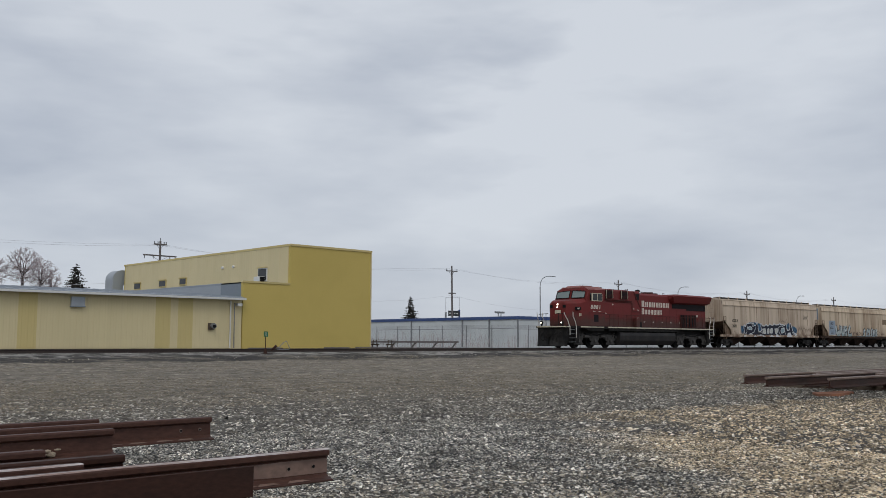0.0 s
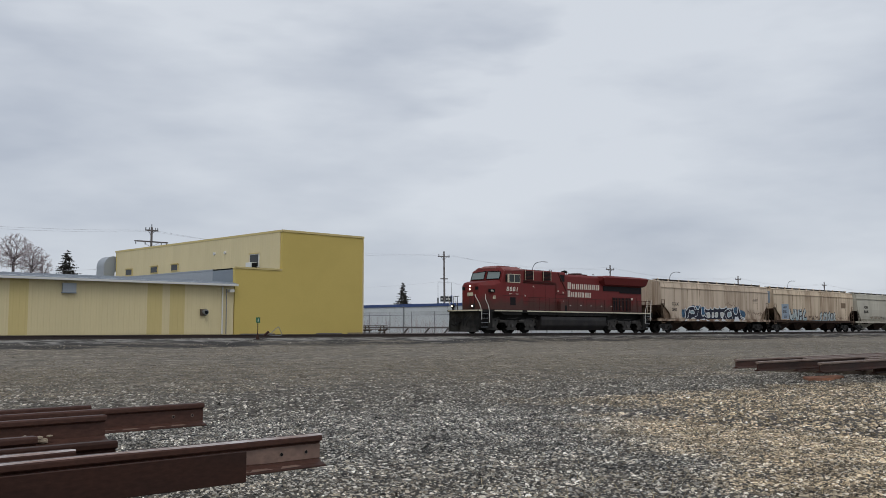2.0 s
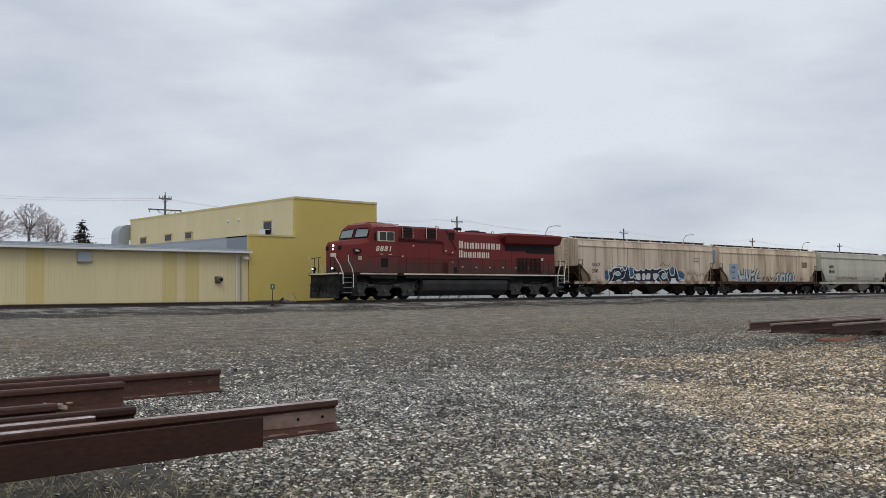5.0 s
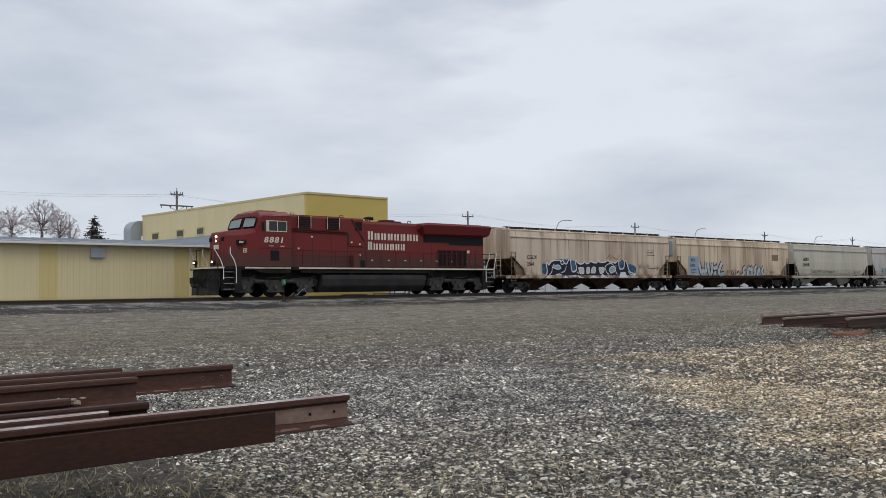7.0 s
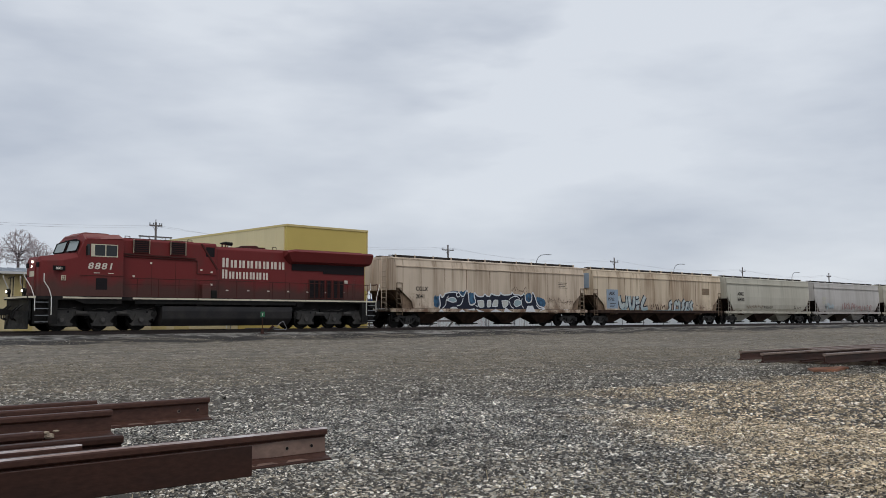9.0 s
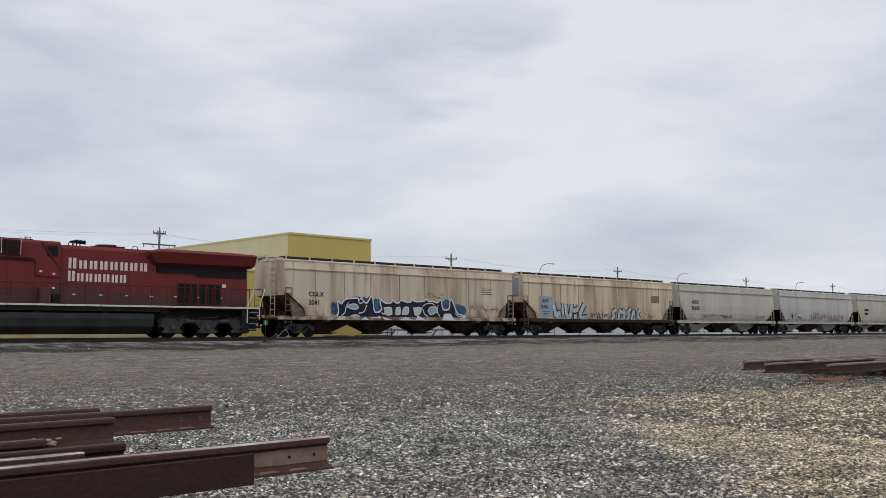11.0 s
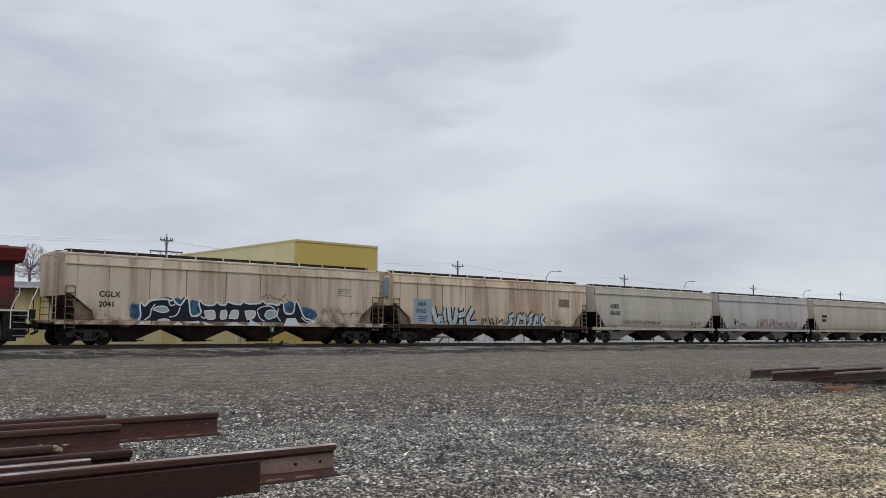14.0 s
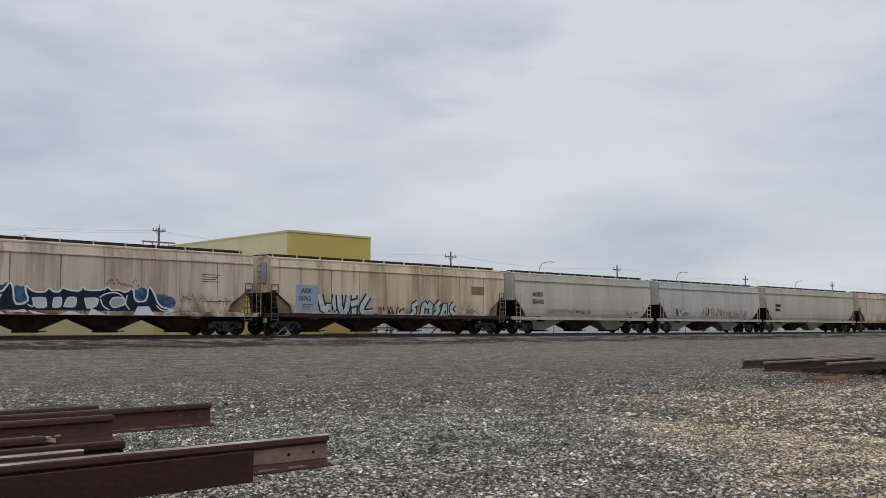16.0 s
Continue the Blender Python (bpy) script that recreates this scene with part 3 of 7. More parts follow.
def hopper_truck_meshes():
    bm = bmesh.new()
    for y in (-1.06,):
        top = [(-0.88, 0.62), (-0.70, 0.74), (0.70, 0.74), (0.88, 0.62), (0.66, 0.60), (0.36, 0.56), (-0.36, 0.56), (-0.66, 0.60)]
        prism(bm, top, y, y + 0.08)
        for s in (-1, 1):
            prism(bm, [(s * 0.66, 0.60), (s * 0.80, 0.60), (s * 0.40, 0.24), (s * 0.28, 0.26)][::s], y, y + 0.08)
            box(bm, s * 0.865 - 0.15, s * 0.865 + 0.15, y - 0.02, y + 0.10, 0.36, 0.62)
            tube(bm, (s * 0.865, y - 0.05, WHEEL), (s * 0.865, y + 0.10, WHEEL), 0.10, seg=10)
            prism(bm, [(s * 0.30, 0.56), (s * 0.37, 0.56), (s * 0.34, 0.24), (s * 0.27, 0.24)][::s], y, y + 0.08)
        box(bm, -0.40, 0.40, y, y + 0.08, 0.20, 0.29)
    frame_me = mesh_of(bm, "side_frame", 0.012)
    bm = bmesh.new()
    box(bm, -0.20, 0.20, -1.10, 1.10, 0.42, 0.62)
    box(bm, -0.16, 0.16, -0.25, 0.25, 0.62, 0.86)
    for y in (-1.02, 1.02):
        for dx in (-0.14, 0, 0.14):
            tube(bm, (dx, y, 0.27), (dx, y, 0.45), 0.06, seg=8)
    bol = mesh_of(bm, "bolster")
    for me in (frame_me, bol):
        me.materials.append(M["gear"])
    return frame_me, bol


WHEEL_ME = wheel_mesh(WHEEL)
LOCO_WHEEL_ME = wheel_mesh(0.533)
FRAME_ME, BOLSTER_ME = hopper_truck_meshes()


def hopper_truck(car, x):
    truck = shared("truck", BOLSTER_ME, car, pose(x, 0, 0))
    shared("side_frame", FRAME_ME, truck, pose(0, 0, 0))
    shared("side_frame", FRAME_ME, truck, pose(0, 0, 0, 0, 0, 180))
    for dx in (-0.865, 0.865):
        w = shared("wheelset", WHEEL_ME, truck, pose(dx, 0, WHEEL))
        WHEELS.append((w, (dx, 0, WHEEL), WHEEL))


def ladder_bm(x0, x1, y, z0, z1, step=0.32, r=0.022):
    bm = bmesh.new()
    for x in (x0, x1):
        tube(bm, (x, y, z0), (x, y, z1), r, seg=6)
    z = z0 + 0.08
    while z < z1:
        tube(bm, (x0, y, z), (x1, y, z), r * 0.85, seg=6)
        z += step
    return bm


def hopper_car(start, length, height, paint, bays, label, rounded=False, cut=1.35):
    """A covered hopper: local x from the front side corner back, z from the top of rail."""
    car = thing("hopper_car", label, "hopper car", "cars of the freight train")
    TRAIN.append((car, start))
    half, sill0, sill1, cut_z = 1.50, 0.97, 1.20, 2.42
    chord = height - 0.50
    L = length
    outline = [(0.0, height), (0.0, cut_z + 0.05), (0.30, cut_z), (cut, 1.62), (cut + 0.12, sill1), (L - cut - 0.12, sill1), (L - cut, 1.62), (L - 0.30, cut_z), (L, cut_z + 0.05), (L, height)]
    for s in (-1, 1):
        bm = bmesh.new()
        if rounded:
            # the side bulges: a lower band that tucks in, the belly and an upper band
            rows = [(sill1, 1.36), (1.42, 1.46), (1.80, 1.52), (2.5, 1.535), (3.2, 1.50), (height, 1.42)]
            def edge(z):
                if z >= cut_z:
                    return 0.0
                return cut * (cut_z - z) / (cut_z - sill1) * 0.9 + 0.05
            rings = []
            for z, y in rows:
                e = edge(z)
                rings.append([bm.verts.new((x, s * yy, z)) for x, yy in ((e, y), (L - e, y), (L - e, y - 0.05), (e, y - 0.05))])
            for a, b in zip(rings, rings[1:]):
                for i in range(4):
                    bm.faces.new((a[i], a[(i + 1) % 4], b[(i + 1) % 4], b[i]))
            bm.faces.new(rings[0])
            bm.faces.new(rings[-1])
        else:
            prism(bm, [(a, min(b, chord + 0.02)) for a, b in outline], s * (half - 0.05), s * half)
            # above the chord the side leans in towards the roof
            prism(bm, [(s * half, chord + 0.02), (s * (half - 0.10), height), (s * (half - 0.15), height), (s * (half - 0.05), chord + 0.02)][::s], 0.0, L, "x")
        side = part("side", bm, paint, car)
        bm = bmesh.new()
        box(bm, 0.02, L - 0.02, s * (half - 0.02), s * (half + 0.06), chord, chord + 0.045)
        box(bm, -0.01, L + 0.01, s * (half - 0.20), s * (half - 0.065), height - 0.05, height + 0.02)
        part("top_chord", bm, paint, side)
        if s < 0 and not rounded:
            k = int(L / 2.05)
            for i in range(1, k):
                x = i * L / k + random.uniform(-0.15, 0.15)
                wide = random.choice((0.012, 0.02, 0.034))
                bm = bmesh.new()
                prism(bm, [(x - wide, chord - 0.02), (x + wide, chord - 0.02), (x + wide * 0.5, 1.3 + random.uniform(0, 1.2)), (x - wide * 0.3, 1.3 + random.uniform(0, 1.2))], -half - 0.010, -half)
                part("seam", bm, "seam", side)
        bm = bmesh.new()
        box(bm, -0.35, L + 0.35, s * (half - 0.12), s * (half + 0.02), sill0, sill1 - 0.02)
        part("side_sill", bm, "rust" if paint == "beige_b" else paint, car)
    # ends, slope sheets
    for e, d in ((0.0, 1), (L, -1)):
        bm = bmesh.new()
        box(bm, min(e, e + d * 0.06), max(e, e + d * 0.06), -half + 0.05, half - 0.05, cut_z - 0.1, height)
        for y in (-0.75, 0.0, 0.75):
            box(bm, min(e - d * 0.06, e), max(e - d * 0.06, e), y - 0.04, y + 0.04, cut_z, height - 0.1)
        part("end_wall", bm, paint, car)
        bm = bmesh.new()
        prism(bm, [(e + d * 0.05, cut_z - 0.05), (e + d * 0.05, cut_z + 0.12), (e + d * 3.4, 0.95), (e + d * 3.2, 0.85)][::d], -1.38, 1.38)
        for y in (-1.25, -0.6, 0.6, 1.2):
            prism(bm, [(e + d * 0.25, cut_z - 0.2), (e + d * 1.5, sill1), (e + d * 1.35, sill1)][::d], y - 0.03, y + 0.03)
        # rounded cars take darker rust here, painting in their shadowed ends
        part("slope_sheet", bm, "rust" if rounded else "slope", car, "rust-brown slope sheet")
        # filled panel added over the open end, in the slope sheet's colour
        for s in (-1, 1):
            bm = bmesh.new()
            prism(bm, [(e + d * 0.42, cut_z - 0.02), (e + d * 0.62, cut_z - 0.10), (e + d * (cut + 0.05), 1.62), (e + d * (cut + 0.15), sill1), (e + d * 0.62, sill1)][::d], s * 1.36 - 0.02, s * 1.36 + 0.02)
            part("end_gusset", bm, "rust" if rounded else "slope", car, "rust-brown panel added across the open car end")
        bm = bmesh.new()
        box(bm, min(e - d * 0.35, e + d * 1.5), max(e - d * 0.35, e + d * 1.5), -1.45, 1.45, 0.98, 1.04)
        part("end_platform", bm, "rust", car)
        for s in (-1, 1):
            part("ladder", ladder_bm(e + d * 0.06, e + d * 0.50, s * (half + 0.04), 0.75, 2.75), paint if rounded else "ladder", car)
        # heads on these rails are paler than their webs
        bm = bmesh.new()
        tube(bm, (e - d * 0.02, -0.62, 1.0), (e - d * 0.02, -0.62, height + 0.1), 0.025, seg=6)
        tube(bm, (e - d * 0.02, -0.18, 1.0), (e - d * 0.02, -0.18, height + 0.1), 0.025, seg=6)
        for k in range(10):
            z = 1.2 + k * 0.33
            tube(bm, (e - d * 0.02, -0.62, z), (e - d * 0.02, -0.18, z), 0.018, seg=5)
        part("end_ladder", bm, paint, car)
        bm = bmesh.new()
        box(bm, min(e - d * 0.45, e + d * 0.6), max(e - d * 0.45, e + d * 0.6), -0.15, 0.15, 0.72, 0.98)
        box(bm, min(e - d * 0.68, e - d * 0.40), max(e - d * 0.68, e - d * 0.40), -0.16, 0.12, 0.74, 1.02)
        part("coupler", bm, "black", car)
        bm = bmesh.new()
        pipe(bm, [(e - d * 0.35, 0.3, 0.9), (e - d * 0.5, 0.32, 0.62), (e - d * 0.66, 0.25, 0.55)], 0.03)
        part("air_hose", bm, "black", car)
        bm = bmesh.new()
        pipe(bm, [(e - d * 0.3, -1.45, 1.0), (e - d * 0.3, -1.47, 0.55), (e + d * 0.15, -1.47, 0.55), (e + d * 0.15, -1.45, 1.0)], 0.02)
        part("sill_step", bm, "black", car)
    # roof with trough hatch and running boards
    bm = bmesh.new()
    ring = [(-half + 0.12, height - 0.02), (-half + 0.12, height + 0.01), (-0.95, height + 0.11), (-0.4, height + 0.16), (0.4, height + 0.16), (0.95, height + 0.11), (half - 0.12, height + 0.01), (half - 0.12, height - 0.02)]
    prism(bm, ring, 0.0, L, "x")
    roof = part("roof", bm, paint, car)
    n = 4
    for k in range(n):
        x0 = 1.0 + k * (L - 2.0) / n
        bm = box(bmesh.new(), x0 + 0.1, x0 + (L - 2.0) / n - 0.1, -0.31, 0.31, height + 0.16, height + 0.24)
        part("hatch_cover", bm, paint, roof, bevel=0.03)
    for s in (-1, 1):
        bm = box(bmesh.new(), 0.35, L - 0.35, s * 0.62 - 0.22, s * 0.62 + 0.22, height + 0.225, height + 0.265)
        if s < 0:
            box(bm, 0.35, L - 0.35, -0.87, -0.835, height + 0.03, height + 0.235)
        board = part("running_board", bm, "walkway", car, "dark steel roof running board")
        k = int(L / 1.7)
        for i in range(k + 1):
            x = 0.5 + i * (L - 1.0) / k
            bm = bmesh.new()
            prism(bm, [(s * 0.45, height + 0.10), (s * 0.96, height + 0.05), (s * 0.96, height + 0.295), (s * 0.90, height + 0.295)][::s], x - 0.02, x + 0.02, "x")
            part("board_support", bm, paint, board)
    # bays below the sill
    gap = (L - 2 * 1.75) / bays
    for k in range(bays):
        c = 1.75 + gap * (k + 0.5)
        a = gap * 0.5
        bot = 0.47 if bays > 3 else 0.62
        w = 0.42 if bays > 3 else 0.55
        bm = bmesh.new()
        loft(bm, [[(c - a, -1.36, 1.0), (c + a, -1.36, 1.0), (c + a, 1.36, 1.0), (c - a, 1.36, 1.0)],
                  [(c - a, -0.80, 0.93), (c + a, -0.80, 0.93), (c + a, 0.80, 0.93), (c - a, 0.80, 0.93)],
                  [(c - w, -0.34, 0.24), (c + w, -0.34, 0.24), (c + w, 0.34, 0.24), (c - w, 0.34, 0.24)]])
        # on rounded cars every other bay is painted dark for stripes of shade
        bay = part("hopper_bay", bm, "rust" if not rounded or k % 2 else paint, car, "grimy discharge bay, alternately darkened for shade on rounded cars")
        bm = box(bmesh.new(), c - w - 0.05, c + w + 0.05, -0.45, 0.45, 0.15, 0.24)
        tube(bm, (c - w - 0.35, -0.5, 0.22), (c + w + 0.35, -0.5, 0.22), 0.03, seg=6)
        part("outlet_gate", bm, "black", bay)
    bm = box(bmesh.new(), 0.0, L, -0.2, 0.2, 0.86, 0.98)
    part("centre_sill", bm, "black", car)
    hopper_truck(car, 1.36)
    hopper_truck(car, L - 1.36)
    return car


def stroke(bm, pts, w, y, closed=False):
    """A flat band of spray paint along points (x, z) on a side."""
    pts = [Vector(p) for p in pts]
    k = len(pts)
    left, right = [], []
    for i, p in enumerate(pts):
        a = pts[(i - 1) % k] if (closed or i) else p
        b = pts[(i + 1) % k] if (closed or i < k - 1) else p
        d = (b - a)
        d = d.normalized() if d.length else Vector((1, 0))
        nrm = Vector((-d.y, d.x)) * w / 2
        left.append(bm.verts.new((p.x + nrm.x, y, p.y + nrm.y)))
        right.append(bm.verts.new((p.x - nrm.x, y, p.y - nrm.y)))
    for i in range(k if closed else k - 1):
        j = (i + 1) % k
        bm.faces.new((left[i], right[i], right[j], left[j]))


def rounded_line(pts, times=2):
    """The same line with its corners cut, as a sprayed stroke turns."""
    for _ in range(times):
        out = [pts[0]]
        for (a, b), (c, d) in zip(pts, pts[1:]):
            out += [(a * 0.75 + c * 0.25, b * 0.75 + d * 0.25), (a * 0.25 + c * 0.75, b * 0.25 + d * 0.75)]
        pts = out + [pts[-1]]
    return pts


def sheet(name, pts, y, material, parent, label="", ragged=0):
    """A flat patch of paint with corners (x, z) on a side; ragged rounds them off and frays the edge."""
    for _ in range(ragged):
        pts = [(a * q + c * (1 - q), b * q + d * (1 - q)) for (a, b), (c, d) in zip(pts, pts[1:] + pts[:1]) for q in (0.75, 0.25)]
    if ragged:
        pts = [(a + 0.10 * noise.noise((a * 5, b * 5, 1)), b + 0.12 * noise.noise((a * 5, b * 5, 8))) for a, b in pts]
    bm = bmesh.new()
    bm.faces.new([bm.verts.new((a, y, b)) for a, b in pts])
    return part(name, bm, material, parent, label)


def line_of(pts, w, y, material, parent, name="graffiti_outline", label="", closed=False, turns=1):
    bm = bmesh.new()
    stroke(bm, rounded_line(pts, turns), w, y, closed)
    return part(name, bm, material, parent, label)


def piece_big(car):
    """Large lettering piece: a navy body with white outlines, pale counters and blue fades."""
    rng = random.Random(5)
    y = -1.506
    fade = "blue spray-paint fade behind a graffiti piece"
    root = sheet("spray_fade", [(3.18, 1.81), (3.35, 2.02), (3.63, 2.0), (3.82, 1.62), (3.7, 1.3), (3.4, 1.2), (3.19, 1.4)], y, "spray_blue", car, fade, 3)
    for pts in ([(4.24, 2.17), (4.97, 2.40), (5.64, 2.30), (6.16, 2.40), (6.33, 2.20), (6.89, 2.28), (7.08, 1.68), (6.8, 1.46), (5.53, 1.49)],
                [(12.0, 2.31), (12.73, 2.36), (12.68, 1.65), (12.15, 1.64)], [(13.14, 1.98), (13.5, 2.08), (13.96, 1.97), (14.35, 1.68), (14.12, 1.31), (13.43, 1.31)]):
        sheet("spray_fade", pts, y, "spray_blue", root, fade, 3)
    letter = [
        [(3.66, 1.20), (3.78, 1.41), (3.68, 1.97), (3.78, 2.11), (3.91, 1.88), (4.04, 1.96), (4.24, 2.2), (5.18, 2.28), (5.3, 2.15), (5.43, 2.29), (5.6, 2.08), (5.85, 1.95), (5.72, 1.5), (5.55, 1.07), (3.97, 1.10)],
        [(5.85, 1.95), (6.0, 2.14), (6.19, 2.42), (6.33, 2.23), (6.41, 1.45), (6.8, 1.43), (7.05, 1.65), (7.07, 1.08), (5.55, 1.07), (5.72, 1.5)],
        [(6.90, 1.95), (6.86, 2.36), (7.09, 2.09), (7.38, 1.99), (7.76, 2.03), (7.92, 2.22), (8.11, 2.03), (8.43, 2.04), (8.50, 1.6), (8.42, 1.09), (7.07, 1.08), (7.05, 1.65)],
        [(8.43, 2.04), (8.51, 2.24), (8.93, 2.11), (9.42, 2.10), (9.44, 2.38), (9.63, 2.13), (10.53, 2.18), (10.32, 1.7), (10.45, 1.12), (8.42, 1.09), (8.50, 1.6)],
        [(10.53, 2.18), (10.65, 2.36), (10.88, 2.16), (11.29, 2.2), (11.62, 2.07), (11.66, 1.6), (11.72, 1.13), (10.45, 1.12), (10.32, 1.7)],
        [(11.62, 2.07), (11.97, 2.37), (12.08, 1.64), (12.71, 1.68), (12.76, 2.45), (13.0, 2.22), (13.36, 1.45), (13.84, 1.34), (14.15, 1.25), (13.6, 1.13), (11.72, 1.13), (11.66, 1.6)]]
    for pts in letter:
        body = sheet("graffiti_letter", pts, y - 0.004, "navy", root, "navy graffiti letter")
    # white line over the tops, ragged where it was sprayed fast
    top = [(3.66, 1.20), (3.78, 1.41), (3.68, 1.97), (3.78, 2.11), (3.91, 1.88), (4.04, 1.96), (4.24, 2.2), (5.18, 2.28), (5.3, 2.15), (5.43, 2.29), (5.6, 2.08), (5.85, 1.95), (6.0, 2.14), (6.19, 2.42), (6.33, 2.23), (6.41, 1.45),
           (6.8, 1.43), (7.05, 1.65), (6.9, 1.95), (6.86, 2.36), (7.09, 2.09), (7.38, 1.99), (7.76, 2.03)]
    line_of(top, 0.085, y - 0.007, "spray_white", root, label="white graffiti outline")
    top = [(7.76, 2.03), (7.92, 2.22), (8.11, 2.03), (8.43, 2.04), (8.51, 2.24), (8.93, 2.11), (9.42, 2.1), (9.44, 2.38), (9.63, 2.13), (10.53, 2.18), (10.65, 2.36), (10.88, 2.16), (11.29, 2.2), (11.62, 2.07), (11.97, 2.37),
           (12.08, 1.64), (12.71, 1.68), (12.76, 2.45), (13.0, 2.22), (13.36, 1.45), (13.84, 1.34), (14.15, 1.25)]
    line_of(top, 0.085, y - 0.007, "spray_white", root, label="white graffiti outline")
    for pts in ([(3.96, 1.21), (4.27, 1.42), (4.28, 1.73), (4.5, 2.0)], [(5.19, 2.25), (5.3, 1.91), (5.57, 2.02)], [(5.27, 1.38), (5.67, 1.44), (5.85, 1.87)], [(7.0, 1.44), (7.26, 1.28), (7.25, 1.66)],
                [(10.32, 1.81), (10.53, 1.98), (10.94, 2.08), (11.33, 2.03), (11.63, 1.63)], [(10.35, 1.75), (10.49, 1.38), (10.81, 1.24)], [(11.69, 1.95), (11.57, 1.54), (11.83, 1.25)], [(13.2, 1.5), (13.5, 1.22), (14.1, 1.24)]):
        line_of(pts, 0.06, y - 0.008, "spray_white", root, label="white graffiti inline", turns=2)
    for k, pts in enumerate(([(4.38, 1.73), (4.59, 1.89), (5.04, 1.93), (5.29, 1.67), (4.86, 1.58)], [(4.66, 1.21), (5.01, 1.3), (5.33, 1.22), (5.23, 1.06), (4.88, 1.03)], [(7.18, 1.72), (7.78, 1.78), (7.86, 1.32), (7.36, 1.27)],
                             [(8.16, 1.75), (8.52, 1.79), (8.50, 1.34), (8.10, 1.30)], [(8.62, 1.36), (8.78, 1.80), (9.22, 1.80), (9.16, 1.34)], [(9.58, 1.76), (10.26, 1.80), (10.2, 1.42), (9.72, 1.26)],
                             [(10.80, 1.55), (10.95, 1.82), (11.3, 1.86), (11.62, 1.74), (11.58, 1.50), (11.31, 1.42), (11.02, 1.32)])):
        sheet("graffiti_fill", pts, y - 0.009, "sky_spray" if k in (0, 6) else "spray_pale", root, "pale graffiti counter")
        line_of(pts + [pts[0]], 0.055, y - 0.011, "spray_white", root, label="white graffiti inline")
    for pts in ([(3.59, 0.99), (3.84, 1.17), (4.08, 0.99)], [(5.45, 0.99), (5.74, 1.17), (6.05, 0.99)], [(6.09, 1.1), (6.87, 1.22), (6.98, 1.08)], [(7.01, 1.19), (7.27, 1.0), (7.85, 1.0)], [(8.43, 0.99), (8.9, 1.18), (9.57, 1.0)],
                [(9.78, 1.0), (9.93, 1.31), (10.62, 1.0)], [(12.02, 1.0), (12.22, 1.42), (12.80, 1.44), (13.10, 1.0)], [(13.44, 1.01), (13.78, 1.18), (14.26, 1.23)]):
        sheet("graffiti_fill", pts, y - 0.024, "spray_white", root, "ragged white graffiti underline")
    # small brown scribbles
    for k in range(17):
        bm = bmesh.new()
        x = 14.55 + 0.17 * k
        z = 1.62 + rng.uniform(-0.15, 0.15)
        stroke(bm, [(x, z), (x + rng.uniform(-0.1, 0.15), z + rng.uniform(0.1, 0.45)), (x + rng.uniform(0.05, 0.25), z + rng.uniform(-0.05, 0.2))], 0.03, y - 0.003)
        part("graffiti_scribble", bm, "spray_brown", root, "thin brown spray scribble")
    bm = bmesh.new()
    stroke(bm, [(15.8, 1.72), (17.3, 1.76)], 0.03, y - 0.004)
    part("graffiti_line", bm, "spray_brown", root, "thin brown spray line")
    for k in range(14):
        bm = bmesh.new()
        x = 10.6 + 0.12 * k
        z = 2.45 + rng.uniform(-0.1, 0.2)
        stroke(bm, [(x, z), (x + 0.05, z + 0.10), (x + 0.10, z - 0.02)], 0.04, y - 0.003)
        part("graffiti_scribble", bm, "spray_brown", root, "thin brown spray scribble")


def piece_small(car, x0, x1, z0, z1, count, seed, line="navy", fat=0.10, y=-1.506):
    """Thin scribbled loops that cannot be read."""
    rng = random.Random(seed)
    root = None
    w = (x1 - x0) / count
    h = z1 - z0
    for k in range(count):
        x = x0 + (k + 0.5) * w
        bm = bmesh.new()
        pts = [(x + rng.uniform(-0.5, 0.5) * w, z0 + rng.uniform(0, 1) * h) for _ in range(5)]
        stroke(bm, pts, fat, y - 0.0012 * k)
        p = part("graffiti_scribble", bm, line, root or car, "thin spray scribble")
        root = root or p


def piece_loose(car, lines, w):
    """A small piece in loose slanted strokes: dark edges, chalky fill, pale blue at the foot."""
    y = -1.506
    root = None
    for k, pts in enumerate(lines):
        pts = [(a, 2.3 - (2.3 - b) * 1.16) for a, b in pts]
        p = line_of(pts, w + 0.15, y - 0.003 * k, "navy", root or car, "graffiti_outline", "dark graffiti outline")
        root = root or p
        line_of(pts, w - 0.06, y - 0.003 * k - 0.001, "chalk_blue", root, "graffiti_letter", "chalky pale blue graffiti stroke")
        low = [(a, b) for a, b in pts if b < 1.42]
        if len(low) > 1:
            line_of(low, w - 0.16, y - 0.003 * k - 0.002, "sky_spray", root, "graffiti_wash", "pale blue wash over the foot of a stroke")
        a, b = pts[0]
        line_of([(a - 0.04, b - 0.05), (pts[1][0] * 0.5 + a * 0.5 - 0.04, pts[1][1] * 0.5 + b * 0.5)], 0.05, y - 0.003 * k - 0.0025, "spray_white", root, "graffiti_highlight", "white graffiti highlight")


def bars(car, x, z, width, rows, height, material, gap=0.12, y=-1.506):
    for k in range(rows):
        bm = box(bmesh.new(), x, x + width * (1 - 0.12 * (k % 3)), y, y + 0.004, z - k * gap - height, z - k * gap)
        part("stencil_line", bm, material, car)


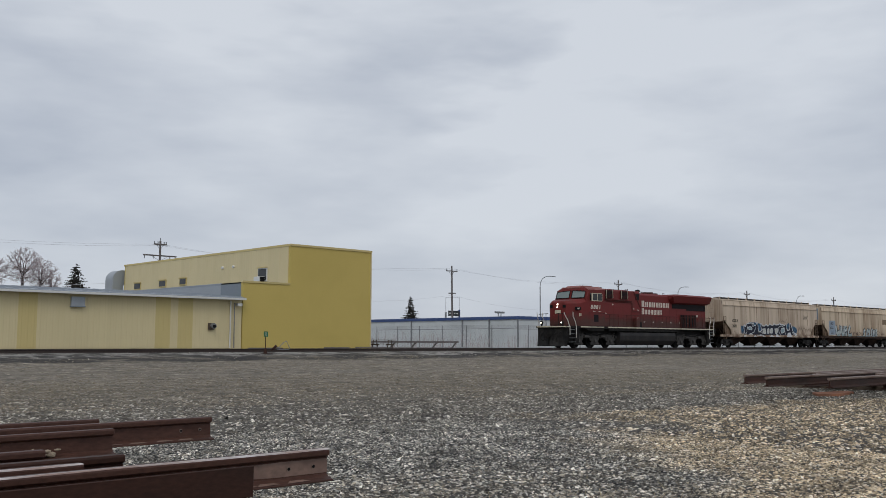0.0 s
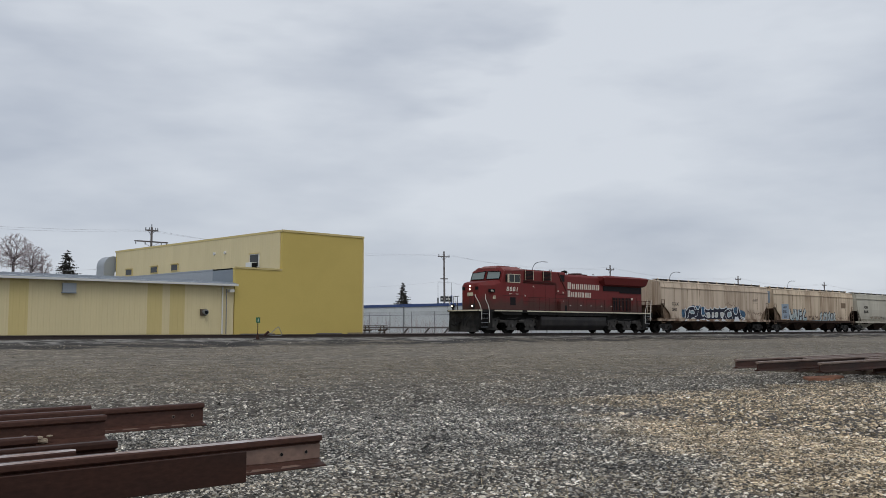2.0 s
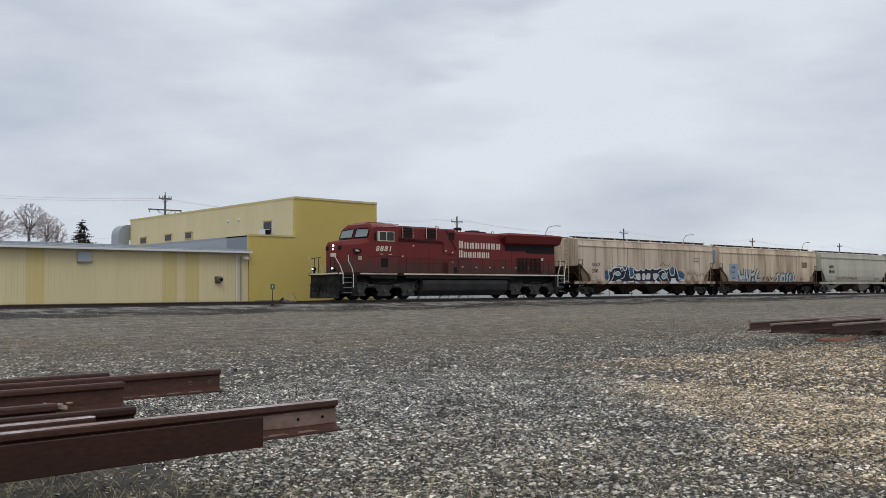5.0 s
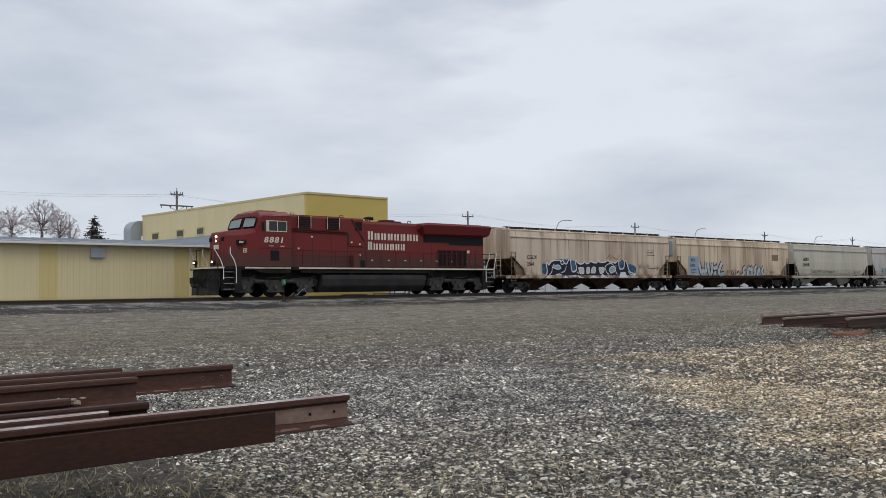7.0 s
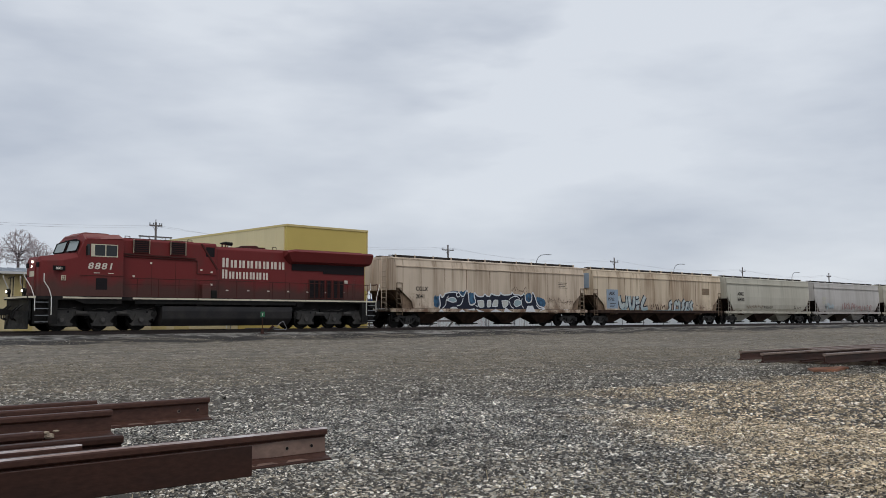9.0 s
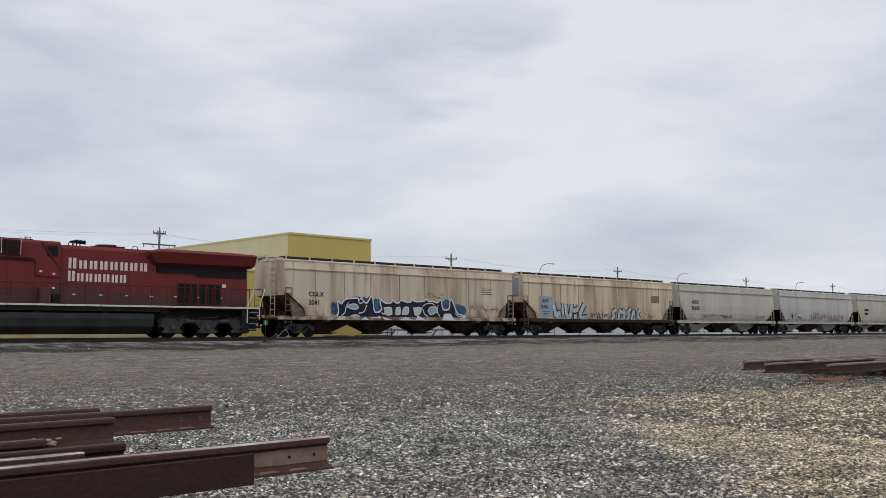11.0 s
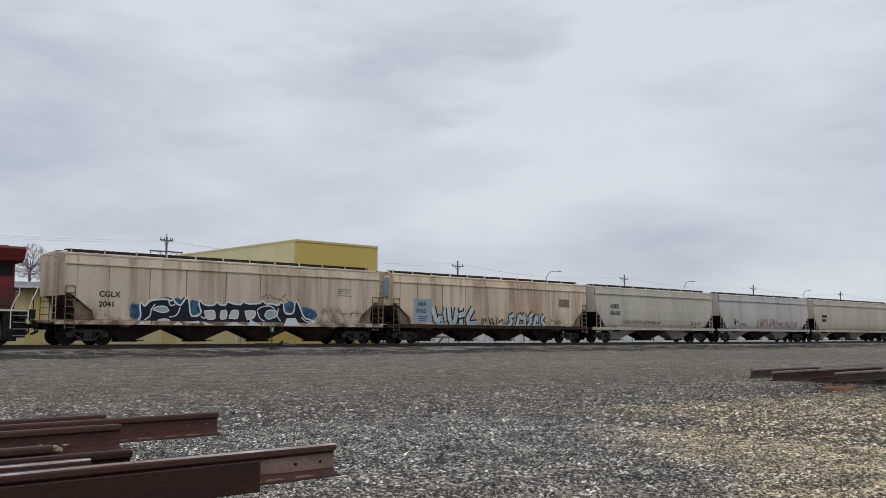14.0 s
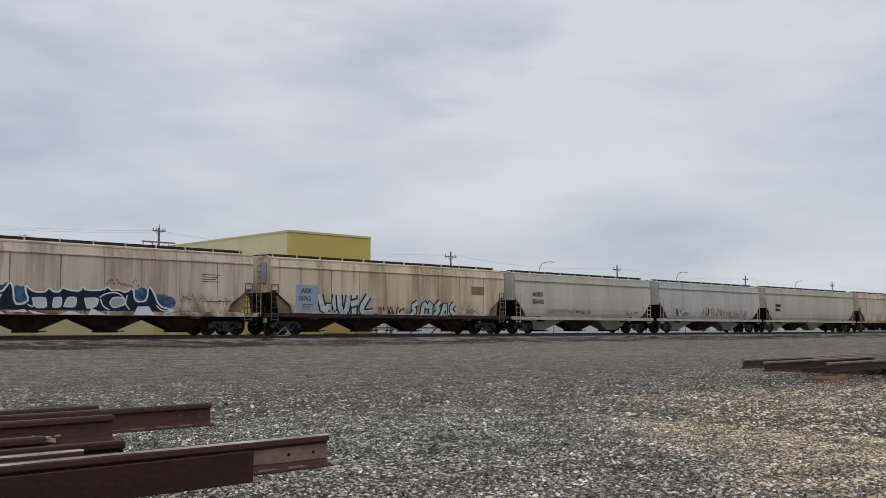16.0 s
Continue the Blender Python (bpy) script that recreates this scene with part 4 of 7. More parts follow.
def make_hoppers():
    c = hopper_car(37.90, 18.75, 4.27, "beige", 4, "weathered beige covered hopper car with large navy and white graffiti")
    letters("reporting_mark", "CGLX", 0.36, "stencil", c, 1.65, -1.512, 2.30, 1.1)
    letters("car_number", "2041", 0.36, "stencil", c, 1.65, -1.512, 1.82, 1.1)
    bars(c, 15.70, 3.14, 1.05, 4, 0.035, "stencil")
    piece_big(c)
    c = hopper_car(57.75, 18.80, 4.22, "beige_b", 4, "tan covered hopper car with blue panel and pale blue graffiti")
    bm = box(bmesh.new(), 1.70, 3.20, -1.508, -1.500, 1.30, 2.78)
    panel = part("marking_panel", bm, "panel_blue", c, "blue-grey painted marking panel")
    bm = box(bmesh.new(), -0.075, -0.062, -1.18, -0.64, 2.85, 4.0)
    part("end_panel", bm, "panel_blue", c, "blue-grey panel on the car end")
    letters("reporting_mark", "AEX", 0.34, "stencil", c, 2.05, -1.514, 2.36, 1.1)
    letters("car_number", "15762", 0.32, "stencil", c, 1.86, -1.514, 1.92, 1.05)
    bars(c, 2.1, 1.70, 0.75, 3, 0.04, "stencil", y=-1.514)
    piece_loose(c, [[(3.31, 2.28), (3.63, 1.34), (4.02, 1.85), (4.3, 1.35), (4.43, 2.31)], [(4.7, 2.28), (4.79, 1.49), (5.21, 1.36), (5.43, 2.26)], [(5.8, 2.3), (5.81, 1.36)], [(5.57, 1.85), (6.08, 1.96)],
                    [(6.89, 2.29), (6.32, 1.65), (6.51, 1.37), (7.23, 1.45)]], 0.40)
    piece_loose(c, [[(10.84, 1.98), (10.37, 1.79), (10.68, 1.57), (10.32, 1.31)], [(11.21, 1.35), (11.37, 2.06), (11.69, 1.7), (12.01, 2.11), (11.95, 1.36)], [(12.82, 2.09), (12.33, 1.74), (12.76, 1.71), (12.33, 1.37)],
                    [(12.93, 1.37), (13.26, 2.1), (13.48, 1.38)], [(13.65, 2.03), (13.59, 1.38)], [(14.04, 2.0), (13.65, 1.69), (14.03, 1.39)]], 0.33)
    piece_small(c, 7.7, 9.9, 1.2, 1.72, 7, 12, line="spray_brown", fat=0.10)
    piece_small(c, 14.6, 16.0, 1.3, 1.75, 3, 14, line="spray_brown", fat=0.05)
    bm = bmesh.new()
    stroke(bm, [(3.3, 1.12), (7.4, 1.10), (10.2, 1.16), (14.3, 1.10)], 0.14, -1.504)
    part("graffiti_line", bm, "sky_spray", c, "pale blue spray line")
    bm = box(bmesh.new(), 15.65, 16.85, -1.507, -1.500, 2.55, 3.12)
    part("notice_panel", bm, "seam", c)
    c = hopper_car(77.70, 16.45, 4.18, "grey", 3, "grey-green covered hopper car with rounded sides", rounded=True)
    letters("reporting_mark", "AOKX", 0.44, "stencil", c, 1.80, -1.545, 2.62, 0.9)
    letters("car_number", "854105", 0.44, "stencil", c, 1.80, -1.545, 2.10, 0.95)
    piece_small(c, 3.4, 6.6, 1.42, 1.78, 12, 21, line="seam", fat=0.05, y=-1.532)
    piece_small(c, 6.7, 8.5, 1.42, 1.72, 7, 25, line="stencil", fat=0.06, y=-1.532)
    piece_small(c, 13.0, 14.6, 1.40, 1.70, 4, 22, line="stencil", fat=0.05, y=-1.532)
    c = hopper_car(95.45, 16.75, 4.16, "grey_b", 3, "pale grey covered hopper car with faded pink graffiti", rounded=True)
    bars(c, 1.7, 2.7, 0.9, 2, 0.28, "grey", 0.4, y=-1.55)
    piece_small(c, 6.6, 10.4, 1.35, 2.2, 9, 31, line="spray_pink", fat=0.13, y=-1.532)
    piece_small(c, 10.6, 14.4, 1.35, 1.95, 9, 32, line="spray_pink", fat=0.11, y=-1.532)
    piece_small(c, 2.2, 4.6, 1.40, 2.1, 5, 33, line="faded_blue", fat=0.22, y=-1.532)
    c = hopper_car(113.50, 19.90, 4.20, "greenish", 4, "pale green-grey covered hopper car", rounded=True)
    bars(c, 1.8, 2.7, 1.1, 2, 0.26, "stencil", 0.42, y=-1.55)
    for k in range(3):
        hopper_car(134.75 + k * 20.1, 18.75, 4.22, ("beige", "beige_b", "grey")[k], 4, ("weathered tan covered hopper car with light rust", "tan covered hopper car", "grey covered hopper car")[k])


def loco_truck(loco, x, mirror):
    bm = bmesh.new()
    for y in (-1.18, 1.08):
        poly = [(-2.75, 0.62), (-2.62, 0.98), (-1.3, 1.02), (-0.9, 0.92), (0.9, 0.92), (1.3, 1.02), (2.62, 0.98), (2.75, 0.62), (2.40, 0.50), (1.52, 0.50), (1.36, 0.72), (0.62, 0.72), (0.45, 0.50),
                (-0.45, 0.50), (-0.62, 0.72), (-1.36, 0.72), (-1.52, 0.50), (-2.40, 0.50)]
        prism(bm, poly, y, y + 0.10)
    truck = part("truck", bm, "gear", loco, "black three-axle locomotive truck", at=pose(x, 0, 0))
    for dx in (-1.97, 0.0, 1.96):
        w = shared("wheelset", LOCO_WHEEL_ME, truck, pose(dx, 0, 0.533))
        WHEELS.append((w, (dx, 0, 0.533), 0.533))
        for y in (-1.24, 1.16):
            bm = bmesh.new()
            prism(bm, [(dx - 0.50, 0.24), (dx - 0.56, 0.34), (dx - 0.42, 0.40), (dx - 0.27, 0.84), (dx + 0.27, 0.84), (dx + 0.42, 0.40), (dx + 0.56, 0.34), (dx + 0.50, 0.24)], y, y + 0.08)
            tube(bm, (dx, y - 0.06, 0.53), (dx, y + 0.12, 0.53), 0.15, seg=14)
            part("axle_box", bm, "gear", truck)
            bm = tube(bmesh.new(), (dx, y - 0.085, 0.53), (dx, y - 0.055, 0.53), 0.10, seg=12)
            for q in range(4):
                tube(bm, (dx + 0.07 * math.cos(q * 1.571 + 0.78), y - 0.10, 0.53 + 0.07 * math.sin(q * 1.571 + 0.78)), (dx + 0.07 * math.cos(q * 1.571 + 0.78), y - 0.08, 0.53 + 0.07 * math.sin(q * 1.571 + 0.78)), 0.016, seg=6)
            part("journal_cap", bm, "axle_cap", truck, "worn steel journal cap")
        for y in (-1.06, 1.06):
            for q in (-0.55, 0.55):
                bm = tube(bmesh.new(), (dx + q, y, 0.62), (dx + q, y, 0.95), 0.09, seg=10)
                part("spring", bm, "black", truck)
    bm = box(bmesh.new(), -0.8, 0.8, -1.0, 1.0, 0.6, 1.1)
    part("bolster", bm, "black", truck)
    for q in (-1.35, 0.62, 2.40):
        bm = box(bmesh.new(), q - 0.42, q + 0.42, -0.62, 0.62, 0.20, 0.92)
        part("traction_motor", bm, "black", truck, bevel=0.05)
    for q in (-1.0, 0.98):
        bm = tube(bmesh.new(), (q - 0.32, -1.24, 0.84), (q + 0.22, -1.24, 0.84), 0.10, 0.09, seg=12)
        tube(bm, (q + 0.22, -1.24, 0.84), (q + 0.42, -1.24, 0.80), 0.025, seg=6)
        part("brake_cylinder", bm, "gear", truck)
    for q in (-1.97, 0.0, 1.96):
        bm = tube(bmesh.new(), (q + 0.33, -1.20, 0.90), (q + 0.33, -1.185, 0.90), 0.05, seg=10)
        part("frame_hole", bm, "hole", truck)
        bm = pipe(bmesh.new(), [(q - 0.5, -1.21, 0.99), (q - 0.2, -1.23, 1.06), (q + 0.35, -1.22, 1.03), (q + 0.7, -1.18, 1.12)], 0.022)
        part("air_pipe", bm, "gear", truck)
    for q in (-2.7, 2.65):
        bm = bmesh.new()
        pipe(bm, [(q, -1.20, 1.05), (q + 0.1, -1.26, 0.8), (q - 0.05, -1.22, 0.45)], 0.035)
        box(bm, q - 0.12, q + 0.12, -1.27, -1.15, 0.74, 0.92)
        part("brake_gear", bm, "black", truck)


def louvre_panel(loco, x0, x1, z0, z1, y, name="radiator_louvre", slats=9, post="red_grime"):
    bm = box(bmesh.new(), x0, x1, y, y + 0.02, z0, z1)
    p = part(name, bm, "hole", loco, "dark louvred opening")
    for k in range(slats):
        z = z0 + (k + 0.5) * (z1 - z0) / slats
        bm = bmesh.new()
        prism(bm, [(y - 0.035, z - 0.035), (y - 0.02, z - 0.04), (y, z + 0.03), (y - 0.012, z + 0.035)], x0 + 0.02, x1 - 0.02, "x")
        part("slat", bm, "grille", p)
    bm = bmesh.new()
    for a, b, c, d in ((x0 - 0.05, x1 + 0.05, z1, z1 + 0.05), (x0 - 0.05, x1 + 0.05, z0 - 0.05, z0), (x0 - 0.05, x0, z0, z1), (x1, x1 + 0.05, z0, z1)):
        box(bm, a, b, y - 0.045, y + 0.01, c, d)
    part("louvre_frame", bm, post, p)


def make_locomotive():
    """A wide-nosed diesel freight locomotive: local x from the front coupler back, z from the top of rail."""
    lo = thing("locomotive", "dark red six-axle diesel freight locomotive, dusty, with cream lettering", "locomotive")
    TRAIN.append((lo, 15.17))
    deck = 1.62
    # frame and walkway
    bm = bmesh.new()
    box(bm, 0.75, 21.5, -1.48, 1.48, 1.46, deck)
    box(bm, 1.2, 21.1, -0.9, 0.9, 0.95, 1.46)
    part("frame", bm, "black", lo)
    for s in (-1, 1):
        for x0, x1 in ((0.78, 1.12), (2.35, 5.2), (5.75, 6.9), (6.93, 8.1), (8.13, 9.3), (9.33, 12.4), (12.43, 16.0), (16.03, 21.2)):
            bm = box(bmesh.new(), x0, x1, s * 1.48, s * 1.50, 1.52, 1.605)
            stripe = part("edge_stripe", bm, "cream", lo, "dirty cream edge stripe")
        # side sill strips, black to paint in the shadow gap below the deck
        bm = bmesh.new()
        prism(bm, [(2.9, 1.46), (5.2, 1.46), (5.2, 1.28), (3.4, 1.28)], s * 1.40, s * 1.46)
        box(bm, 5.9, 15.4, s * 1.38, s * 1.45, 1.30, 1.46)
        part("side_skirt", bm, "black", lo)
    bm = box(bmesh.new(), 0.735, 0.75, -1.42, 1.42, 1.52, 1.605)
    part("edge_stripe", bm, "cream", lo, "dirty cream edge stripe")
    # nose
    bm = bmesh.new()
    sec = lambda x, w, z1, c: [(x, -w, deck), (x, w, deck), (x, w, z1 - c), (x, w - c, z1), (x, -w + c, z1), (x, -w, z1 - c)]
    loft(bm, [sec(1.50, 0.72, 3.36, 0.16), sec(1.58, 0.85, 3.48, 0.20), sec(2.35, 1.42, 3.60, 0.30), sec(3.15, 1.52, 3.70, 0.20)])
    nose = part("nose", bm, "red", lo, bevel=0.02)
    bm = box(bmesh.new(), 1.455, 1.52, -0.36, 0.36, 1.75, 3.1)
    part("nose_door", bm, "red", nose, bevel=0.02)
    for z in (3.02, 3.24):
        bm = tube(bmesh.new(), (1.44, 0, z), (1.54, 0, z), 0.06, seg=14)
        part("headlamp", bm, "lamp", nose, "lit headlamp")
    for y in (-0.62, 0.62):
        bm = box(bmesh.new(), 1.47, 1.52, y - 0.13, y + 0.13, 2.98, 3.2)
        part("number_board", bm, "hole", nose)
    bm = box(bmesh.new(), 1.44, 1.455, -0.32, 0.22, 2.55, 2.80)
    part("nose_emblem", bm, "cream", nose, "cream emblem panel")
    # cab
    bm = bmesh.new()
    csec = lambda x, w, z1, z2: [(x, -w, deck), (x, w, deck), (x, w, z1), (x, w * 0.62, z2), (x, -w * 0.62, z2), (x, -w, z1)]
    loft(bm, [csec(3.02, 1.50, 3.68, 3.70), csec(3.30, 1.54, 4.28, 4.52), csec(3.42, 1.56, 4.36, 4.60), csec(5.22, 1.56, 4.40, 4.64)])
    cab = part("cab", bm, "red", lo, bevel=0.015)
    bm = bmesh.new()
    prism(bm, [(3.28, 4.57), (3.62, 4.72), (4.7, 4.72), (5.05, 4.63), (5.05, 4.5), (3.28, 4.5)], -0.72, 0.72)
    part("cab_roof_unit", bm, "roof_red", cab, "faded red roof unit")
    for s in (-1, 1):
        bm = bmesh.new()
        vs = [(3.30, s * 1.545, 4.30), (3.40, s * 1.0, 4.605), (5.20, s * 1.0, 4.645), (5.20, s * 1.575, 4.42)]
        lowv = [(a, b * 1.012, c + 0.02) for a, b, c in vs]
        loft(bm, [vs, lowv])
        part("cab_roof", bm, "roof_red", cab, "sun-faded red cab roof")
    # windshields on the sloping front, two panes
    for s in (-1, 1):
        bm = bmesh.new()
        def front(u, v):
            # u across, v up the sloping front
            x = 3.02 + 0.20 * v - 0.055
            return (x, s * (0.12 + 1.22 * u), 3.74 + 0.56 * v)
        loft(bm, [[front(0, 0.08), front(1.0, 0.08), front(0.98, 0.86), front(0, 1.02)],
                  [(a + 0.03, b, c) for a, b, c in (front(0, 0.08), front(1.0, 0.08), front(0.98, 0.86), front(0, 1.02))]])
        pane = part("windshield", bm, "windshield", cab, "windshield pane with the sky's reflection in its colour")
        bm = bmesh.new()
        pipe(bm, [(a - 0.01, b, c) for a, b, c in (front(0, 0.05), front(1.02, 0.05), front(1.0, 0.90), front(0, 1.05), front(0, 0.05))], 0.025)
        part("window_seal", bm, "hole", pane)
    # side windows
    for s in (-1, 1):
        bm = box(bmesh.new(), 3.60, 4.92, s * 1.545, s * 1.57, 3.52, 4.12)
        fr = part("side_window", bm, "cream", cab, "pale metal window frame")
        for x0, x1 in ((3.78, 4.28), (4.34, 4.87)):
            bm = box(bmesh.new(), x0, x1, s * 1.565, s * 1.578, 3.57, 4.08)
            part("pane", bm, "glass", fr)
        bm = box(bmesh.new(), 3.40, 3.56, s * 1.545, s * 1.57, 3.58, 4.10)
        part("corner_window", bm, "glass", cab)
        bm = box(bmesh.new(), 3.86, 4.42, s * 1.545, s * 1.566, 1.95, 2.50)
        part("side_grille", bm, "grille", cab, "dark lower grille")
    bm = box(bmesh.new(), 3.1, 5.2, -1.575, -1.56, 2.60, 2.63)
    part("body_seam", bm, "red_grime", cab)
    letters("road_number", "8881", 0.42, "lettering", cab, 3.44, -1.575, 2.93, 1.28, 1.22, 0.18)
    letters("nose_number", "8881", 0.16, "lettering", nose, 2.0, -1.47, 2.86, 1.0)
    bm = box(bmesh.new(), 1.93, 2.44, -1.466, -1.30, 2.81, 3.03)
    part("number_board", bm, "hole", nose, "black number board")
    bm = bmesh.new()
    for q in ((2.28, 2.31, 2.36, 2.58), (2.46, 2.49, 2.36, 2.58), (2.31, 2.46, 2.55, 2.58), (2.31, 2.46, 2.36, 2.39), (2.37, 2.40, 2.41, 2.53), (2.33, 2.44, 2.455, 2.485)):
        box(bm, q[0], q[1], -1.45, -1.40, q[2], q[3])
    part("side_emblem", bm, "cream", nose, "small cream outlined emblem")
    bars(cab, 3.75, 2.76, 0.3, 1, 0.035, "lettering", y=-1.57)
    bars(cab, 4.45, 2.76, 0.28, 1, 0.035, "lettering", y=-1.57)
    # equipment hood behind the cab
    bm = bmesh.new()
    hsec = lambda x, w, z1, c: [(x, -w, deck), (x, w, deck), (x, w, z1 - c), (x, w - c, z1), (x, -w + c, z1), (x, -w, z1 - c)]
    loft(bm, [hsec(5.22, 1.12, 4.52, 0.10), hsec(10.55, 1.12, 4.52, 0.10)])
    hood = part("front_hood", bm, "red", lo, bevel=0.02)
    for x0, x1 in ((5.92, 6.66), (7.90, 8.64)):
        bm = box(bmesh.new(), x0 - 0.05, x1 + 0.05, -1.24, -1.12, 3.82, 4.46)
        fr = part("intake_frame", bm, "red_grime", hood)
        for k in range(6):
            bm = box(bmesh.new(), x0, x1, -1.262, -1.242, 3.88 + k * 0.095, 3.93 + k * 0.095)
            part("intake_slat", bm, "grille", fr)
        for x in (x0 - 0.06, x1 + 0.04):
            bm = box(bmesh.new(), x, x + 0.02, -1.27, -1.24, 3.80, 4.48)
            part("intake_trim", bm, "cream", fr)
    bm = bmesh.new()
    prism(bm, [(5.3, 3.78), (9.3, 3.70), (9.3, 3.64), (5.3, 3.72)], -1.22, -1.12)
    prism(bm, [(9.6, 4.45), (9.7, 4.45), (10.65, 3.15), (10.55, 3.15)], -1.16, -1.12)
    part("hood_rib", bm, "red_grime", hood)
    bm = box(bmesh.new(), 9.92, 10.42, -1.135, -1.12, 3.80, 4.30)
    part("access_opening", bm, "grille", hood, "dark mesh opening")
    for x, z0, z1 in ((6.9, 1.7, 3.6), (8.2, 1.7, 3.6), (9.35, 1.7, 3.6)):
        bm = box(bmesh.new(), x, x + 0.012, -1.126, -1.12, z0, z1)
        part("door_seam", bm, "red_grime", hood)
    bm = box(bmesh.new(), 5.3, 10.5, -1.128, -1.12, 2.25, 2.265)
    part("door_seam", bm, "red_grime", hood)
    # engine hood
    bm = bmesh.new()
    loft(bm, [hsec(10.55, 0.98, 4.40, 0.16), hsec(20.70, 0.98, 4.40, 0.16)])
    eng = part("engine_hood", bm, "red", lo, bevel=0.02)
    for k in range(9):
        x = 10.8 + k * 1.05
        bm = box(bmesh.new(), x, x + 0.012, -0.986, -0.98, 1.75, 3.2 if k < 6 else 1.9)
        part("door_seam", bm, "red_grime", eng)
    for k in range(7):
        bm = box(bmesh.new(), 11.2 + k * 1.3, 11.35 + k * 1.3, -1.0, -0.98, 2.05, 2.1)
        part("latch", bm, "lettering", eng)
    # the owner's name as plain letter-sized bars
    for row, n, x0, x1, z0, z1 in ((0, 8, 10.98, 15.05, 3.30, 3.70), (1, 7, 10.98, 13.95, 2.70, 3.08)):
        w = (x1 - x0) / n
        for k in range(n):
            x = x0 + k * w
            h = z1 + (0.10 if k == 0 else 0.0)
            bm = box(bmesh.new(), x, x + w * 0.26, -0.988, -0.98, z0, h)
            box(bm, x + w * 0.42, x + w * 0.72, -0.988, -0.98, z0, h)
            part("name_bar", bm, "lettering", eng, "cream letter-sized bar")
    # radiator wings
    bm = bmesh.new()
    ring = lambda x, z0, z1: [(x, -1.28, z0), (x, -1.02, z0 - 0.12), (x, 1.02, z0 - 0.12), (x, 1.28, z0), (x, 1.50, z1 - 0.10), (x, 1.36, z1), (x, -1.36, z1), (x, -1.50, z1 - 0.10)]
    loft(bm, [ring(14.85, 4.12, 4.34), ring(15.25, 3.76, 4.42), ring(20.75, 3.80, 4.43), ring(20.98, 3.84, 4.42)])
    part("radiator_wing", bm, "red", lo, "overhanging dark red radiator section", bevel=0.01)
    bm = box(bmesh.new(), 15.6, 20.3, -1.2, 1.2, 4.43, 4.47)
    part("radiator_screen", bm, "roof_red", lo, "faded roof screen")
    # dark sheet painted in for the shade below the radiator wing
    bm = box(bmesh.new(), 15.4, 17.6, -1.03, -0.98, 3.28, 3.66)
    box(bm, 17.6, 20.6, -1.03, -0.98, 3.15, 3.66)
    part("radiator_intake", bm, "grille", lo)
    for x0, x1 in ((16.62, 16.92), (17.00, 17.24), (17.36, 17.64), (17.86, 18.13), (18.34, 18.62), (18.76, 19.02)):
        louvre_panel(lo, x0, x1, 1.76, 2.74, -1.01)
    for x0, x1, mt in ((19.4, 19.9, "red"), (19.95, 20.5, "red")):
        bm = box(bmesh.new(), x0, x1, -1.01, -0.98, 1.78, 2.85)
        part("access_door", bm, mt, lo, bevel=0.008)
    bm = box(bmesh.new(), 19.15, 19.37, -1.02, -1.0, 2.62, 2.80)
    part("notice", bm, "lettering", lo)
    # roof gear: horns, fan housings, exhaust
    bm = bmesh.new()
    for k in range(3):
        tube(bm, (11.35 + 0.22 * k, -0.1 + 0.1 * k, 4.64), (11.75 + 0.22 * k, -0.1 + 0.1 * k, 4.66), 0.035, 0.11, seg=10)
        tube(bm, (11.5 + 0.22 * k, -0.1 + 0.1 * k, 4.40), (11.5 + 0.22 * k, -0.1 + 0.1 * k, 4.62), 0.03, seg=6)
    part("horn", bm, "black", lo, "black air horn cluster")
    bm = bmesh.new()
    tube(bm, (13.2, 0, 4.38), (13.2, 0, 4.58), 0.55, 0.50, seg=20)
    box(bm, 12.5, 13.9, -0.6, 0.6, 4.38, 4.50)
    part("exhaust_stack", bm, "red_grime", lo)
    bm = box(bmesh.new(), 5.6, 9.4, -0.75, 0.75, 4.50, 4.58)
    part("brake_grid_roof", bm, "red_grime", lo, bevel=0.02)
    # fuel tank
    bm = bmesh.new()
    prism(bm, [(-1.42, 1.20), (-1.46, 0.95), (-1.40, 0.55), (-1.05, 0.20), (1.05, 0.20), (1.40, 0.55), (1.46, 0.95), (1.42, 1.20)], 7.35, 15.15, "x")
    part("fuel_tank", bm, "tank", lo, "dusty black fuel tank", bevel=0.03)
    bm = bmesh.new()
    for z in (1.32, 1.40):
        tube(bm, (6.6, -1.30, z), (16.0, -1.30, z), 0.035, seg=6)
    for x in (7.0, 9.3, 12.5, 15.5):
        box(bm, x, x + 0.4, -1.36, -1.2, 1.22, 1.45)
    part("pipes", bm, "black", lo)
    loco_truck(lo, 4.37, 1)
    loco_truck(lo, 18.2, -1)
    # pilot, plough and couplers
    bm = bmesh.new()
    prism(bm, [(-1.40, 1.50), (1.40, 1.50), (1.40, 0.55), (1.1, 0.25), (-1.1, 0.25), (-1.40, 0.55)], 0.86, 0.94, "x")
    part("pilot", bm, "plough", lo, "sooty black pilot plate")
    bm = bmesh.new()
    loft(bm, [[(0.34, -0.1, 0.12), (0.34, 0.1, 0.12), (0.56, 0.1, 0.95), (0.56, -0.1, 0.95)], [(0.78, -1.42, 0.12), (0.84, -1.42, 0.12), (0.84, -1.36, 0.90), (0.80, -1.36, 0.90)]])
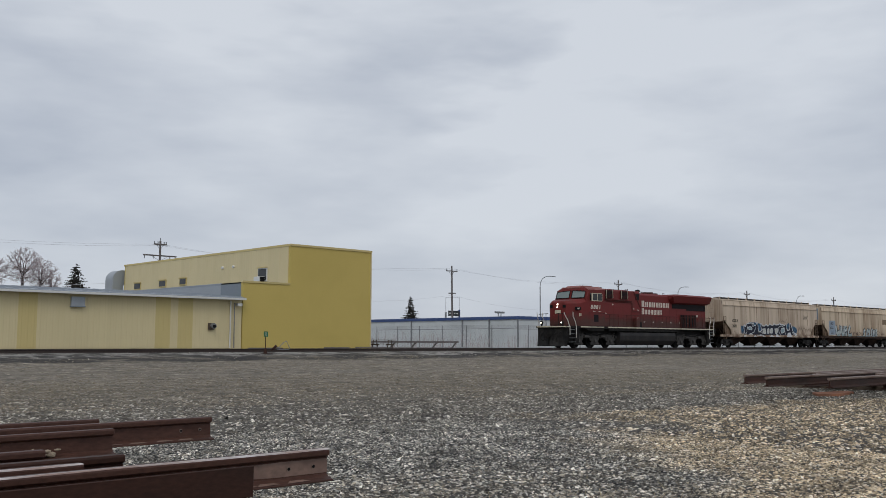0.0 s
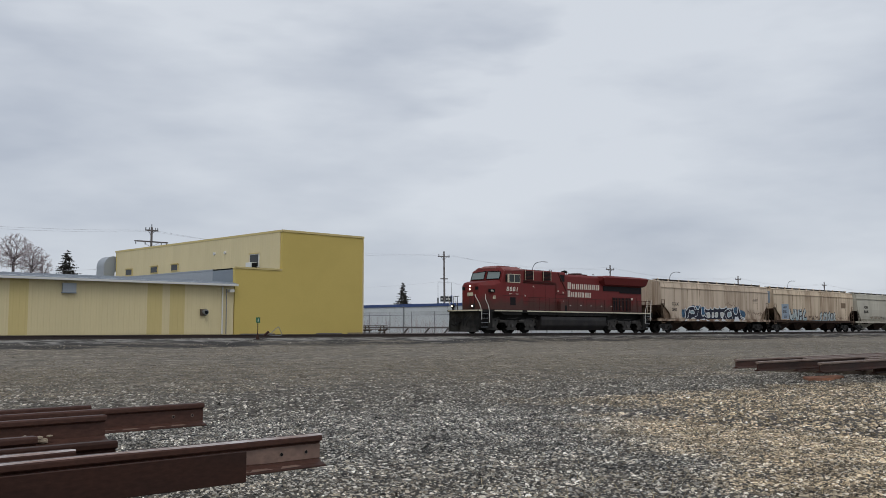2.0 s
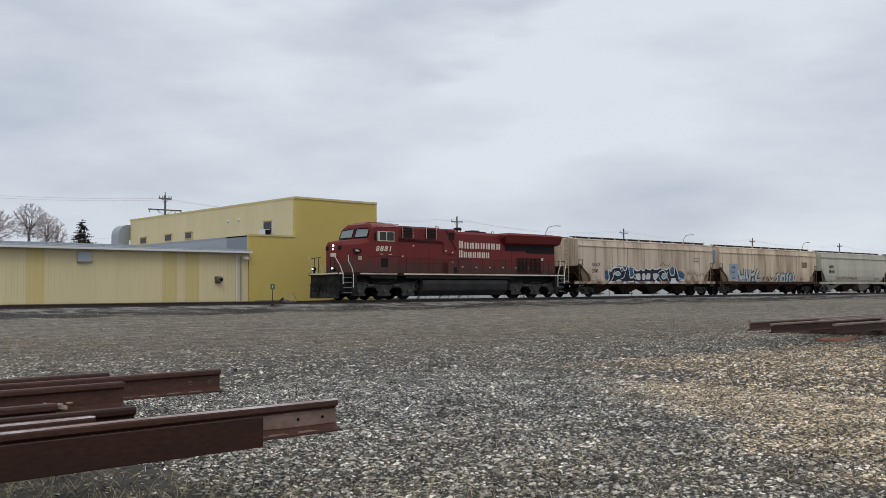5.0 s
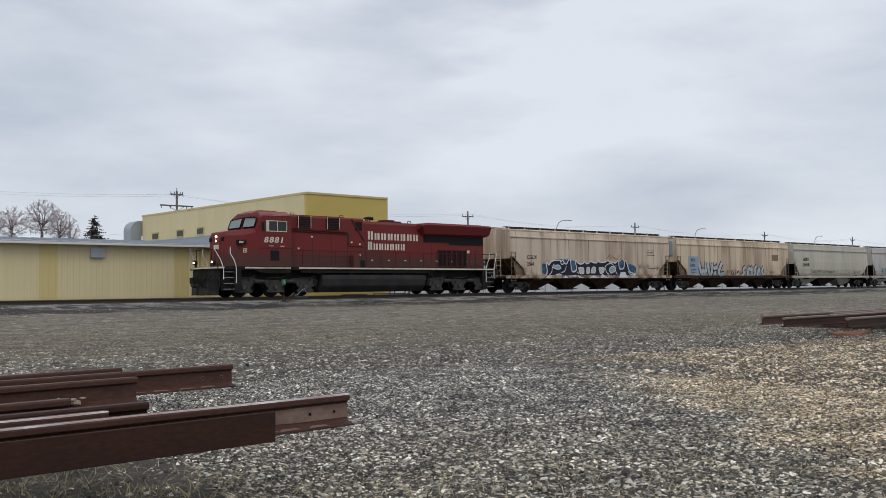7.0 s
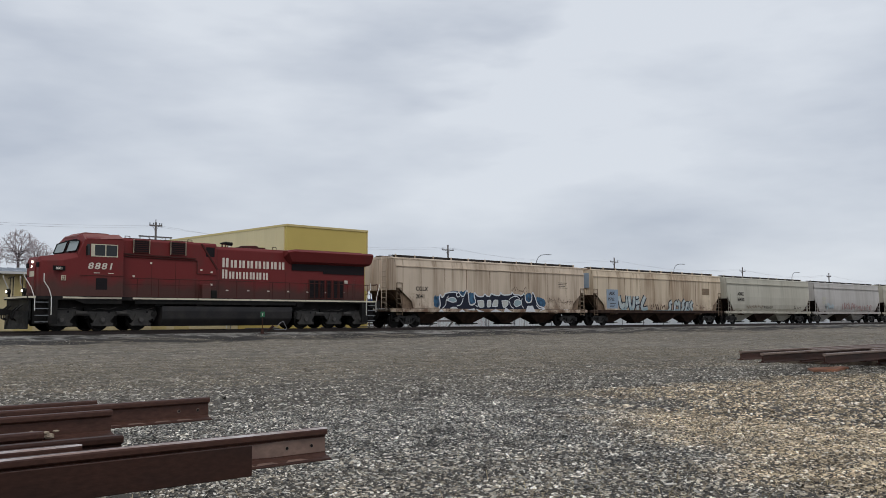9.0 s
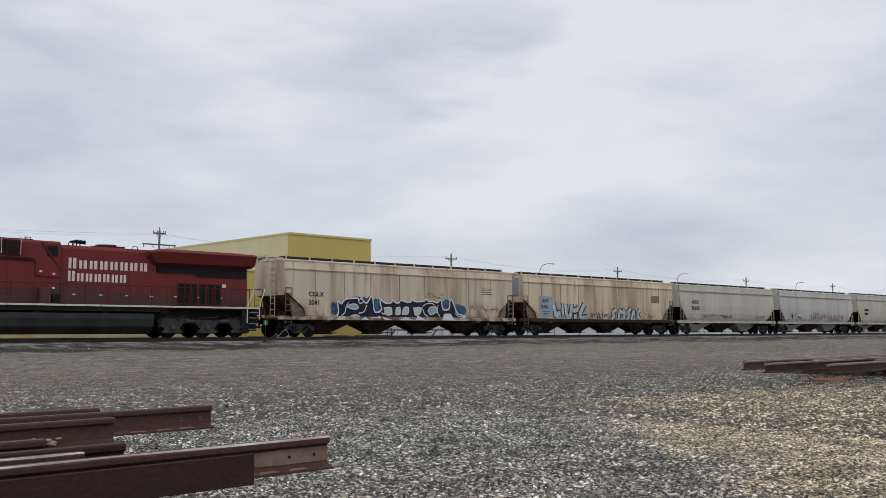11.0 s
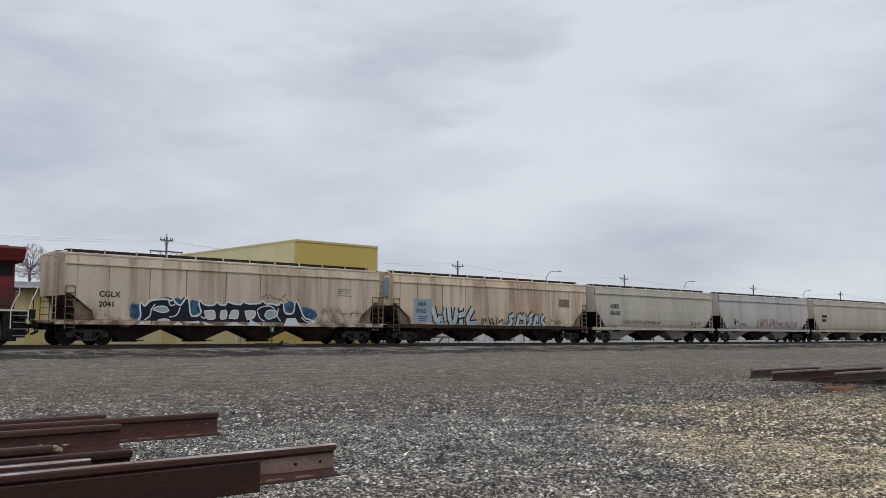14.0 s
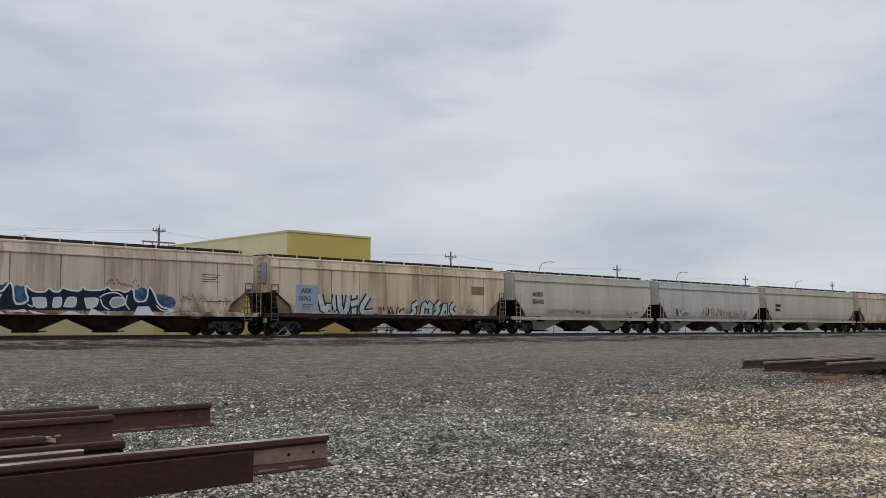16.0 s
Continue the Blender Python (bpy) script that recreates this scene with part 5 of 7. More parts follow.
    loft(bm, [[(0.34, -0.1, 0.12), (0.34, 0.1, 0.12), (0.56, 0.1, 0.95), (0.56, -0.1, 0.95)], [(0.78, 1.42, 0.12), (0.84, 1.42, 0.12), (0.84, 1.36, 0.90), (0.80, 1.36, 0.90)]])
    part("plough", bm, "plough", lo, "black steel snow plough")
    for e, d in ((0.0, 1), (22.3, -1)):
        bm = bmesh.new()
        box(bm, min(e, e + d * 0.32), max(e, e + d * 0.32), -0.16, 0.14, 0.74, 1.05)
        box(bm, min(e + d * 0.3, e + d * 0.95), max(e + d * 0.3, e + d * 0.95), -0.12, 0.12, 0.78, 1.0)
        part("coupler", bm, "black", lo)
        for y in (-0.9, -0.5, 0.5, 0.9):
            bm = bmesh.new()
            pipe(bm, [(e + d * 0.75, y, 1.2), (e + d * 0.45, y * 0.95, 0.95), (e + d * 0.40, y * 0.8, 0.62), (e + d * 0.6, y * 0.6, 0.5)], 0.035)
            part("brake_hose", bm, "black", lo)
    bm = bmesh.new()
    box(bm, 20.75, 21.5, -1.46, 1.46, 1.2, 1.46)
    part("rear_pilot", bm, "black", lo)
    # steps at the four corners
    for e, d in ((0.78, 1), (21.47, -1)):
        for s in (-1, 1):
            bm = bmesh.new()
            for k in range(4):
                z = 0.42 + 0.30 * k
                box(bm, min(e + d * 0.35, e + d * 0.95), max(e + d * 0.35, e + d * 0.95), s * 1.47 - 0.10 if s > 0 else -1.47, s * 1.47 if s > 0 else -1.37, z, z + 0.035)
            st = part("steps", bm, "steel", lo, "worn steel steps")
            bm = bmesh.new()
            box(bm, min(e + d * 0.93, e + d * 1.35), max(e + d * 0.93, e + d * 1.35), min(s * 1.2, s * 1.47), max(s * 1.2, s * 1.47), 0.35, 1.6)
            box(bm, min(e + d * 0.3, e + d * 0.95), max(e + d * 0.3, e + d * 0.95), min(s * 1.1, s * 1.2), max(s * 1.1, s * 1.2), 0.35, 1.6)
            part("step_well", bm, "black", st)
            bm = bmesh.new()
            x0, x1 = e + d * 0.30, e + d * 1.05
            pipe(bm, [(x0, s * 1.48, 0.95), (x0, s * 1.48, 1.5), (x0 - d * 0.15, s * 1.42, 2.0), (x0 - d * 0.42, s * 1.30, 2.5), (x0 - d * 0.45, s * 1.30, 2.65)], 0.024)
            part("handrail", bm, "white", lo, "white corner handrail")
            bm = bmesh.new()
            pipe(bm, [(x1, s * 1.48, 0.75), (x1, s * 1.48, 1.55), (x1 - d * 0.12, s * 1.48, 1.95), (x1 - d * 0.35, s * 1.46, 2.3), (x1 - d * 0.35, s * 1.46, 2.65)], 0.024)
            part("handrail", bm, "white", lo, "white corner handrail")
    # front platform rails and ditch lights
    for y in (-1.0, -0.6, 0.6, 1.0):
        bm = tube(bmesh.new(), (0.85, y, deck), (0.85, y, 2.55), 0.022, seg=6)
        part("platform_post", bm, "black", lo)
    bm = bmesh.new()
    pipe(bm, [(0.85, -1.3, 2.5), (0.85, -0.4, 2.55)], 0.02)
    pipe(bm, [(0.85, 0.4, 2.55), (0.85, 1.3, 2.5)], 0.02)
    part("platform_rail", bm, "black", lo)
    for y in (-0.98, 0.98):
        bm = tube(bmesh.new(), (0.66, y, 1.86), (0.78, y, 1.86), 0.05, seg=14)
        part("ditch_light", bm, "lamp", lo, "lit ditch light")
        bm = tube(bmesh.new(), (0.70, y, 1.86), (0.85, y, 1.86), 0.13, seg=14)
        box(bm, 0.76, 0.84, y - 0.05, y + 0.05, deck, 1.8)
        part("light_housing", bm, "black", lo)
    # side handrails with stanchions
    for s in (-1, 1):
        for k in range(14):
            x = 6.0 + k * 1.12
            bm = tube(bmesh.new(), (x, s * 1.44, deck), (x, s * 1.44, 2.55), 0.018, seg=5)
            part("stanchion", bm, "red_grime", lo)
        bm = tube(bmesh.new(), (5.6, s * 1.44, 2.55), (21.2, s * 1.44, 2.55), 0.018, seg=5)
        part("side_rail", bm, "red_grime", lo)
    bm = bmesh.new()
    pipe(bm, [(21.45, -1.3, deck), (21.45, -1.3, 2.6), (21.45, 1.3, 2.6), (21.45, 1.3, deck)], 0.022)
    part("platform_rail", bm, "red_grime", lo)
    # grab irons, lifting eyes, sand box and conduit along the hood
    for x, z in ((5.6, 4.55), (9.0, 4.55), (11.0, 4.42), (14.2, 4.42)):
        bm = pipe(bmesh.new(), [(x, -0.85, z - 0.05), (x, -0.85, z + 0.10), (x + 0.25, -0.85, z + 0.10), (x + 0.25, -0.85, z - 0.05)], 0.018)
        part("lifting_eye", bm, "red_grime", lo)
    bm = box(bmesh.new(), 9.55, 10.05, -1.45, -1.12, deck, 2.35)
    part("sand_box", bm, "red", lo, bevel=0.02)
    bm = box(bmesh.new(), 10.15, 10.50, -1.30, -1.12, deck, 2.05)
    part("filter_box", bm, "black", lo, bevel=0.02)
    bm = pipe(bmesh.new(), [(5.3, -1.16, 3.62), (9.4, -1.16, 3.56), (9.4, -1.16, 2.9), (10.5, -1.16, 2.85)], 0.02)
    part("conduit", bm, "red_grime", lo)
    for x, z in ((6.8, 3.30), (9.6, 3.05), (10.2, 2.95), (10.2, 2.3), (5.9, 2.62)):
        bm = box(bmesh.new(), x, x + 0.12, -1.128, -1.12, z, z + 0.09)
        part("notice", bm, "lettering", lo)
    # rear wall gear, mirrors and small roof line
    bm = box(bmesh.new(), 3.34, 3.40, -1.70, -1.60, 3.55, 4.0)
    part("mirror", bm, "black", lo)
    bm = bmesh.new()
    for k in range(5):
        pipe(bm, [(3.16 + 0.02 * k, -1.2 + 0.3 * k, 4.28 + 0.03 * min(k, 4 - k)), (2.98, -1.25 + 0.3 * k, 4.32)], 0.02)
    part("wiper", bm, "black", lo)


make_ground()
make_track()
make_locomotive()
make_hoppers()


# ---- yellow building ----
def rib_panel(w, h, ribs, material):
    """A cladding sheet in the xz plane that faces -y, with raised ribs."""
    bm = bmesh.new()
    prof = [(0.0, 0.0)]
    step = w / ribs
    for k in range(ribs):
        c = (k + 0.5) * step
        prof += [(c - 0.055, 0.0), (c - 0.03, -0.009), (c + 0.03, -0.009), (c + 0.055, 0.0)]
    prof += [(w, 0.0), (w, 0.03), (0.0, 0.03)]
    prism(bm, prof, 0.0, h, "z")
    me = mesh_of(bm, "cladding_panel")
    me.materials.append(M[material])
    return me


def make_yellow_building():
    b = tagged(new("yellow_building"), "two-storey yellow industrial building with smooth front and ribbed side", "building")
    x0, x1, x2, zt, zl = 31.5, 35.02, 41.78, 7.28, 4.72
    y0, y1 = WALL_Y, 75.0
    bm = bmesh.new()
    prism(bm, [(x0, 0.2), (x2, 0.2), (x2, zt), (x1, zt), (x1, zl), (x0, zl)], y0, y0 + 0.25)
    part("front_wall", bm, "yellow", b, "smooth mustard-yellow front wall")
    bm = box(bmesh.new(), x2 - 0.25, x2, y0 + 0.25, y1, 0.2, zt)
    part("end_wall", bm, "yellow", b)
    bm = bmesh.new()
    prism(bm, [(x0, 0.2), (x2, 0.2), (x2, zt), (x1, zt), (x1, zl - 0.09), (x0, zl - 0.09)], y1, y1 + 0.25)
    part("back_wall", bm, "yellow", b)
    bm = box(bmesh.new(), x1, x2, y0, y1 + 0.25, zt + 0.004, zt + 0.06)
    roof = part("roof", bm, "fascia", b)
    bm = bmesh.new()
    box(bm, x1 - 0.06, x2 + 0.06, y0 - 0.05, y0 + 0.02, zt - 0.04, zt + 0.10)
    box(bm, x1 - 0.06, x1 + 0.02, y0 + 0.02, y1 + 0.3, zt - 0.04, zt + 0.10)
    box(bm, x2 - 0.02, x2 + 0.06, y0 + 0.02, y1 + 0.3, zt - 0.04, zt + 0.10)
    part("roof_cap", bm, "pale_b", roof, "yellow metal parapet cap")
    bm = box(bmesh.new(), x2 - 0.06, x2 + 0.035, y0 - 0.035, y0 + 0.04, 0.55, zt - 0.05)
    part("corner_trim", bm, "pale", b)
    # ribbed side wall above the low block
    bm = box(bmesh.new(), x1, x1 + 0.2, y0 + 0.25, y1, zl - 0.7, zt)
    side = part("side_wall", bm, "pale", b, "pale yellow ribbed side wall")
    me = rib_panel(1.19, zt - zl + 0.02, 4, "pale")
    n = 20
    for k in range(n):
        shared("cladding_panel", me, side, pose(x1 - 0.03, y0 + 0.25 + (k + 1) * 1.19, zl, 0, 0, -90))
    for ya, yb, z0, z1 in ((53.65, 54.75, 5.05, 5.95), (64.6, 65.65, 5.25, 5.78), (67.8, 68.95, 5.22, 5.76), (72.1, 73.25, 5.20, 5.74)):
        bm = box(bmesh.new(), x1 - 0.10, x1 - 0.02, ya, yb, z0, z1)
        win = part("window", bm, "trim_white" if ya < 60 else "pale_b", b)
        bm = box(bmesh.new(), x1 - 0.112, x1 - 0.10, ya + 0.07, yb - 0.07, z0 + 0.07, z1 - 0.06)
        part("pane", bm, "glass", win)
        bm = box(bmesh.new(), x1 - 0.16, x1 - 0.10, ya - 0.04, yb + 0.04, z1, z1 + 0.06)
        part("window_head", bm, "pale_b", win)
    bm = box(bmesh.new(), x1 - 0.55, x1 - 0.10, 53.85, 54.55, 4.98, 5.36)
    ac = part("air_conditioner", bm, "trim_white", b, "white window air conditioner", bevel=0.02)
    for ya in (53.80, 54.50):
        bm = box(bmesh.new(), x1 - 0.50, x1 - 0.15, ya, ya + 0.10, 5.0, 5.33)
        part("vent_grille", bm, "hole", ac)
    for ya in (57.95, 59.4):
        bm = tube(bmesh.new(), (x1 - 0.15, ya, 6.25), (x1 - 0.02, ya, 6.27), 0.09, 0.11, seg=10)
        part("wall_lamp", bm, "trim_white", b, "small white wall lamp")
    # low block
    bm = box(bmesh.new(), x0, x1, y0 + 0.25, y1, zl - 0.08, zl)
    part("low_roof", bm, "fascia", b)
    bm = bmesh.new()
    box(bm, x0 - 0.05, x1 - 0.04, y0 - 0.05, y0 + 0.02, zl - 0.03, zl + 0.08)
    part("low_cap", bm, "pale_b", b)
    bm = box(bmesh.new(), x0, x0 + 0.12, y0 + 0.25, 53.7, 3.4, zl)
    part("flashing_wall", bm, "slate", b, "blue-grey sheet metal side")
    bm = box(bmesh.new(), x0 + 0.02, x0 + 0.12, 53.7, y1, 3.4, zl + 0.02)
    part("upper_side", bm, "galv", b, "pale grey sheet metal side")
    # curved exhaust hood at the back corner
    bm = bmesh.new()
    arc = [(35.0 - 0.85 * math.cos(math.pi * 0.75 * k / 11), 6.1 + 0.85 * math.sin(math.pi * 0.75 * k / 11)) for k in range(12)]
    poly = [(34.15, 4.3)] + arc + [(35.9, 6.55), (35.9, 5.75), (35.1, 5.7), (35.05, 4.3)]
    prism(bm, poly, 75.6, 77.0)
    part("exhaust_hood", bm, "galv", b, "round galvanised exhaust hood", smooth=False)
    bm = box(bmesh.new(), 34.2, 35.0, 75.65, 76.95, 0.4, 4.32)
    part("hood_base", bm, "galv", b)


REPAINTED = ((1.1, 2.9), (8.1, 9.9), (18.0, 18.98), (25.72, 26.66), (27.15, 28.11))   # stretches along x


def make_annex():
    a = tagged(new("low_annex"), "long low annex with faded yellow ribbed cladding and grey roof", "building")
    x0, x1, y, zt = -8.1, 31.45, WALL_Y + 0.05, 3.60
    bm = bmesh.new()
    box(bm, x0, x1, y + 0.03, y + 0.25, 0.2, zt)
    box(bm, x0, x0 + 0.25, y + 0.25, 75.0, 0.2, zt)
    box(bm, x0, x1, 75.0, 75.25, 0.2, zt)
    wall = part("wall", bm, "pale", a)
    edges = [x0] + sorted(e for pair in REPAINTED for e in pair) + [x1 - 0.75]
    for k, (e0, e1) in enumerate(zip(edges, edges[1:])):
        n = max(1, round((e1 - e0) / 0.93))
        w = (e1 - e0) / n
        me = rib_panel(w, 2.98, max(2, round(w / 0.3)), "pale_b" if k % 2 else "pale")
        for q in range(n):
            shared("cladding_panel", me, wall, pose(e0 + q * w, y, 0.6))
    bm = box(bmesh.new(), x1 - 0.74, x1, y - 0.01, y + 0.03, 0.55, zt)
    part("corner_board", bm, "pale", a)
    bm = bmesh.new()
    prism(bm, [(50.62, 3.62), (50.62, 3.72), (57.0, 4.22), (75.2, 4.16), (75.2, 4.06), (57.0, 4.12)], x0 - 0.1, 31.44, "x")
    roof = part("roof", bm, "fascia", a, "grey metal roof")
    for k in range(64):
        bm = bmesh.new()
        prism(bm, [(50.64, 3.735), (50.64, 3.775), (56.9, 4.245), (56.9, 4.21)], 31.2 - k * 0.61, 31.235 - k * 0.61, "x")
        part("standing_seam", bm, "fascia", roof)
    bm = box(bmesh.new(), x0 - 0.1, 31.5, 50.56, 50.62, 3.56, 3.68)
    part("gutter", bm, "trim_white", a, "white metal gutter")
    bm = tube(bmesh.new(), (30.62, 50.96, 0.6), (30.62, 50.96, 3.52), 0.045, seg=8)
    part("downpipe", bm, "trim_white", a)
    bm = tube(bmesh.new(), (30.9, 50.96, 0.6), (30.9, 50.96, 3.4), 0.03, seg=8)
    part("conduit", bm, "steel", a)
    bm = box(bmesh.new(), 20.72, 21.48, 50.90, 51.02, 2.90, 3.42)
    lv = part("louvre_box", bm, "galv", a, "grey metal louvre cover", bevel=0.01)
    bm = box(bmesh.new(), 20.68, 21.52, 50.88, 51.0, 2.86, 2.90)
    part("louvre_sill", bm, "slate", lv)
    # round wall vent on a square plate
    bm = box(bmesh.new(), 29.12, 29.52, 50.93, 51.02, 1.72, 2.12)
    v = part("wall_vent", bm, "timber", a, "weathered wall exhaust vent")
    bm = tube(bmesh.new(), (29.38, 50.70, 1.93), (29.38, 50.95, 1.96), 0.16, 0.15, seg=14)
    part("vent_pipe", bm, "steel", v)
    bm = tube(bmesh.new(), (29.38, 50.69, 1.93), (29.38, 50.70, 1.93), 0.12, seg=14)
    part("vent_mouth", bm, "hole", v)
    # lamp at the corner
    bm = box(bmesh.new(), 31.0, 31.32, 50.72, 50.98, 3.18, 3.36)
    part("corner_lamp", bm, "trim_white", a, "white corner lamp box", bevel=0.02)


def make_white_building():
    b = tagged(new("white_warehouse"), "long low white warehouse with blue roof trim", "building")
    x0, x1, y0, y1, z1 = 74.0, 150.0, 66.0, 91.0, 3.70
    bm = bmesh.new()
    box(bm, x0, x1, y0, y0 + 0.3, 0.4, z1)
    box(bm, x0, x0 + 0.3, y0 + 0.3, y1, 0.4, z1)
    box(bm, x1 - 0.3, x1, y0 + 0.3, y1, 0.4, z1)
    box(bm, x0, x1, y1, y1 + 0.3, 0.4, z1)
    part("wall", bm, "white_wall", b)
    bm = box(bmesh.new(), x0 + 0.3, x1 - 0.3, y0 + 0.3, y1, z1 - 0.1, z1 + 0.02)
    part("roof", bm, "fascia", b)
    for args in ((x0 - 0.1, x1 + 0.1, y0 - 0.1, y0), (x0 - 0.1, x0, y0, y1 + 0.3)):
        bm = box(bmesh.new(), *args, z1 - 0.26, z1 + 0.06)
        part("roof_trim", bm, "blue", b, "blue roof trim")
    for y in (70.0, 74.1, 82.6):
        bm = box(bmesh.new(), x0 - 0.14, x0 - 0.02, y, y + 0.14, 0.5, z1 - 0.2)
        part("downpipe", bm, "steel", b)
    bm = box(bmesh.new(), x0 - 0.06, x0 + 0.06, y0 - 0.06, y0 + 0.06, 0.5, z1 - 0.26)
    part("corner_trim", bm, "steel", b)
    for k in range(30):
        bm = box(bmesh.new(), x0 - 0.025, x0, y0 + 0.6 + k * 0.8, y0 + 0.65 + k * 0.8, 0.5, z1 - 0.27)
        part("wall_rib", bm, "white_wall", b)


def make_fence():
    f = tagged(new("chain_link_fence"), "tall galvanised chain-link fence with barbed wire arms", "fence")
    posts = [(68.0, 64.1 + 3.55 * k) for k in range(7)] + [(68.0 + 4.2 * k, 63.0) for k in range(1, 14)]
    for x, y in posts:
        bm = tube(bmesh.new(), (x, y, BACK_Z), (x, y, 2.42), 0.045, seg=8)
        tube(bm, (x, y, 2.40), (x - 0.18, y - 0.18, 2.72), 0.03, seg=6)
        part("post", bm, "steel", f)
    for z in (2.36, 2.5, 2.6, 2.70):
        r = 0.03 if z < 2.4 else 0.01
        o = 0 if z < 2.4 else -(z - 2.40) * 0.56
        bm = pipe(bmesh.new(), [(68.0 + o, 86, z), (68.0 + o, 63 + o, z), (122, 63 + o, z)], r, 5)
        part("rail" if z < 2.4 else "barbed_wire", bm, "steel", f)
    # woven mesh: crossing wires
    bm = bmesh.new()
    h = 1.75
    for k in range(100):
        y = 63.0 + k * 0.24
        for d in (-h, h):
            tube(bm, (68, y, BACK_Z), (68, y + d * 0.6, 2.34), 0.004, seg=3, caps=False)
    mesh_part = part("mesh", bm, "steel", f, "galvanised wire mesh")
    tagged(mesh_part, kind="stuff")


def make_guard_rail():
    g = thing("guard_rail", "low weathered timber guard rail on slanted posts", "barrier")
    bm = box(bmesh.new(), 47.2, 57.3, 57.95, 58.05, 0.95, 1.09)
    part("rail", bm, "pole", g)
    for k, x in enumerate((49.9, 52.2, 54.6, 56.9)):
        bm = bmesh.new()
        tube(bm, (x + 0.3, 58.1, 1.02), (x - 0.15, 58.4, BACK_Z - 0.05), 0.07, seg=8)
        part("post", bm, "pole", g)


def make_picnic_table():
    t = thing("picnic_table", "old dark wooden picnic table beside the yellow building", "table", m=pose(46.75, 55.6, BACK_Z, 0, 0, -62))
    for k in range(5):
        bm = box(bmesh.new(), -0.9, 0.9, -0.36 + k * 0.148, -0.225 + k * 0.148, 0.72, 0.76)
        part("top_board", bm, "timber", t)
    for s in (-1, 1):
        bm = box(bmesh.new(), -0.9, 0.9, s * 0.72 - 0.13, s * 0.72 + 0.13, 0.42, 0.46)
        part("seat_board", bm, "timber", t)
        for y in (-1, 1):
            bm = bmesh.new()
            prism(bm, [(y * 0.25, 0.72), (y * 0.34, 0.72), (y * 0.62, 0.0), (y * 0.52, 0.0)], s * 0.62 - 0.03, s * 0.62 + 0.03, "x")
            part("leg", bm, "timber", t)
        bm = box(bmesh.new(), s * 0.62 - 0.035, s * 0.62 + 0.035, -0.8, 0.8, 0.34, 0.42)
        part("crossbar", bm, "timber", t)


def make_wheel_stop(x0, x1, y, h):
    w = thing("timber_frame", "low grey timber frame on the ground by the wall", "timber frame", "low frames by the wall")
    bm = box(bmesh.new(), x0, x1, y, y + 0.12, BACK_Z + h - 0.07, BACK_Z + h)
    part("rail", bm, "pole", w)
    for x in (x0 + 0.05, (x0 + x1) / 2, x1 - 0.15):
        bm = box(bmesh.new(), x, x + 0.1, y + 0.02, y + 0.1, BACK_Z, BACK_Z + h - 0.07)
        part("leg", bm, "pole", w)


def make_switch_stand():
    s = thing("switch_stand", "rusty switch stand with a small green target plate", "switch stand", m=pose(27.62, 42.4, 0.24))
    bm = bmesh.new()
    tube(bm, (0, 0, 0.2), (0, 0, 1.3), 0.022, seg=8)
    part("mast", bm, "rail_dark", s)
    bm = box(bmesh.new(), -0.13, 0.13, -0.02, -0.012, 1.02, 1.30)
    tg = part("target", bm, "green", s, "green target plate")
    bm = box(bmesh.new(), -0.02, 0.02, -0.028, -0.022, 1.08, 1.24)
    part("target_bar", bm, "white", tg)
    bm = bmesh.new()
    box(bm, -0.25, 0.35, -0.2, 0.2, 0.0, 0.16)
    tube(bm, (0, 0, 0.1), (0, 0, 0.42), 0.12, 0.05, seg=10)
    tube(bm, (0.35, 0, 0.3), (0.62, -0.1, 0.55), 0.05, 0.07, seg=8)
    part("base", bm, "rail_dark", s)
    bm = bmesh.new()
    pipe(bm, [(0.55, -0.05, 0.5), (0.8, -0.05, 0.45), (1.1, -0.05, 0.72), (1.28, -0.05, 0.80), (1.5, -0.05, 0.42), (1.42, -0.05, 0.34), (0.7, -0.05, 0.36)], 0.018)
    part("hand_lever", bm, "steel", s, "bent steel lever loop")
    bm = box(bmesh.new(), -0.5, 0.7, -0.12, 0.12, -0.10, 0.0)
    part("tie_plank", bm, "timber", s)


# ---- street furniture behind ----
POLE_Y = 96.0


def catenary(a, b, sag, n=10):
    a, b = Vector(a), Vector(b)
    return [tuple(a.lerp(b, k / n) - Vector((0, 0, 4 * sag * (k / n) * (1 - k / n)))) for k in range(n + 1)]


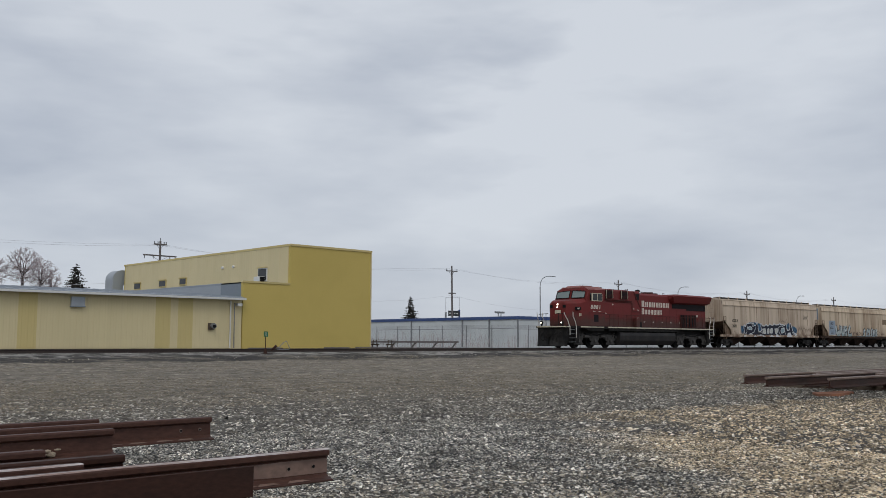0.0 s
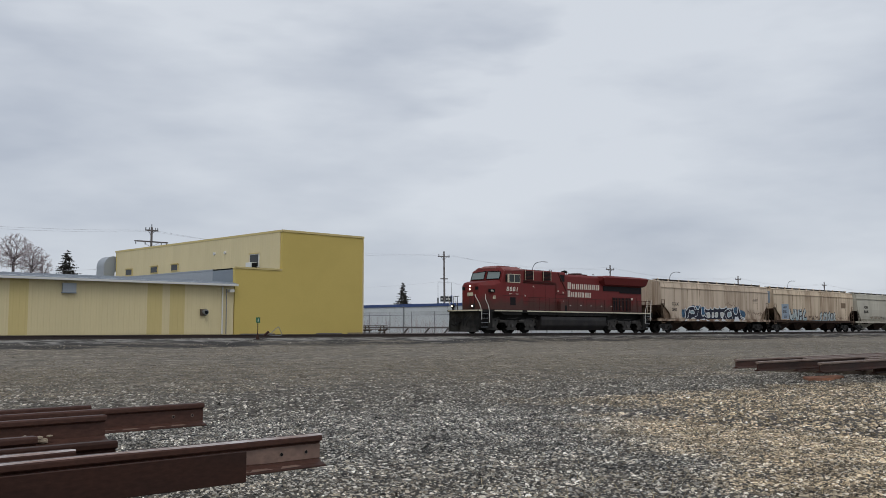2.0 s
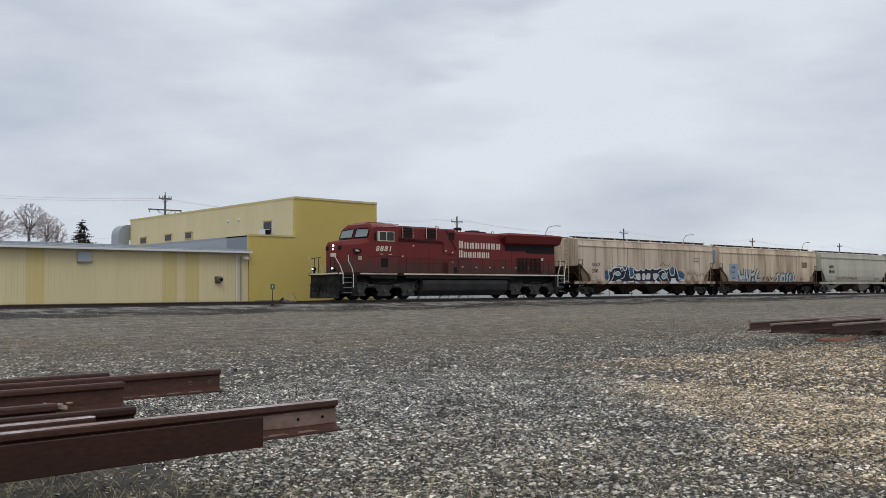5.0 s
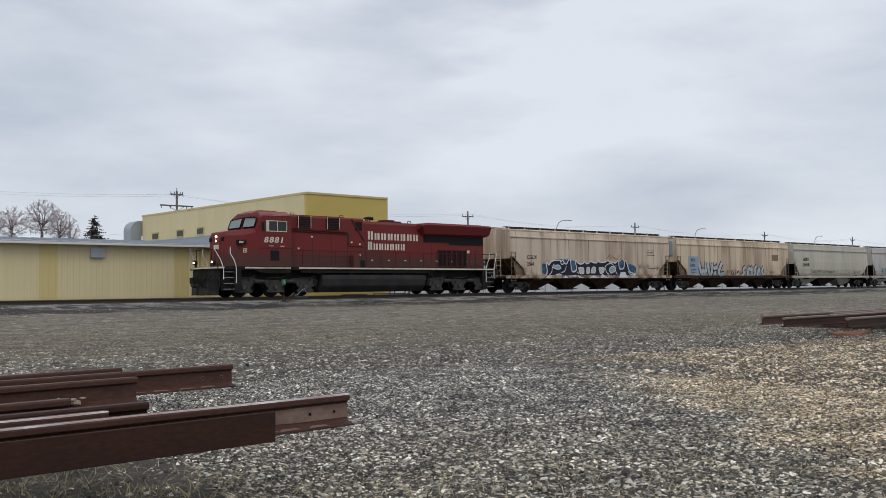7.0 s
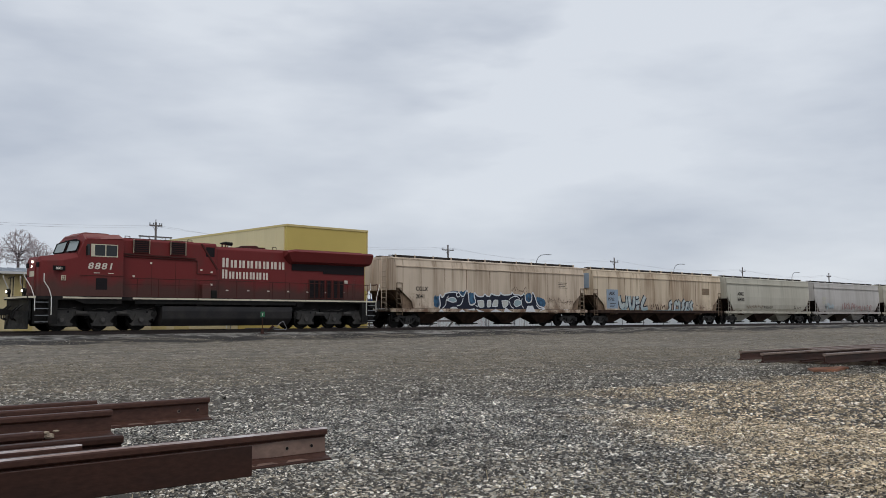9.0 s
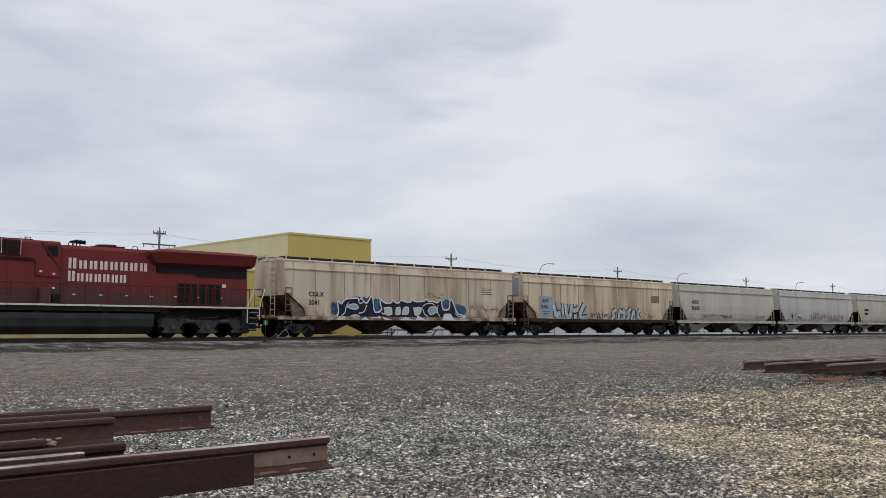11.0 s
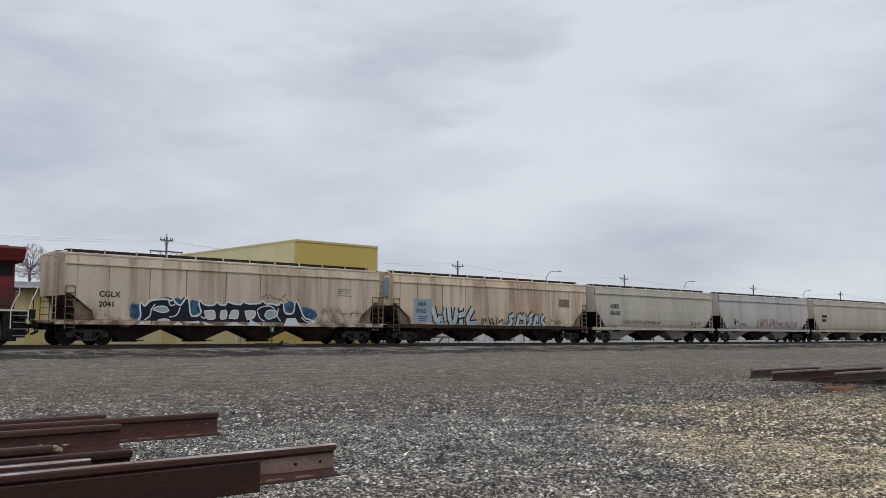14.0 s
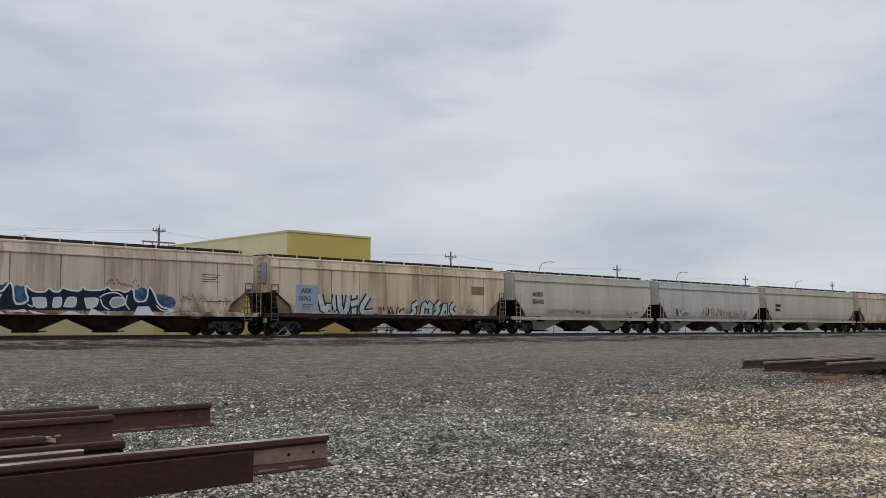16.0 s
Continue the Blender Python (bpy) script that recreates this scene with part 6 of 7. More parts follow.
def utility_pole(x, top, lean, double, label):
    p = thing("utility_pole", label, "utility pole", "poles along the street", m=pose(x, POLE_Y, BACK_Z, 0, lean, 0))
    h = top - BACK_Z
    bm = tube(bmesh.new(), (0, 0, -0.1), (0, 0, h), 0.17, 0.11, seg=10)
    part("pole", bm, "pole", p)
    arms = [(0.75, 1.1)] if not double else [(0.35, 0.75), (1.6, 1.95)]
    for d, w in arms:
        bm = box(bmesh.new(), -w, w, -0.07, 0.07, h - d - 0.08, h - d + 0.06)
        arm = part("crossarm", bm, "pole", p)
        for q in ((-1, 1) if not double else (-1, -0.4, 0.65, 1)):
            bm = tube(bmesh.new(), (q * w * 0.93, 0, h - d - (0.35 if double and d > 1 else -0.05)), (q * w * 0.93, 0, h - d + (0.0 if double and d > 1 else 0.30)), 0.06, 0.05, seg=8)
            part("insulator", bm, "steel", arm)
        bm = bmesh.new()
        for q in (-1, 1):
            tube(bm, (q * w * 0.5, 0.05, h - d - 0.05), (0, 0.05, h - d - 0.6), 0.025, seg=5)
        part("brace", bm, "steel", arm)
    if double:
        bm = tube(bmesh.new(), (0, 0, h), (0, 0, h + 0.35), 0.05, seg=8)
        part("top_insulator", bm, "steel", p)
    else:
        bm = box(bmesh.new(), -0.7, 0.7, -0.06, 0.06, h - 4.0, h - 3.85)
        part("lower_arm", bm, "pole", p)


def make_poles():
    spots = [(48.66, 12.0, 0.0, True), (93.7, 11.9, -0.9, False), (133.6, 11.8, 0.0, False), (177.8, 11.7, 0.5, False), (218.6, 11.8, 0.0, False), (258.0, 11.8, 0.0, False)]
    for k, (x, top, lean, dbl) in enumerate(spots):
        utility_pole(x, top, lean, dbl, "weathered wooden utility pole with two crossarms" if dbl else "weathered wooden utility pole with one crossarm")
    tops = [(4.0, 12.2)] + [(x, t) for x, t, _, _ in spots]
    for (xa, za), (xb, zb) in zip(tops, tops[1:]):
        for dx, dz, sag in ((-1.0, -0.4, 0.9), (1.0, -0.4, 1.1), (0.0, -4.2, 1.6)):
            bm = pipe(bmesh.new(), catenary((xa + dx, POLE_Y, za + dz), (xb + dx, POLE_Y, zb + dz), sag), 0.010, 4)
            single("power_line", bm, "wire", "thin grey overhead power line", "power line", "overhead lines")


def make_street_lamps():
    for x in (119.6 - 2, 160.5 - 2, 210.0 - 2):
        l = thing("street_lamp", "tall grey street lamp with a curved arm", "street lamp", "street lamps", m=pose(x * 0.99, 99.0, BACK_Z))
        bm = tube(bmesh.new(), (0, 0, 0), (0, 0, 9.6), 0.11, 0.08, seg=8)
        part("pole", bm, "steel", l)
        pts = [(0, 0, 9.6), (0.15, 0, 10.3), (0.6, 0, 10.9), (1.3, 0, 11.25), (2.4, 0, 11.4), (3.2, 0, 11.42)]
        bm = pipe(bmesh.new(), pts, 0.06, 6)
        part("arm", bm, "steel", l)
        bm = bmesh.new()
        loft(bm, [[(3.1, -0.12, 11.36), (3.1, 0.12, 11.36), (3.1, 0.1, 11.48), (3.1, -0.1, 11.48)], [(3.8, -0.16, 11.36), (3.8, 0.16, 11.36), (3.8, 0.1, 11.46), (3.8, -0.1, 11.46)]])
        part("lamp_head", bm, "steel", l)


def make_far_sign():
    s = thing("sign_board", "dark sign board on posts behind the warehouse", "sign", m=pose(97.5, 100.0, BACK_Z))
    for x in (-1.3, 1.5):
        bm = box(bmesh.new(), x - 0.1, x + 0.1, -0.1, 0.1, 0, 5.4 if x > 0 else 5.0)
        part("post", bm, "blue" if x > 0 else "steel", s)
    bm = box(bmesh.new(), -0.9, 1.4, -0.16, -0.1, 4.45, 5.25)
    part("board", bm, "glass", s)
    for k in range(4):
        bm = box(bmesh.new(), -0.75 + 0.5 * k, -0.5 + 0.5 * k, -0.18, -0.164, 4.75, 4.95)
        part("writing_bar", bm, "trim_white", s)
    bm = bmesh.new()
    pipe(bm, [(-1.3, 0, 5.0), (-1.3, 0, 7.2), (1.5, 0, 7.3), (1.5, 0, 5.4)], 0.03)
    part("hoop", bm, "steel", s)
    t = thing("light_mast", "slim lattice mast with a wide head", "mast", m=pose(151.0, 140.0, BACK_Z))
    bm = bmesh.new()
    for q in (-0.45, 0.45):
        tube(bm, (q, 0, 0), (q, 0, 7.0), 0.10, seg=6)
    for k in range(6):
        tube(bm, (-0.45, 0, 0.5 + k), (0.45, 0, 1.5 + k), 0.06, seg=5)
    part("mast", bm, "steel", t)
    bm = box(bmesh.new(), -1.4, 1.4, -0.2, 0.2, 6.9, 7.3)
    part("head", bm, "steel", t)


# ---- trees ----
def bare_tree(x, y, h, seed, wide, label, tips=1700):
    """A leafless tree: limbs fork again and again towards tips spread through a rounded crown."""
    rng = random.Random(seed)
    t = thing("bare_tree", label, "tree", "bare trees", m=pose(x, y, BACK_Z))
    trunk, twigs = bmesh.new(), bmesh.new()
    ends = []
    while len(ends) < tips:
        v = Vector((rng.uniform(-1, 1), rng.uniform(-1, 1), rng.uniform(-0.9, 1)))
        if 0.35 < v.length < 1 + 0.08 * noise.noise(v * 3):
            ends.append(Vector((v.x * wide, v.y * wide, h * 0.80 + v.z * h * 0.20)))

    def fork(p, group, d):
        n = len(group)
        if n == 1:
            mid = p.lerp(group[0], 0.5) + Vector((rng.uniform(-.1, .1), rng.uniform(-.1, .1), rng.uniform(0, .12)))
            tube(twigs, p, mid, 0.017, 0.014, seg=3, caps=False)
            tube(twigs, mid, group[0], 0.016, 0.010, seg=3, caps=False)
            return
        c = sum(group, Vector()) / n
        reach = (c - p).length
        q = p + (d * 0.55 + (c - p).normalized() * 0.75).normalized() * reach * (0.22 if n > 60 else 0.34)
        r = 0.0115 * n ** 0.41
        tube(trunk if n > 30 else twigs, p, q, max(r, 0.018), max(r * 0.86, 0.015), seg=5 if n > 30 else 3, caps=False)
        a, b = rng.sample(group, 2)
        one = [e for e in group if (e - a).length < (e - b).length]
        two = [e for e in group if (e - a).length >= (e - b).length]
        way = (q - p).normalized()
        for g in (one, two):
            if g:
                fork(q, g, way)

    foot = 0.0115 * tips ** 0.41
    tube(trunk, (0, 0, -0.05), (0, 0, h * 0.56), foot * 1.7, foot, seg=7, caps=False)
    fork(Vector((0, 0, h * 0.56)), ends, Vector((0, 0, 1)))
    part("trunk", trunk, "bark", t)
    tagged(part("crown", twigs, "twig", t, "pale leafless twigs"), kind="stuff")


def spruce(x, y, h, width, seed, label):
    rng = random.Random(seed)
    t = thing("spruce_tree", label, "tree", "spruces", m=pose(x, y, BACK_Z))
    bm = tube(bmesh.new(), (0, 0, 0), (0, 0, h), 0.02 * h, 0.02, seg=7)
    part("trunk", bm, "bark", t)
    bm = bmesh.new()
    z = h * 0.12
    while z < h * 0.985:
        f = 1 - z / h
        reach = width * (0.10 + f ** 0.85) * rng.uniform(0.8, 1.1)
        n = max(5, int(6 + 8 * f))
        for k in range(n):
            a = 2 * math.pi * (k + rng.random() * 0.8) / n
            r = reach * rng.uniform(0.55, 1.15)
            zb = z + rng.uniform(-0.5, 0.5) * h * 0.04
            d = Vector((math.cos(a), math.sin(a), 0))
            s = Vector((-d.y, d.x, 0))
            m = 5
            for j in range(1, m + 1):
                u = j / m
                c = d * r * u + Vector((0, 0, zb - 0.30 * r * u + 0.14 * r * u * u))
                w = r * 0.26 * (1.15 - u) + 0.06
                for _ in range(3):
                    e = s * rng.uniform(-1, 1) * w * 1.5 + Vector((0, 0, rng.uniform(-0.5, 0.2) * w)) + d * rng.uniform(0, 0.12) * r
                    p = c + e
                    q = d * 0.10 * r + s * rng.uniform(-.5, .5) * w
                    bm.faces.new([bm.verts.new(v) for v in (c - s * w * 0.4, c + s * w * 0.4, p + q * 0.6, p - Vector((0, 0, w * 0.75)))])
        z += h * 0.040 * (0.6 + f)
    tagged(part("crown", bm, "needle", t, "dark green needles"), kind="stuff")


def make_trees():
    bare_tree(35.9, 101.0, 10.5, 3, 2.1, "bare broad-crowned deciduous tree", 800)
    bare_tree(33.2, 102.0, 9.7, 8, 1.7, "bare deciduous tree with pale twigs", 600)
    bare_tree(38.3, 102.5, 9.7, 11, 1.6, "bare deciduous tree with pale twigs", 600)
    bare_tree(40.1, 104.0, 8.9, 14, 1.2, "small bare deciduous tree with pale twigs", 300)
    bare_tree(30.6, 102.0, 10.0, 19, 2.0, "bare deciduous tree with pale twigs", 600)
    bare_tree(52.0, 125.0, 7.6, 23, 2.6, "low bare tree with frosty twigs", 300)
    bare_tree(57.0, 128.0, 7.4, 29, 2.6, "low bare tree with frosty twigs", 300)
    spruce(41.05, 100.0, 8.9, 3.1, 2, "dark green spruce tree by the street")
    spruce(107.1, 120.0, 8.4, 2.6, 5, "dark spruce tree behind the warehouse")
    spruce(98.6, 121.0, 4.6, 0.9, 6, "small dark spruce behind the warehouse")


def make_weeds():
    rng = random.Random(31)
    bm = bmesh.new()
    for _ in range(150):
        x, y = rng.gauss(59.0, 6.0), rng.uniform(59.0, 62.0)
        a, lean, h = rng.uniform(0, 6.28), rng.uniform(0, 0.35), rng.uniform(0.4, 1.5)
        d = Vector((math.cos(a), math.sin(a), 0))
        p = Vector((x, y, BACK_Z))
        q = p + d * h * lean + Vector((0, 0, h))
        tube(bm, p, q, 0.016, 0.010, seg=3, caps=False)
        for _ in range(3):
            m = p.lerp(q, rng.uniform(0.4, 0.9))
            tube(bm, m, m + Vector((rng.uniform(-.2, .2), rng.uniform(-.2, .2), rng.uniform(.1, .35))), 0.008, 0.004, seg=3, caps=False)
    single("dry_weeds", bm, "twig", "thin dry weed stalks along the fence", "weeds", kind="stuff")


make_weeds()
make_yellow_building()
make_annex()
make_white_building()
make_fence()
make_guard_rail()
make_picnic_table()
make_wheel_stop(36.4, 38.4, 49.0, 0.24)
make_wheel_stop(39.1, 41.8, 49.2, 0.26)
make_wheel_stop(30.9, 33.3, 49.2, 0.22)
make_switch_stand()
make_poles()
make_street_lamps()
make_far_sign()
make_trees()


# ---- rail piles ----
RAIL_H = 0.168
RAIL_FOOT = [(-0.070, 0), (0.070, 0), (0.070, 0.010), (0.030, 0.022), (0.010, 0.035), (-0.010, 0.035), (-0.030, 0.022), (-0.070, 0.010)]
RAIL_WEB = [(-0.010, 0.035), (0.010, 0.035), (0.0085, 0.118), (-0.0085, 0.118)]
RAIL_HEAD = [(-0.0085, 0.118), (0.0085, 0.118), (0.022, 0.128), (0.034, 0.132), (0.035, 0.156), (0.028, 0.166), (-0.028, 0.166), (-0.035, 0.156), (-0.034, 0.132), (-0.022, 0.128)]


def loose_rail(end, y, z, length, way, roll=0, tilt=0.0, material="rail", label="rusty salvaged steel rail on a pile", holes=True, worn=False):
    """A salvaged rail from its visible end; way -1 runs to negative x; roll turns it on its side."""
    r = thing("steel_rail", label, "rail", "salvaged rails")
    a, b = (0.0, length * way)
    rng = random.Random(int(end * 100) + int(y * 10))
    head = material
    if way > 0:
        head = "rail_tan"
    body = part("rail_web", prism(bmesh.new(), RAIL_WEB, min(a, b), max(a, b), "x"), material, r)
    part("rail_foot", prism(bmesh.new(), RAIL_FOOT, min(a, b), max(a, b), "x"), material, r, bevel=0.003)
    part("rail_head", prism(bmesh.new(), RAIL_HEAD, min(a, b), max(a, b), "x"), head, r, bevel=0.002)
    if worn:
        bm = bmesh.new()
        pts = 60
        top = [[], [], []]
        for k in range(pts + 1):
            x = a + (b - a) * k / pts
            w = 0.014 + 0.010 * noise.noise((x * 3, y * 7, 0))
            drop = 0.5 + 0.5 * noise.noise((x * 2.2, y * 3, 5))
            top[0].append(bm.verts.new((x, -0.0288 - 0.0068 * drop, 0.1668 - 0.0098 * drop)))
            top[1].append(bm.verts.new((x, -0.0280, 0.1672)))
            top[2].append(bm.verts.new((x, -0.024 + w, 0.1672)))
        for k in range(pts):
            for i in (0, 1):
                bm.faces.new((top[i][k], top[i + 1][k], top[i + 1][k + 1], top[i][k + 1]))
        part("worn_tread", bm, "railhead", body, "bare worn tread on the railhead")
    if holes:
        for k in range(2):
            hx = way * (0.09 + 0.155 * k)
            bm = tube(bmesh.new(), (hx, -0.0135, 0.077), (hx, -0.0075, 0.077), 0.0125, seg=12)
            rim = part("bolt_hole", bm, "rail_tan", body, "bolt hole with a bright rim")
            bm = tube(bmesh.new(), (hx, -0.0150, 0.077), (hx, -0.0095, 0.077), 0.0085, seg=10)
            part("hole", bm, "hole", body)
    if holes and worn:
        # scratched web; its sheen is painted in as paler steel
        bm = bmesh.new()
        bm.faces.new([bm.verts.new((way * x, -0.0108, zz)) for x, zz in ((0.0, 0.040), (0.0, 0.114), (0.30, 0.116), (0.62, 0.108), (0.74, 0.085), (0.60, 0.050), (0.33, 0.040))])
        part("scraped_web", bm, "scrape", body, "scraped patch on the rail web, its sheen painted pale")
    if holes:
        # sand and rust scale lying on the foot
        for k in range(9):
            x = way * (0.25 + 0.19 * k + rng.uniform(-0.05, 0.05))
            bm = bmesh.new()
            bm.faces.new([bm.verts.new((x + dx, dy, 0.0125 + (0.070 + dy) * 0.30 + 0.001)) for dx, dy in ((0, -0.068), (0.07, -0.066), (0.14, -0.064), (0.11, -0.045), (0.03, -0.042))])
            part("rust_scale", bm, "scrape", body)
    m = pose(end, y, z, 0, 0, tilt) @ pose(0, 0, 0, roll, 0, 0)
    r.matrix_basis = m
    return r


def make_rail_piles():
    z = 0.44 - RAIL_H
    loose_rail(3.07, 4.11, z, 11.9, -1, worn=True, label="rusty steel rail with bolt holes and a bright worn head")
    # on its side, foot towards the yard
    loose_rail(2.39, 3.74, 0.368, 11.9, -1, roll=-90, material="rail_dark", label="dark rusty steel rail lying on its side", holes=False, worn=False)
    loose_rail(3.68, 6.38, z, 11.9, -1, tilt=0.8, label="rusty steel rail with old splice plate marks")
    loose_rail(2.97, 6.74, z, 11.9, -1, holes=False, tilt=0.3)
    loose_rail(2.72, 5.94, z, 11.9, -1, holes=False, tilt=0.5)
    loose_rail(2.15, 4.57, z, 11.9, -1, holes=False, material="rail_dark")
    loose_rail(1.85, 4.36, z, 11.9, -1, holes=False, worn=True)
    loose_rail(1.93, 5.02, z, 11.9, -1, holes=False)
    loose_rail(1.40, 5.45, z, 11.9, -1, holes=False, material="rail_dark")
    loose_rail(15.72, 8.57, z, 11.9, 1, tilt=0.6, holes=False)
    loose_rail(14.96, 7.76, z, 11.9, 1, tilt=0.5, material="rail_dark", holes=False)
    loose_rail(15.30, 6.84, z, 11.9, 1, tilt=0.5, material="rail_dark", holes=False)
    # unseen rails added below the far pile to darken the gap under it
    for lx, ly in ((20.2, 8.2), (19.2, 7.5), (19.0, 7.10), (19.0, 9.0), (19.9, 9.4), (20.9, 9.9)):
        loose_rail(lx, ly, z - RAIL_H, 11.9, 1, tilt=0.5, material="rail_dark", holes=False, label="dark rusty steel rail added under a pile to fill its shadow")
    loose_rail(17.6, 8.15, z, 11.9, 1, tilt=0.5, holes=False)
    loose_rail(18.4, 7.3, z, 11.9, 1, tilt=0.5, holes=False, material="rail_dark")
    # dried mud caked on the foot of one rail
    rng = random.Random(12)
    crust = bmesh.new()
    for _ in range(190):
        x, r = rng.uniform(0.2, 2.35), rng.uniform(0.006, 0.020)
        bmesh.ops.create_icosphere(crust, subdivisions=1, radius=r, matrix=pose(x, 5.885 + rng.uniform(-0.03, 0.03), z + 0.018 + rng.uniform(0, 0.05)) @ Matrix.Diagonal((rng.uniform(1, 2.2), 0.8, rng.uniform(0.4, 0.9), 1)))
    single("dried_mud", crust, "crust", "pale dried mud caked along a rusty rail", "mud", kind="stuff")
    # sleepers that carry the piles
    def sleeper(x, y0, y1, courses=2, label="weathered timber sleeper under the rail pile"):
        for k in range(courses):
            bm = box(bmesh.new(), x - 0.12 + 0.01 * k, x + 0.12 + 0.01 * k, y0, y1, 0.272 - 0.1515 * 2 + 0.151 * k - 0.168 * (2 - courses) + 0.151 * (2 - courses), 0.271 - 0.151 + 0.151 * k - 0.168 * (2 - courses) + 0.151 * (2 - courses))
            single("sleeper", bm, "timber", label, "sleeper", "sleepers under the piles", bevel=0.012)
    sleeper(0.95, 3.62, 6.95)
    sleeper(-3.6, 3.62, 6.95)
    sleeper(-7.6, 3.62, 6.95)
    sleeper(20.6, 6.6, 10.2, 1)
    sleeper(25.2, 6.6, 10.2, 1)
    b = bmesh.new()
    prism(b, [(17.42, 8.00), (17.78, 7.72), (18.15, 7.82), (18.80, 7.92), (18.92, 8.15), (18.40, 8.20), (17.95, 8.37)], 0.0, 0.06, "z")
    single("loose_board", b, "orange_wood", "split reddish wooden board on the gravel", "board", bevel=0.008)


def make_debris():
    for x, y, z, ln, turn in ((22.2, 39.7, 0.20, 1.3, 8), (12.0, 33.5, 0.07, 0.5, 20), (30.5, 36.5, 0.10, 0.6, -15), (37.0, 38.6, 0.15, 0.9, 4)):
        bm = box(bmesh.new(), -ln / 2, ln / 2, -0.022, 0.022, 0.0, 0.03)
        single("scrap_stick", bm, "grey_stick", "pale weathered stick lying on the ground", "stick", "scrap sticks", bevel=0.006, m=pose(x, y, z, 0, 0, turn))


make_debris()


# ---- gravel and dry grass ----
def tan_share(x, y):
    """How far the gravel turns from blue-grey ballast to tan stone at a place."""
    a = 1.1 * noise.noise((x * 0.45, y * 0.45, 1.7)) + 0.8 * noise.noise((x * 1.5, y * 1.5, 4.2))
    if y + 0.25 * x > 15.0:
        return max(0.0, min(0.6, 0.22 + 0.25 * a))
    edge = (0.95 * x - 1.0 - y + 1.5 * a) / 3.0
    # a blue-grey band runs below the far rail pile
    edge = min(edge, (10.9 - 0.19 * x - y + 0.9 * a) / 1.3)
    near = 0.22 * max(0.0, min(1.0, (3.9 - 0.3 * x - 0.35 * y + 0.4 * a)))
    return max(0.03, min(1.0, max(edge * 1.25, near)))


def bed_height(y):
    """Surface of the raised bed in front of the track."""
    return 0.07 + (0.43 - 0.07) * (y - 37.4) / 5.6


def make_stones():
    rng = np.random.RandomState(7)
    # angular chips: four corners below, three above
    c, s = np.cos, np.sin
    low_ring = [(c(a), s(a), -0.7) for a in (0.2, 1.75, 3.2, 4.6)]
    top_ring = [(0.72 * c(a), 0.72 * s(a), 0.7) for a in (0.7, 2.7, 4.8)]
    bv = np.array(low_ring + top_ring, float)
    bf = np.array([(0, 1, 4), (1, 2, 5), (2, 3, 6), (3, 0, 6), (4, 1, 5), (5, 2, 6), (6, 0, 4), (4, 5, 6)])
    xy, sizes = [], []
    # dense near the open middle of the yard, thinner farther out
    for x0, x1, y0, y1, dens, lo, hi in ((-1.0, 9.0, 1.0, 9.0, 2700, 0.006, 0.019), (9.0, 30.0, 1.0, 12.0, 480, 0.010, 0.028), (-1.0, 9.0, 9.0, 24.0, 420, 0.011, 0.030), (9.0, 30.0, 12.0, 24.0, 210, 0.012, 0.032),
                                         (3.0, 70.0, 10.0, 40.0, 40, 0.012, 0.034), (-6.0, 76.0, 38.6, 43.6, 38, 0.015, 0.038)):
        n = int((x1 - x0) * (y1 - y0) * dens)
        p = rng.uniform((x0, y0), (x1, y1), (n, 2))
        ang = np.degrees(np.arctan2(p[:, 1], p[:, 0]))
        d = np.hypot(p[:, 0], p[:, 1])
        # the loose stone thins out towards the packed lane by the track, in patches
        wave = np.array([noise.noise((x * 0.3, y * 0.3, 9.0)) + 0.6 * noise.noise((x * 0.9, y * 0.9, 2.0)) for x, y in p])
        if dens > 100:
            keep = np.clip(1.30 - (p[:, 1] + 0.25 * p[:, 0] + 6.0 * wave - 6.0) / 19.0, 0.0, 1.0)
        else:
            keep = np.clip(0.55 + 1.1 * wave, 0.08, 1.0)
        bare = (p[:, 1] > 2.2) & (p[:, 1] < 6.2) & (p[:, 0] + 0.5 * wave < 2.2)
        keep = np.where(bare, 0.12, keep)
        p = p[(ang > 17) & (ang < 77) & (d > 3.2) & (rng.uniform(0, 1, n) < keep)]
        xy.append(p)
        sizes.append((lo + (hi - lo) * rng.uniform(0, 1, len(p)) ** 1.6) * rng.uniform(0.6, 1.15, len(p)))
    xy, sizes = np.vstack(xy), np.concatenate(sizes)
    n = len(xy)
    tan = np.array([tan_share(x, y) for x, y in xy])
    tan = np.clip(tan + rng.uniform(-0.25, 0.25, n), 0, 1)
    tan = np.where(xy[:, 1] > 39.5, 0.0, tan)
    yaw = rng.uniform(0, 2 * np.pi, n)
    sc = np.stack([sizes * rng.uniform(0.8, 1.9, n), sizes * rng.uniform(0.6, 1.2, n), sizes * rng.uniform(0.16, 0.50, n)], 1)
    jit = rng.uniform(0.55, 1.35, (n, len(bv), 3))
    v = bv[None] * jit * sc[:, None, :]
    tilt = rng.normal(0.0, 1.0, n) * np.where(xy[:, 1] > 11.0, 0.16, 0.34)
    ct, st = np.cos(tilt)[:, None], np.sin(tilt)[:, None]
    v = np.stack([v[..., 0] * ct - v[..., 2] * st, v[..., 1], v[..., 0] * st + v[..., 2] * ct], -1)
    c, s = np.cos(yaw)[:, None], np.sin(yaw)[:, None]
    z0 = np.array([ground_height(x, y) if y < 37.5 else bed_height(min(y, 43.0)) for x, y in xy])
